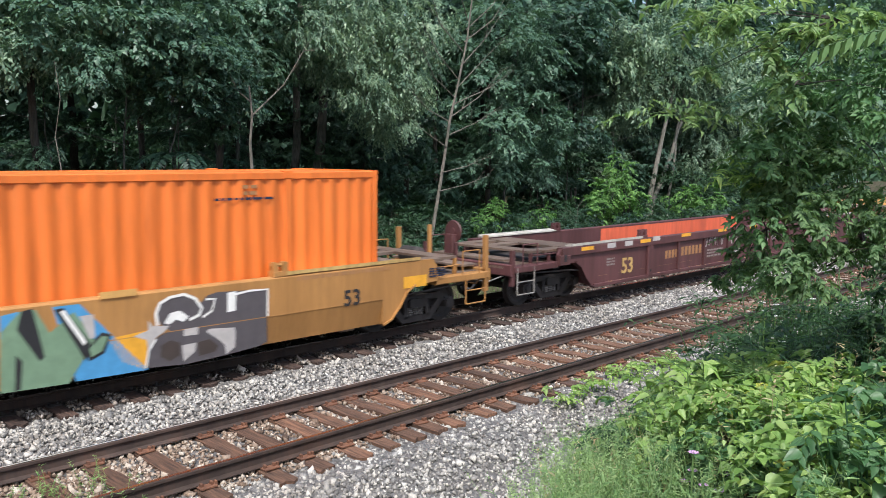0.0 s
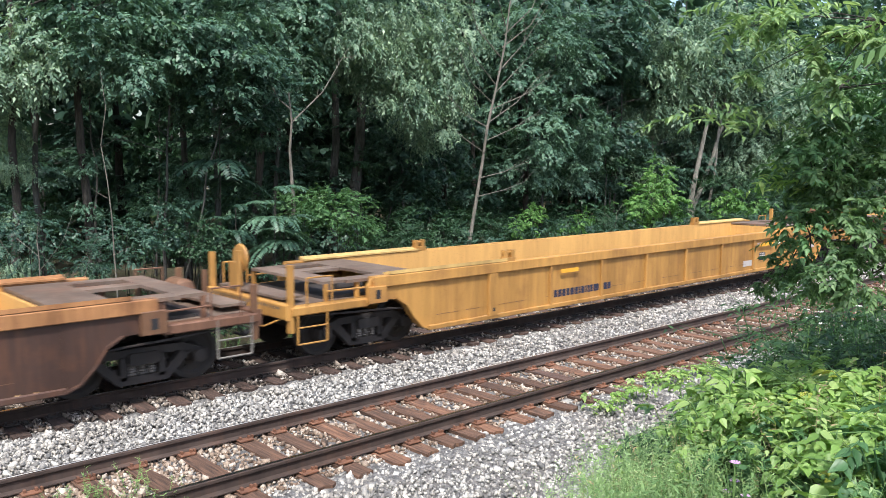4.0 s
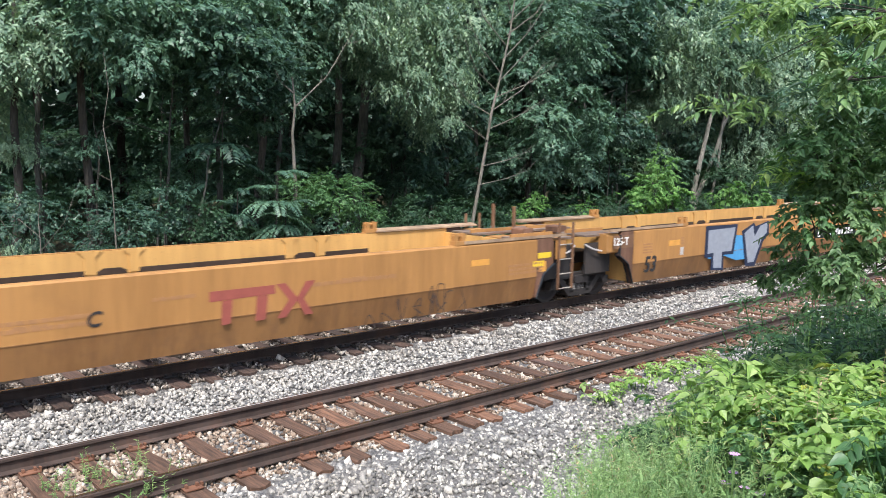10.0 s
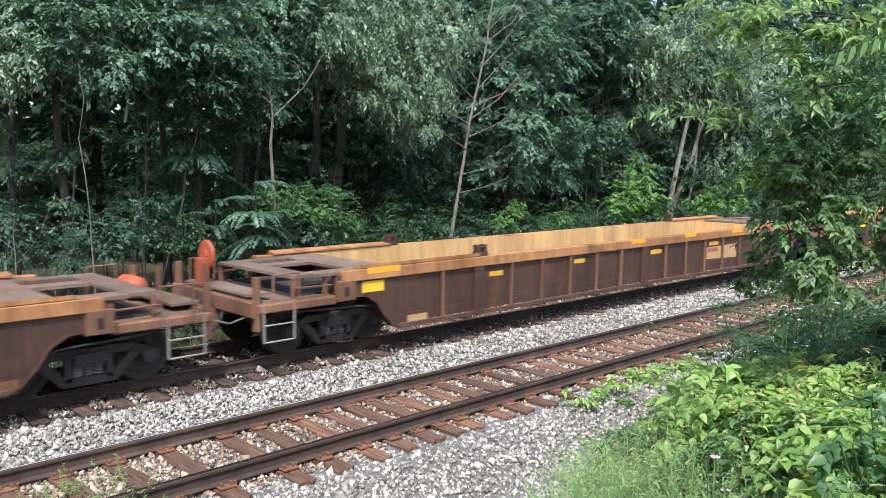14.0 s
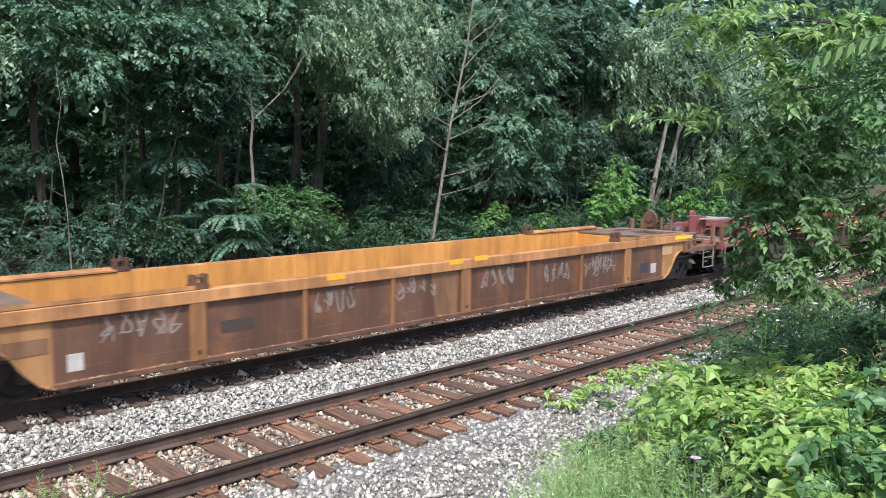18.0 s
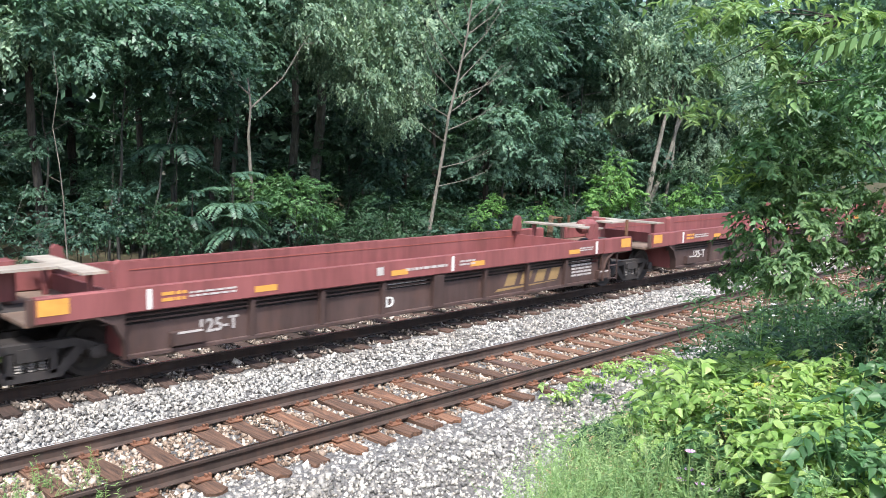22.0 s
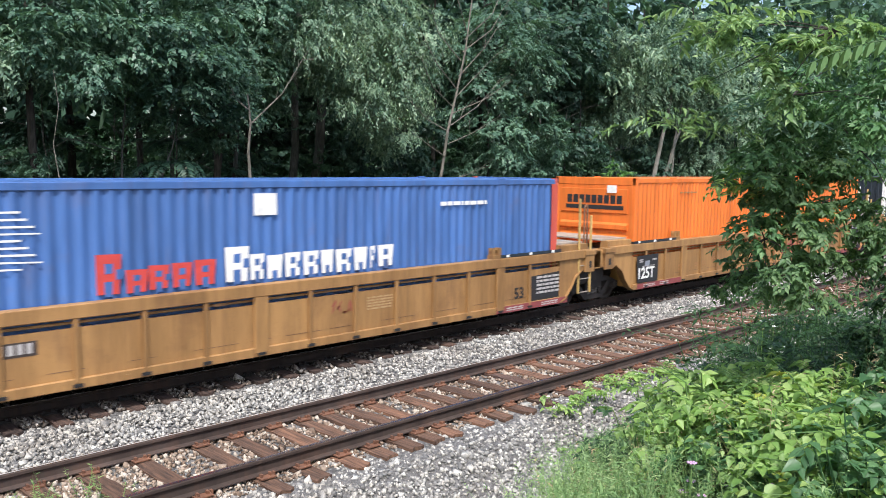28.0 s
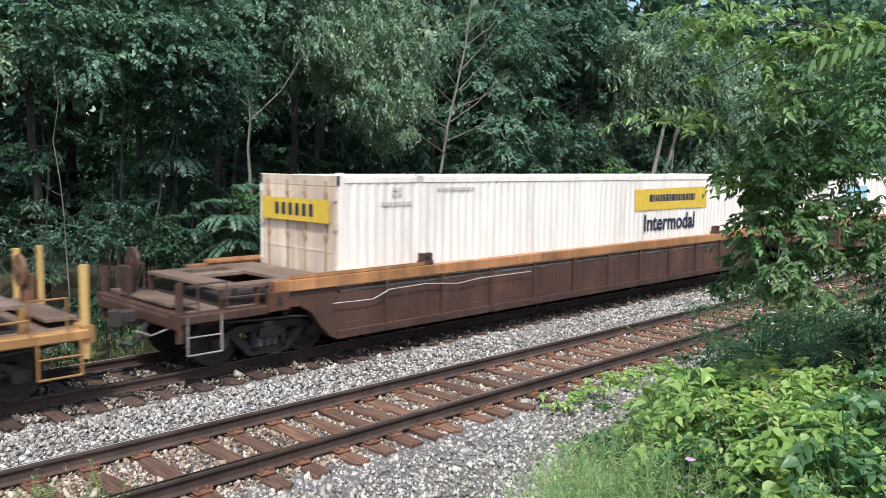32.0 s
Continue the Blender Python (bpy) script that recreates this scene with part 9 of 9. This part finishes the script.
def hanging_frond(tree, a, b, pairs, leaflet, lab):
    """One long feathered leaf of the tree, from b to its tip a."""
    a, b = Vector(a), Vector(b)
    rng = random.Random(12)
    arch = lambda s: (a - b) * s + Vector((0, 0, 0.05 * math.sin(s * 3.1)))
    f = part("frond", Build().pipe([(1.3, 0.2, 0.1)] + [tuple(arch(s)) for s in (0, 0.25, 0.5, 0.75, 1.0)], 0.003, 5), "leafdeep", tree, lab, tuple(b - tree.location))
    ax = (a - b).normalized()
    side = ax.cross(Vector((0, 0, 1))).normalized()
    for k in range(pairs * 2):
        base = arch(0.06 + 0.92 * (k // 2 + 0.3 * (k % 2)) / pairs)
        d = (ax * 0.35 + side * (0.55 if k % 2 else -0.55) + Vector((0, 0, -0.85 + rng.uniform(-0.15, 0.15)))).normalized()
        w = d.cross(Vector((0.6, 0.7, 0.3))).normalized() * leaflet * 0.16
        v = [base + d * leaflet * u + w * q for u, q in ((0, 0), (0.25, 1), (0.6, 0.8), (1, 0), (0.6, -0.8), (0.25, -1))]
        part("leaflet", Build().poly([tuple(x) for x in v], [(0, 1, 2, 3), (0, 3, 4, 5)]), "leafover", f)


hanging_frond(NEAR_TREE, (4.01, 1.63, 3.90), (4.19, 1.09, 4.00), 11, 0.098, "long feathered leaf hanging in from a near branch")
overhang(5.37, 2.52, 4.20, 44, 12, (0.25, 0.12, 0.08), 0.32, 0.068, "leafy bough with bright feathered leaves", "leafover")
overhang(5.85, 3.02, 3.31, 45, 10, (0.15, 0.1, 0.08), 0.25, 0.062, "leafy bough with bright feathered leaves", "leafbright")
overhang(5.72, 2.81, 3.83, 46, 10, (0.2, 0.1, 0.08), 0.30, 0.066, "leafy bough with bright feathered leaves", "leafmid")


def bramble(x, y, seed, count, spread, z, leaf, lab, mat="leafbright", shape="ovate", per=9, ln=0.55):
    g = height(x, y)
    s = thing("bramble", (x, y, g), lab, "bush", "bushes on the bank")
    rng = np.random.default_rng(seed)
    base = rng.normal(0, 1, (count, 3)) * np.array(spread) + np.array([0, 0, z])
    base[:, 2] = np.maximum(base[:, 2], 0.1)
    a = rng.uniform(0, math.tau, count)
    aim = np.stack([np.cos(a), np.sin(a), rng.uniform(-0.1, 0.6, count)], 1)
    P, D, N, L, W = twigs(rng, base, aim, ln * rng.uniform(0.6, 1.2, count), 0.14 * rng.uniform(0.4, 1.5, count), per, leaf, 0.74 if shape == "ovate" else 0.34, 0.9, 1.5, 0.26)
    part("foliage", leaf_cloud("foliage", P, D, N, L, W, shape, mat), "", s)
    b = Build()
    for i in range(0, count, 2):
        p = base[i]
        b.rod((p[0] * 0.5, p[1] * 0.5, -0.15), tuple(p), 0.008, 4, 0.005)
        b.rod(tuple(p), tuple(p + aim[i] * ln * 0.8), 0.005, 4, 0.002)
    tagged(part("stalk_growth", b, "grass" if mat == "leafbright" else "leafrich", s), kind="stuff")
    return s


for k, (x, y, z, n) in enumerate(((6.55, 3.31, 0.82, 70), (6.50, 2.97, 0.70, 90), (6.44, 2.63, 0.56, 80), (6.36, 2.29, 0.45, 80), (6.15, 3.30, 0.66, 50), (5.97, 3.02, 0.58, 80), (5.94, 2.66, 0.46, 90),
                                  (5.88, 2.31, 0.37, 80), (5.68, 2.00, 0.28, 80), (5.32, 1.97, 0.22, 60), (4.98, 1.71, 0.16, 60), (7.1, 3.05, 0.66, 110), (7.0, 3.7, 0.72, 60))):
    bramble(x, y, 151 + k, int(n * 1.05), (0.25, 0.18, 0.12), z, 0.072, "bright green bramble with broad leaves", ln=0.34)
for k, (x, y, z, n) in enumerate(((5.70, 2.90, 0.34, 30), (5.46, 2.59, 0.24, 24), (5.39, 2.28, 0.20, 34), (6.3, 2.1, 0.30, 50), (5.9, 2.5, 0.30, 40), (5.0, 1.5, 0.26, 40), (5.9, 1.55, 0.30, 45))):
    bramble(x, y, 171 + k, n, (0.22, 0.16, 0.12), z, 0.075, "low green bramble among weeds", "leafrich", ln=0.30)
bramble(5.3, 1.95, 74, 10, (0.22, 0.14, 0.08), 0.30, 0.055, "yellowing leafy sprays on the bank", "leafyellow", ln=0.25)
bramble(6.14, 2.55, 77, 8, (0.22, 0.14, 0.08), 0.55, 0.055, "yellowing leafy sprays on the bank", "leafyellow", ln=0.25)
# creepers get darker leaf colours in place of overhead shade
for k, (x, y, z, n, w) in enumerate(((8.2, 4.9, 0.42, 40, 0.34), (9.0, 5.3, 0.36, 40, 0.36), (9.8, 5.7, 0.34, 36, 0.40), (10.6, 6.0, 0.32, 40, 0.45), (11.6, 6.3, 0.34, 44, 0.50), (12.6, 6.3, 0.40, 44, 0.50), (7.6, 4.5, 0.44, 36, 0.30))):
    bramble(x, y, 181 + k, n, (w, w * 0.6, 0.10), z, 0.075, "creeper over the foot of the bank, darkened for tree shade", "leafrich" if k % 2 else "leafshade", ln=0.34)
for k, (x, y, n, w) in enumerate(((12.7, 7.3, 26, 0.40), (11.7, 7.45, 20, 0.34), (10.6, 7.3, 12, 0.26), (9.9, 7.2, 12, 0.24), (9.3, 6.4, 12, 0.26), (8.5, 6.0, 12, 0.26))):
    bramble(x, y, 191 + k, n, (w, 0.14, 0.035), 0.14, 0.066, "thin creeper reaching over the ballast", ln=0.30)
# these shrubs carry the bank's tree shade in their leaf colour
bramble(8.5, 3.35, 73, 110, (0.35, 0.25, 0.24), 0.66, 0.075, "leafy shrub on the bank, coloured dark for tree shade", "leafshade")
bramble(8.0, 2.8, 76, 110, (0.30, 0.22, 0.22), 0.60, 0.075, "leafy shrub on the bank, coloured dark for tree shade", "leafshade", "diamond")
bramble(7.8, 2.4, 87, 120, (0.35, 0.22, 0.24), 0.55, 0.080, "leafy shrub on the bank, coloured dark for tree shade", "leafshade", "diamond")
bramble(9.7, 4.1, 55, 230, (0.45, 0.30, 0.36), 0.95, 0.085, "leafy shrub with small white flowers, coloured dark for tree shade", "leafshade", "diamond")
bramble(10.6, 4.2, 56, 230, (0.60, 0.35, 0.38), 0.90, 0.085, "leafy shrub on the bank, coloured dark for tree shade", "leafshade", "diamond")
bramble(10.0, 3.4, 79, 200, (0.45, 0.30, 0.36), 0.80, 0.085, "leafy shrub on the bank, coloured dark for tree shade", "leafshade", "diamond")
bramble(9.2, 2.9, 80, 150, (0.35, 0.25, 0.28), 0.62, 0.080, "leafy shrub on the bank, coloured dark for tree shade", "leafshade", "diamond")
bramble(11.8, 5.2, 60, 170, (0.7, 0.40, 0.32), 0.75, 0.085, "leafy shrub on the bank, coloured dark for tree shade", "leafshade", "diamond")


def blossoms(name, pts, r, mat, lab):
    for x, y, z in pts:
        f = thing(name, (x, y, z), lab, "flower", name + "s on the bank")
        b = Build()
        for k in range(9):
            a = k * math.tau / 9
            b.poly([(0, 0, 0), (r * math.cos(a - 0.25), r * math.sin(a - 0.25), r * 0.45), (r * 1.25 * math.cos(a), r * 1.25 * math.sin(a), r * 0.35), (r * math.cos(a + 0.25), r * math.sin(a + 0.25), r * 0.45)], [(0, 1, 2, 3)])
        part("petal_head", b, mat, f)
        part("stem", Build().rod((0, 0, 0), (0.03, 0.02, -0.5), 0.005, 5, 0.006), "grass", f)


_r = random.Random(4)
blossoms("thistle_flower", [(_r.uniform(4.6, 6.6), 0, 0) and (x, 0.47 * x + _r.uniform(-0.35, 0.5), 1.42 + _r.uniform(-0.25, 0.1) - 0.35 * max(0, 0.47 * x + 0.3 - 2.6)) for x in [_r.uniform(4.7, 6.9) for _ in range(18)]], 0.030, "flower", "small purple thistle-like flower on a thin stem")
blossoms("white_flower", [(_r.uniform(8.6, 11.6), 3.9 + _r.uniform(-0.3, 0.3), 1.62 + _r.uniform(-0.25, 0.2)) for _ in range(18)], 0.035, "whiteflower", "small white flower head on a thin stem")


def weeds(name, n, x0, x1, y0, y1, seed, hgt, mat="grass", lab="tall feathery weeds and grass"):
    """Thin upright stems with narrow leaves."""
    rng = np.random.default_rng(seed)
    base = np.stack([rng.uniform(x0, x1, n), rng.uniform(y0, y1, n), np.zeros(n)], 1)
    if y1 < 7:
        edge = base[:, 1] - 0.60 * base[:, 0] - 0.25 * np.sin(base[:, 0] * 5)
        base = base[(edge < 1.15) & ((edge > -0.55) | (base[:, 1] < 2.7) | (base[:, 0] > 8.5))]
    n = len(base)
    base[:, 2] = [height(a, b) for a, b, _ in base]
    aim = np.stack([rng.normal(0, 0.25, n), rng.normal(0, 0.25, n), np.ones(n)], 1)
    ln = hgt * rng.uniform(0.5, 1.3, n)
    P, D, N, L, W = twigs(rng, base, aim, ln, rng.uniform(0, 0.1, n), 30, 0.032, 0.22, 1.5, 1.1, 0.4)
    st = leaf_cloud("x", base, aim, rng.normal(size=(n, 3)), ln * 1.05, np.full(n, 0.006), "blade", mat)
    v = np.zeros(len(st.vertices) * 3, np.float32)
    st.vertices.foreach_get("co", v)
    bpy.data.meshes.remove(st)
    lv = leaf_cloud("x", P, D, N, L, W, "blade", mat)
    v2 = np.zeros(len(lv.vertices) * 3, np.float32)
    lv.vertices.foreach_get("co", v2)
    bpy.data.meshes.remove(lv)
    allv = np.concatenate([v, v2]).reshape(-1, 3)
    ob = new(name, fast_mesh(name, allv, np.arange(len(allv)).reshape(-1, 5), M[mat]))
    return tagged(ob, lab, "weeds", kind="stuff")


weeds("weeds", 2300, 4.4, 8.8, 2.7, 6.0, 61, 0.70, "weed")
weeds("weeds", 260, 4.4, 7.0, 1.5, 2.6, 67, 0.32, "weed")
# leafrich here and in the 8 to 13 m patch stands for shade
weeds("weeds", 260, 9.0, 13.0, 5.0, 6.0, 62, 0.40, "leafrich")
weeds("dry_weeds", 130, 5.0, 7.6, 1.9, 4.2, 66, 0.75, "straw", "dry straw-coloured stems among the weeds")
weeds("weeds", 700, 4.2, 7.5, 2.2, 4.0, 65, 0.5)
weeds("weeds", 500, 8.0, 13.0, 5.0, 6.4, 62, 0.45, "leafrich")
weeds("weeds", 70, 2.4, 3.6, 7.6, 9.1, 63, 0.30, lab="green weeds growing between the ties")
weeds("weeds", 900, 3, 40, 14.9, 17.5, 64, 0.7, lab="grass behind the far track")


# ---- what moves ----
def motions():
    end = 32.0
    for thing_, u in CARS:
        walk(thing_, [(t, pose(u - SPEED * t, Y_FAR, 0)) for t in (0.0, 8.0, 16.0, 24.0, end)])
    turn = math.degrees(1 / 0.42)
    for w, s, u in WHEELS:
        # rolling is keyed while the wheel passes the camera
        t0, t1 = max(0.0, (u - 46) / SPEED), min(end, (u + 2) / SPEED)
        rows = []
        k0, k1 = int(t0 * FPS), int(t1 * FPS)
        if t1 > t0:
            rows = [(k / FPS, pose(s, 0, 0.42, 0, -turn * SPEED * (k / FPS - t0), 0)) for k in range(k0, k1 + 1)]
        if not rows or rows[0][0] > 0:
            rows.insert(0, (0.0, rows[0][1] if rows else pose(s, 0, 0.42)))
        if rows[-1][0] < end:
            rows.append((end, rows[-1][1]))
        walk(w, rows)


motions()
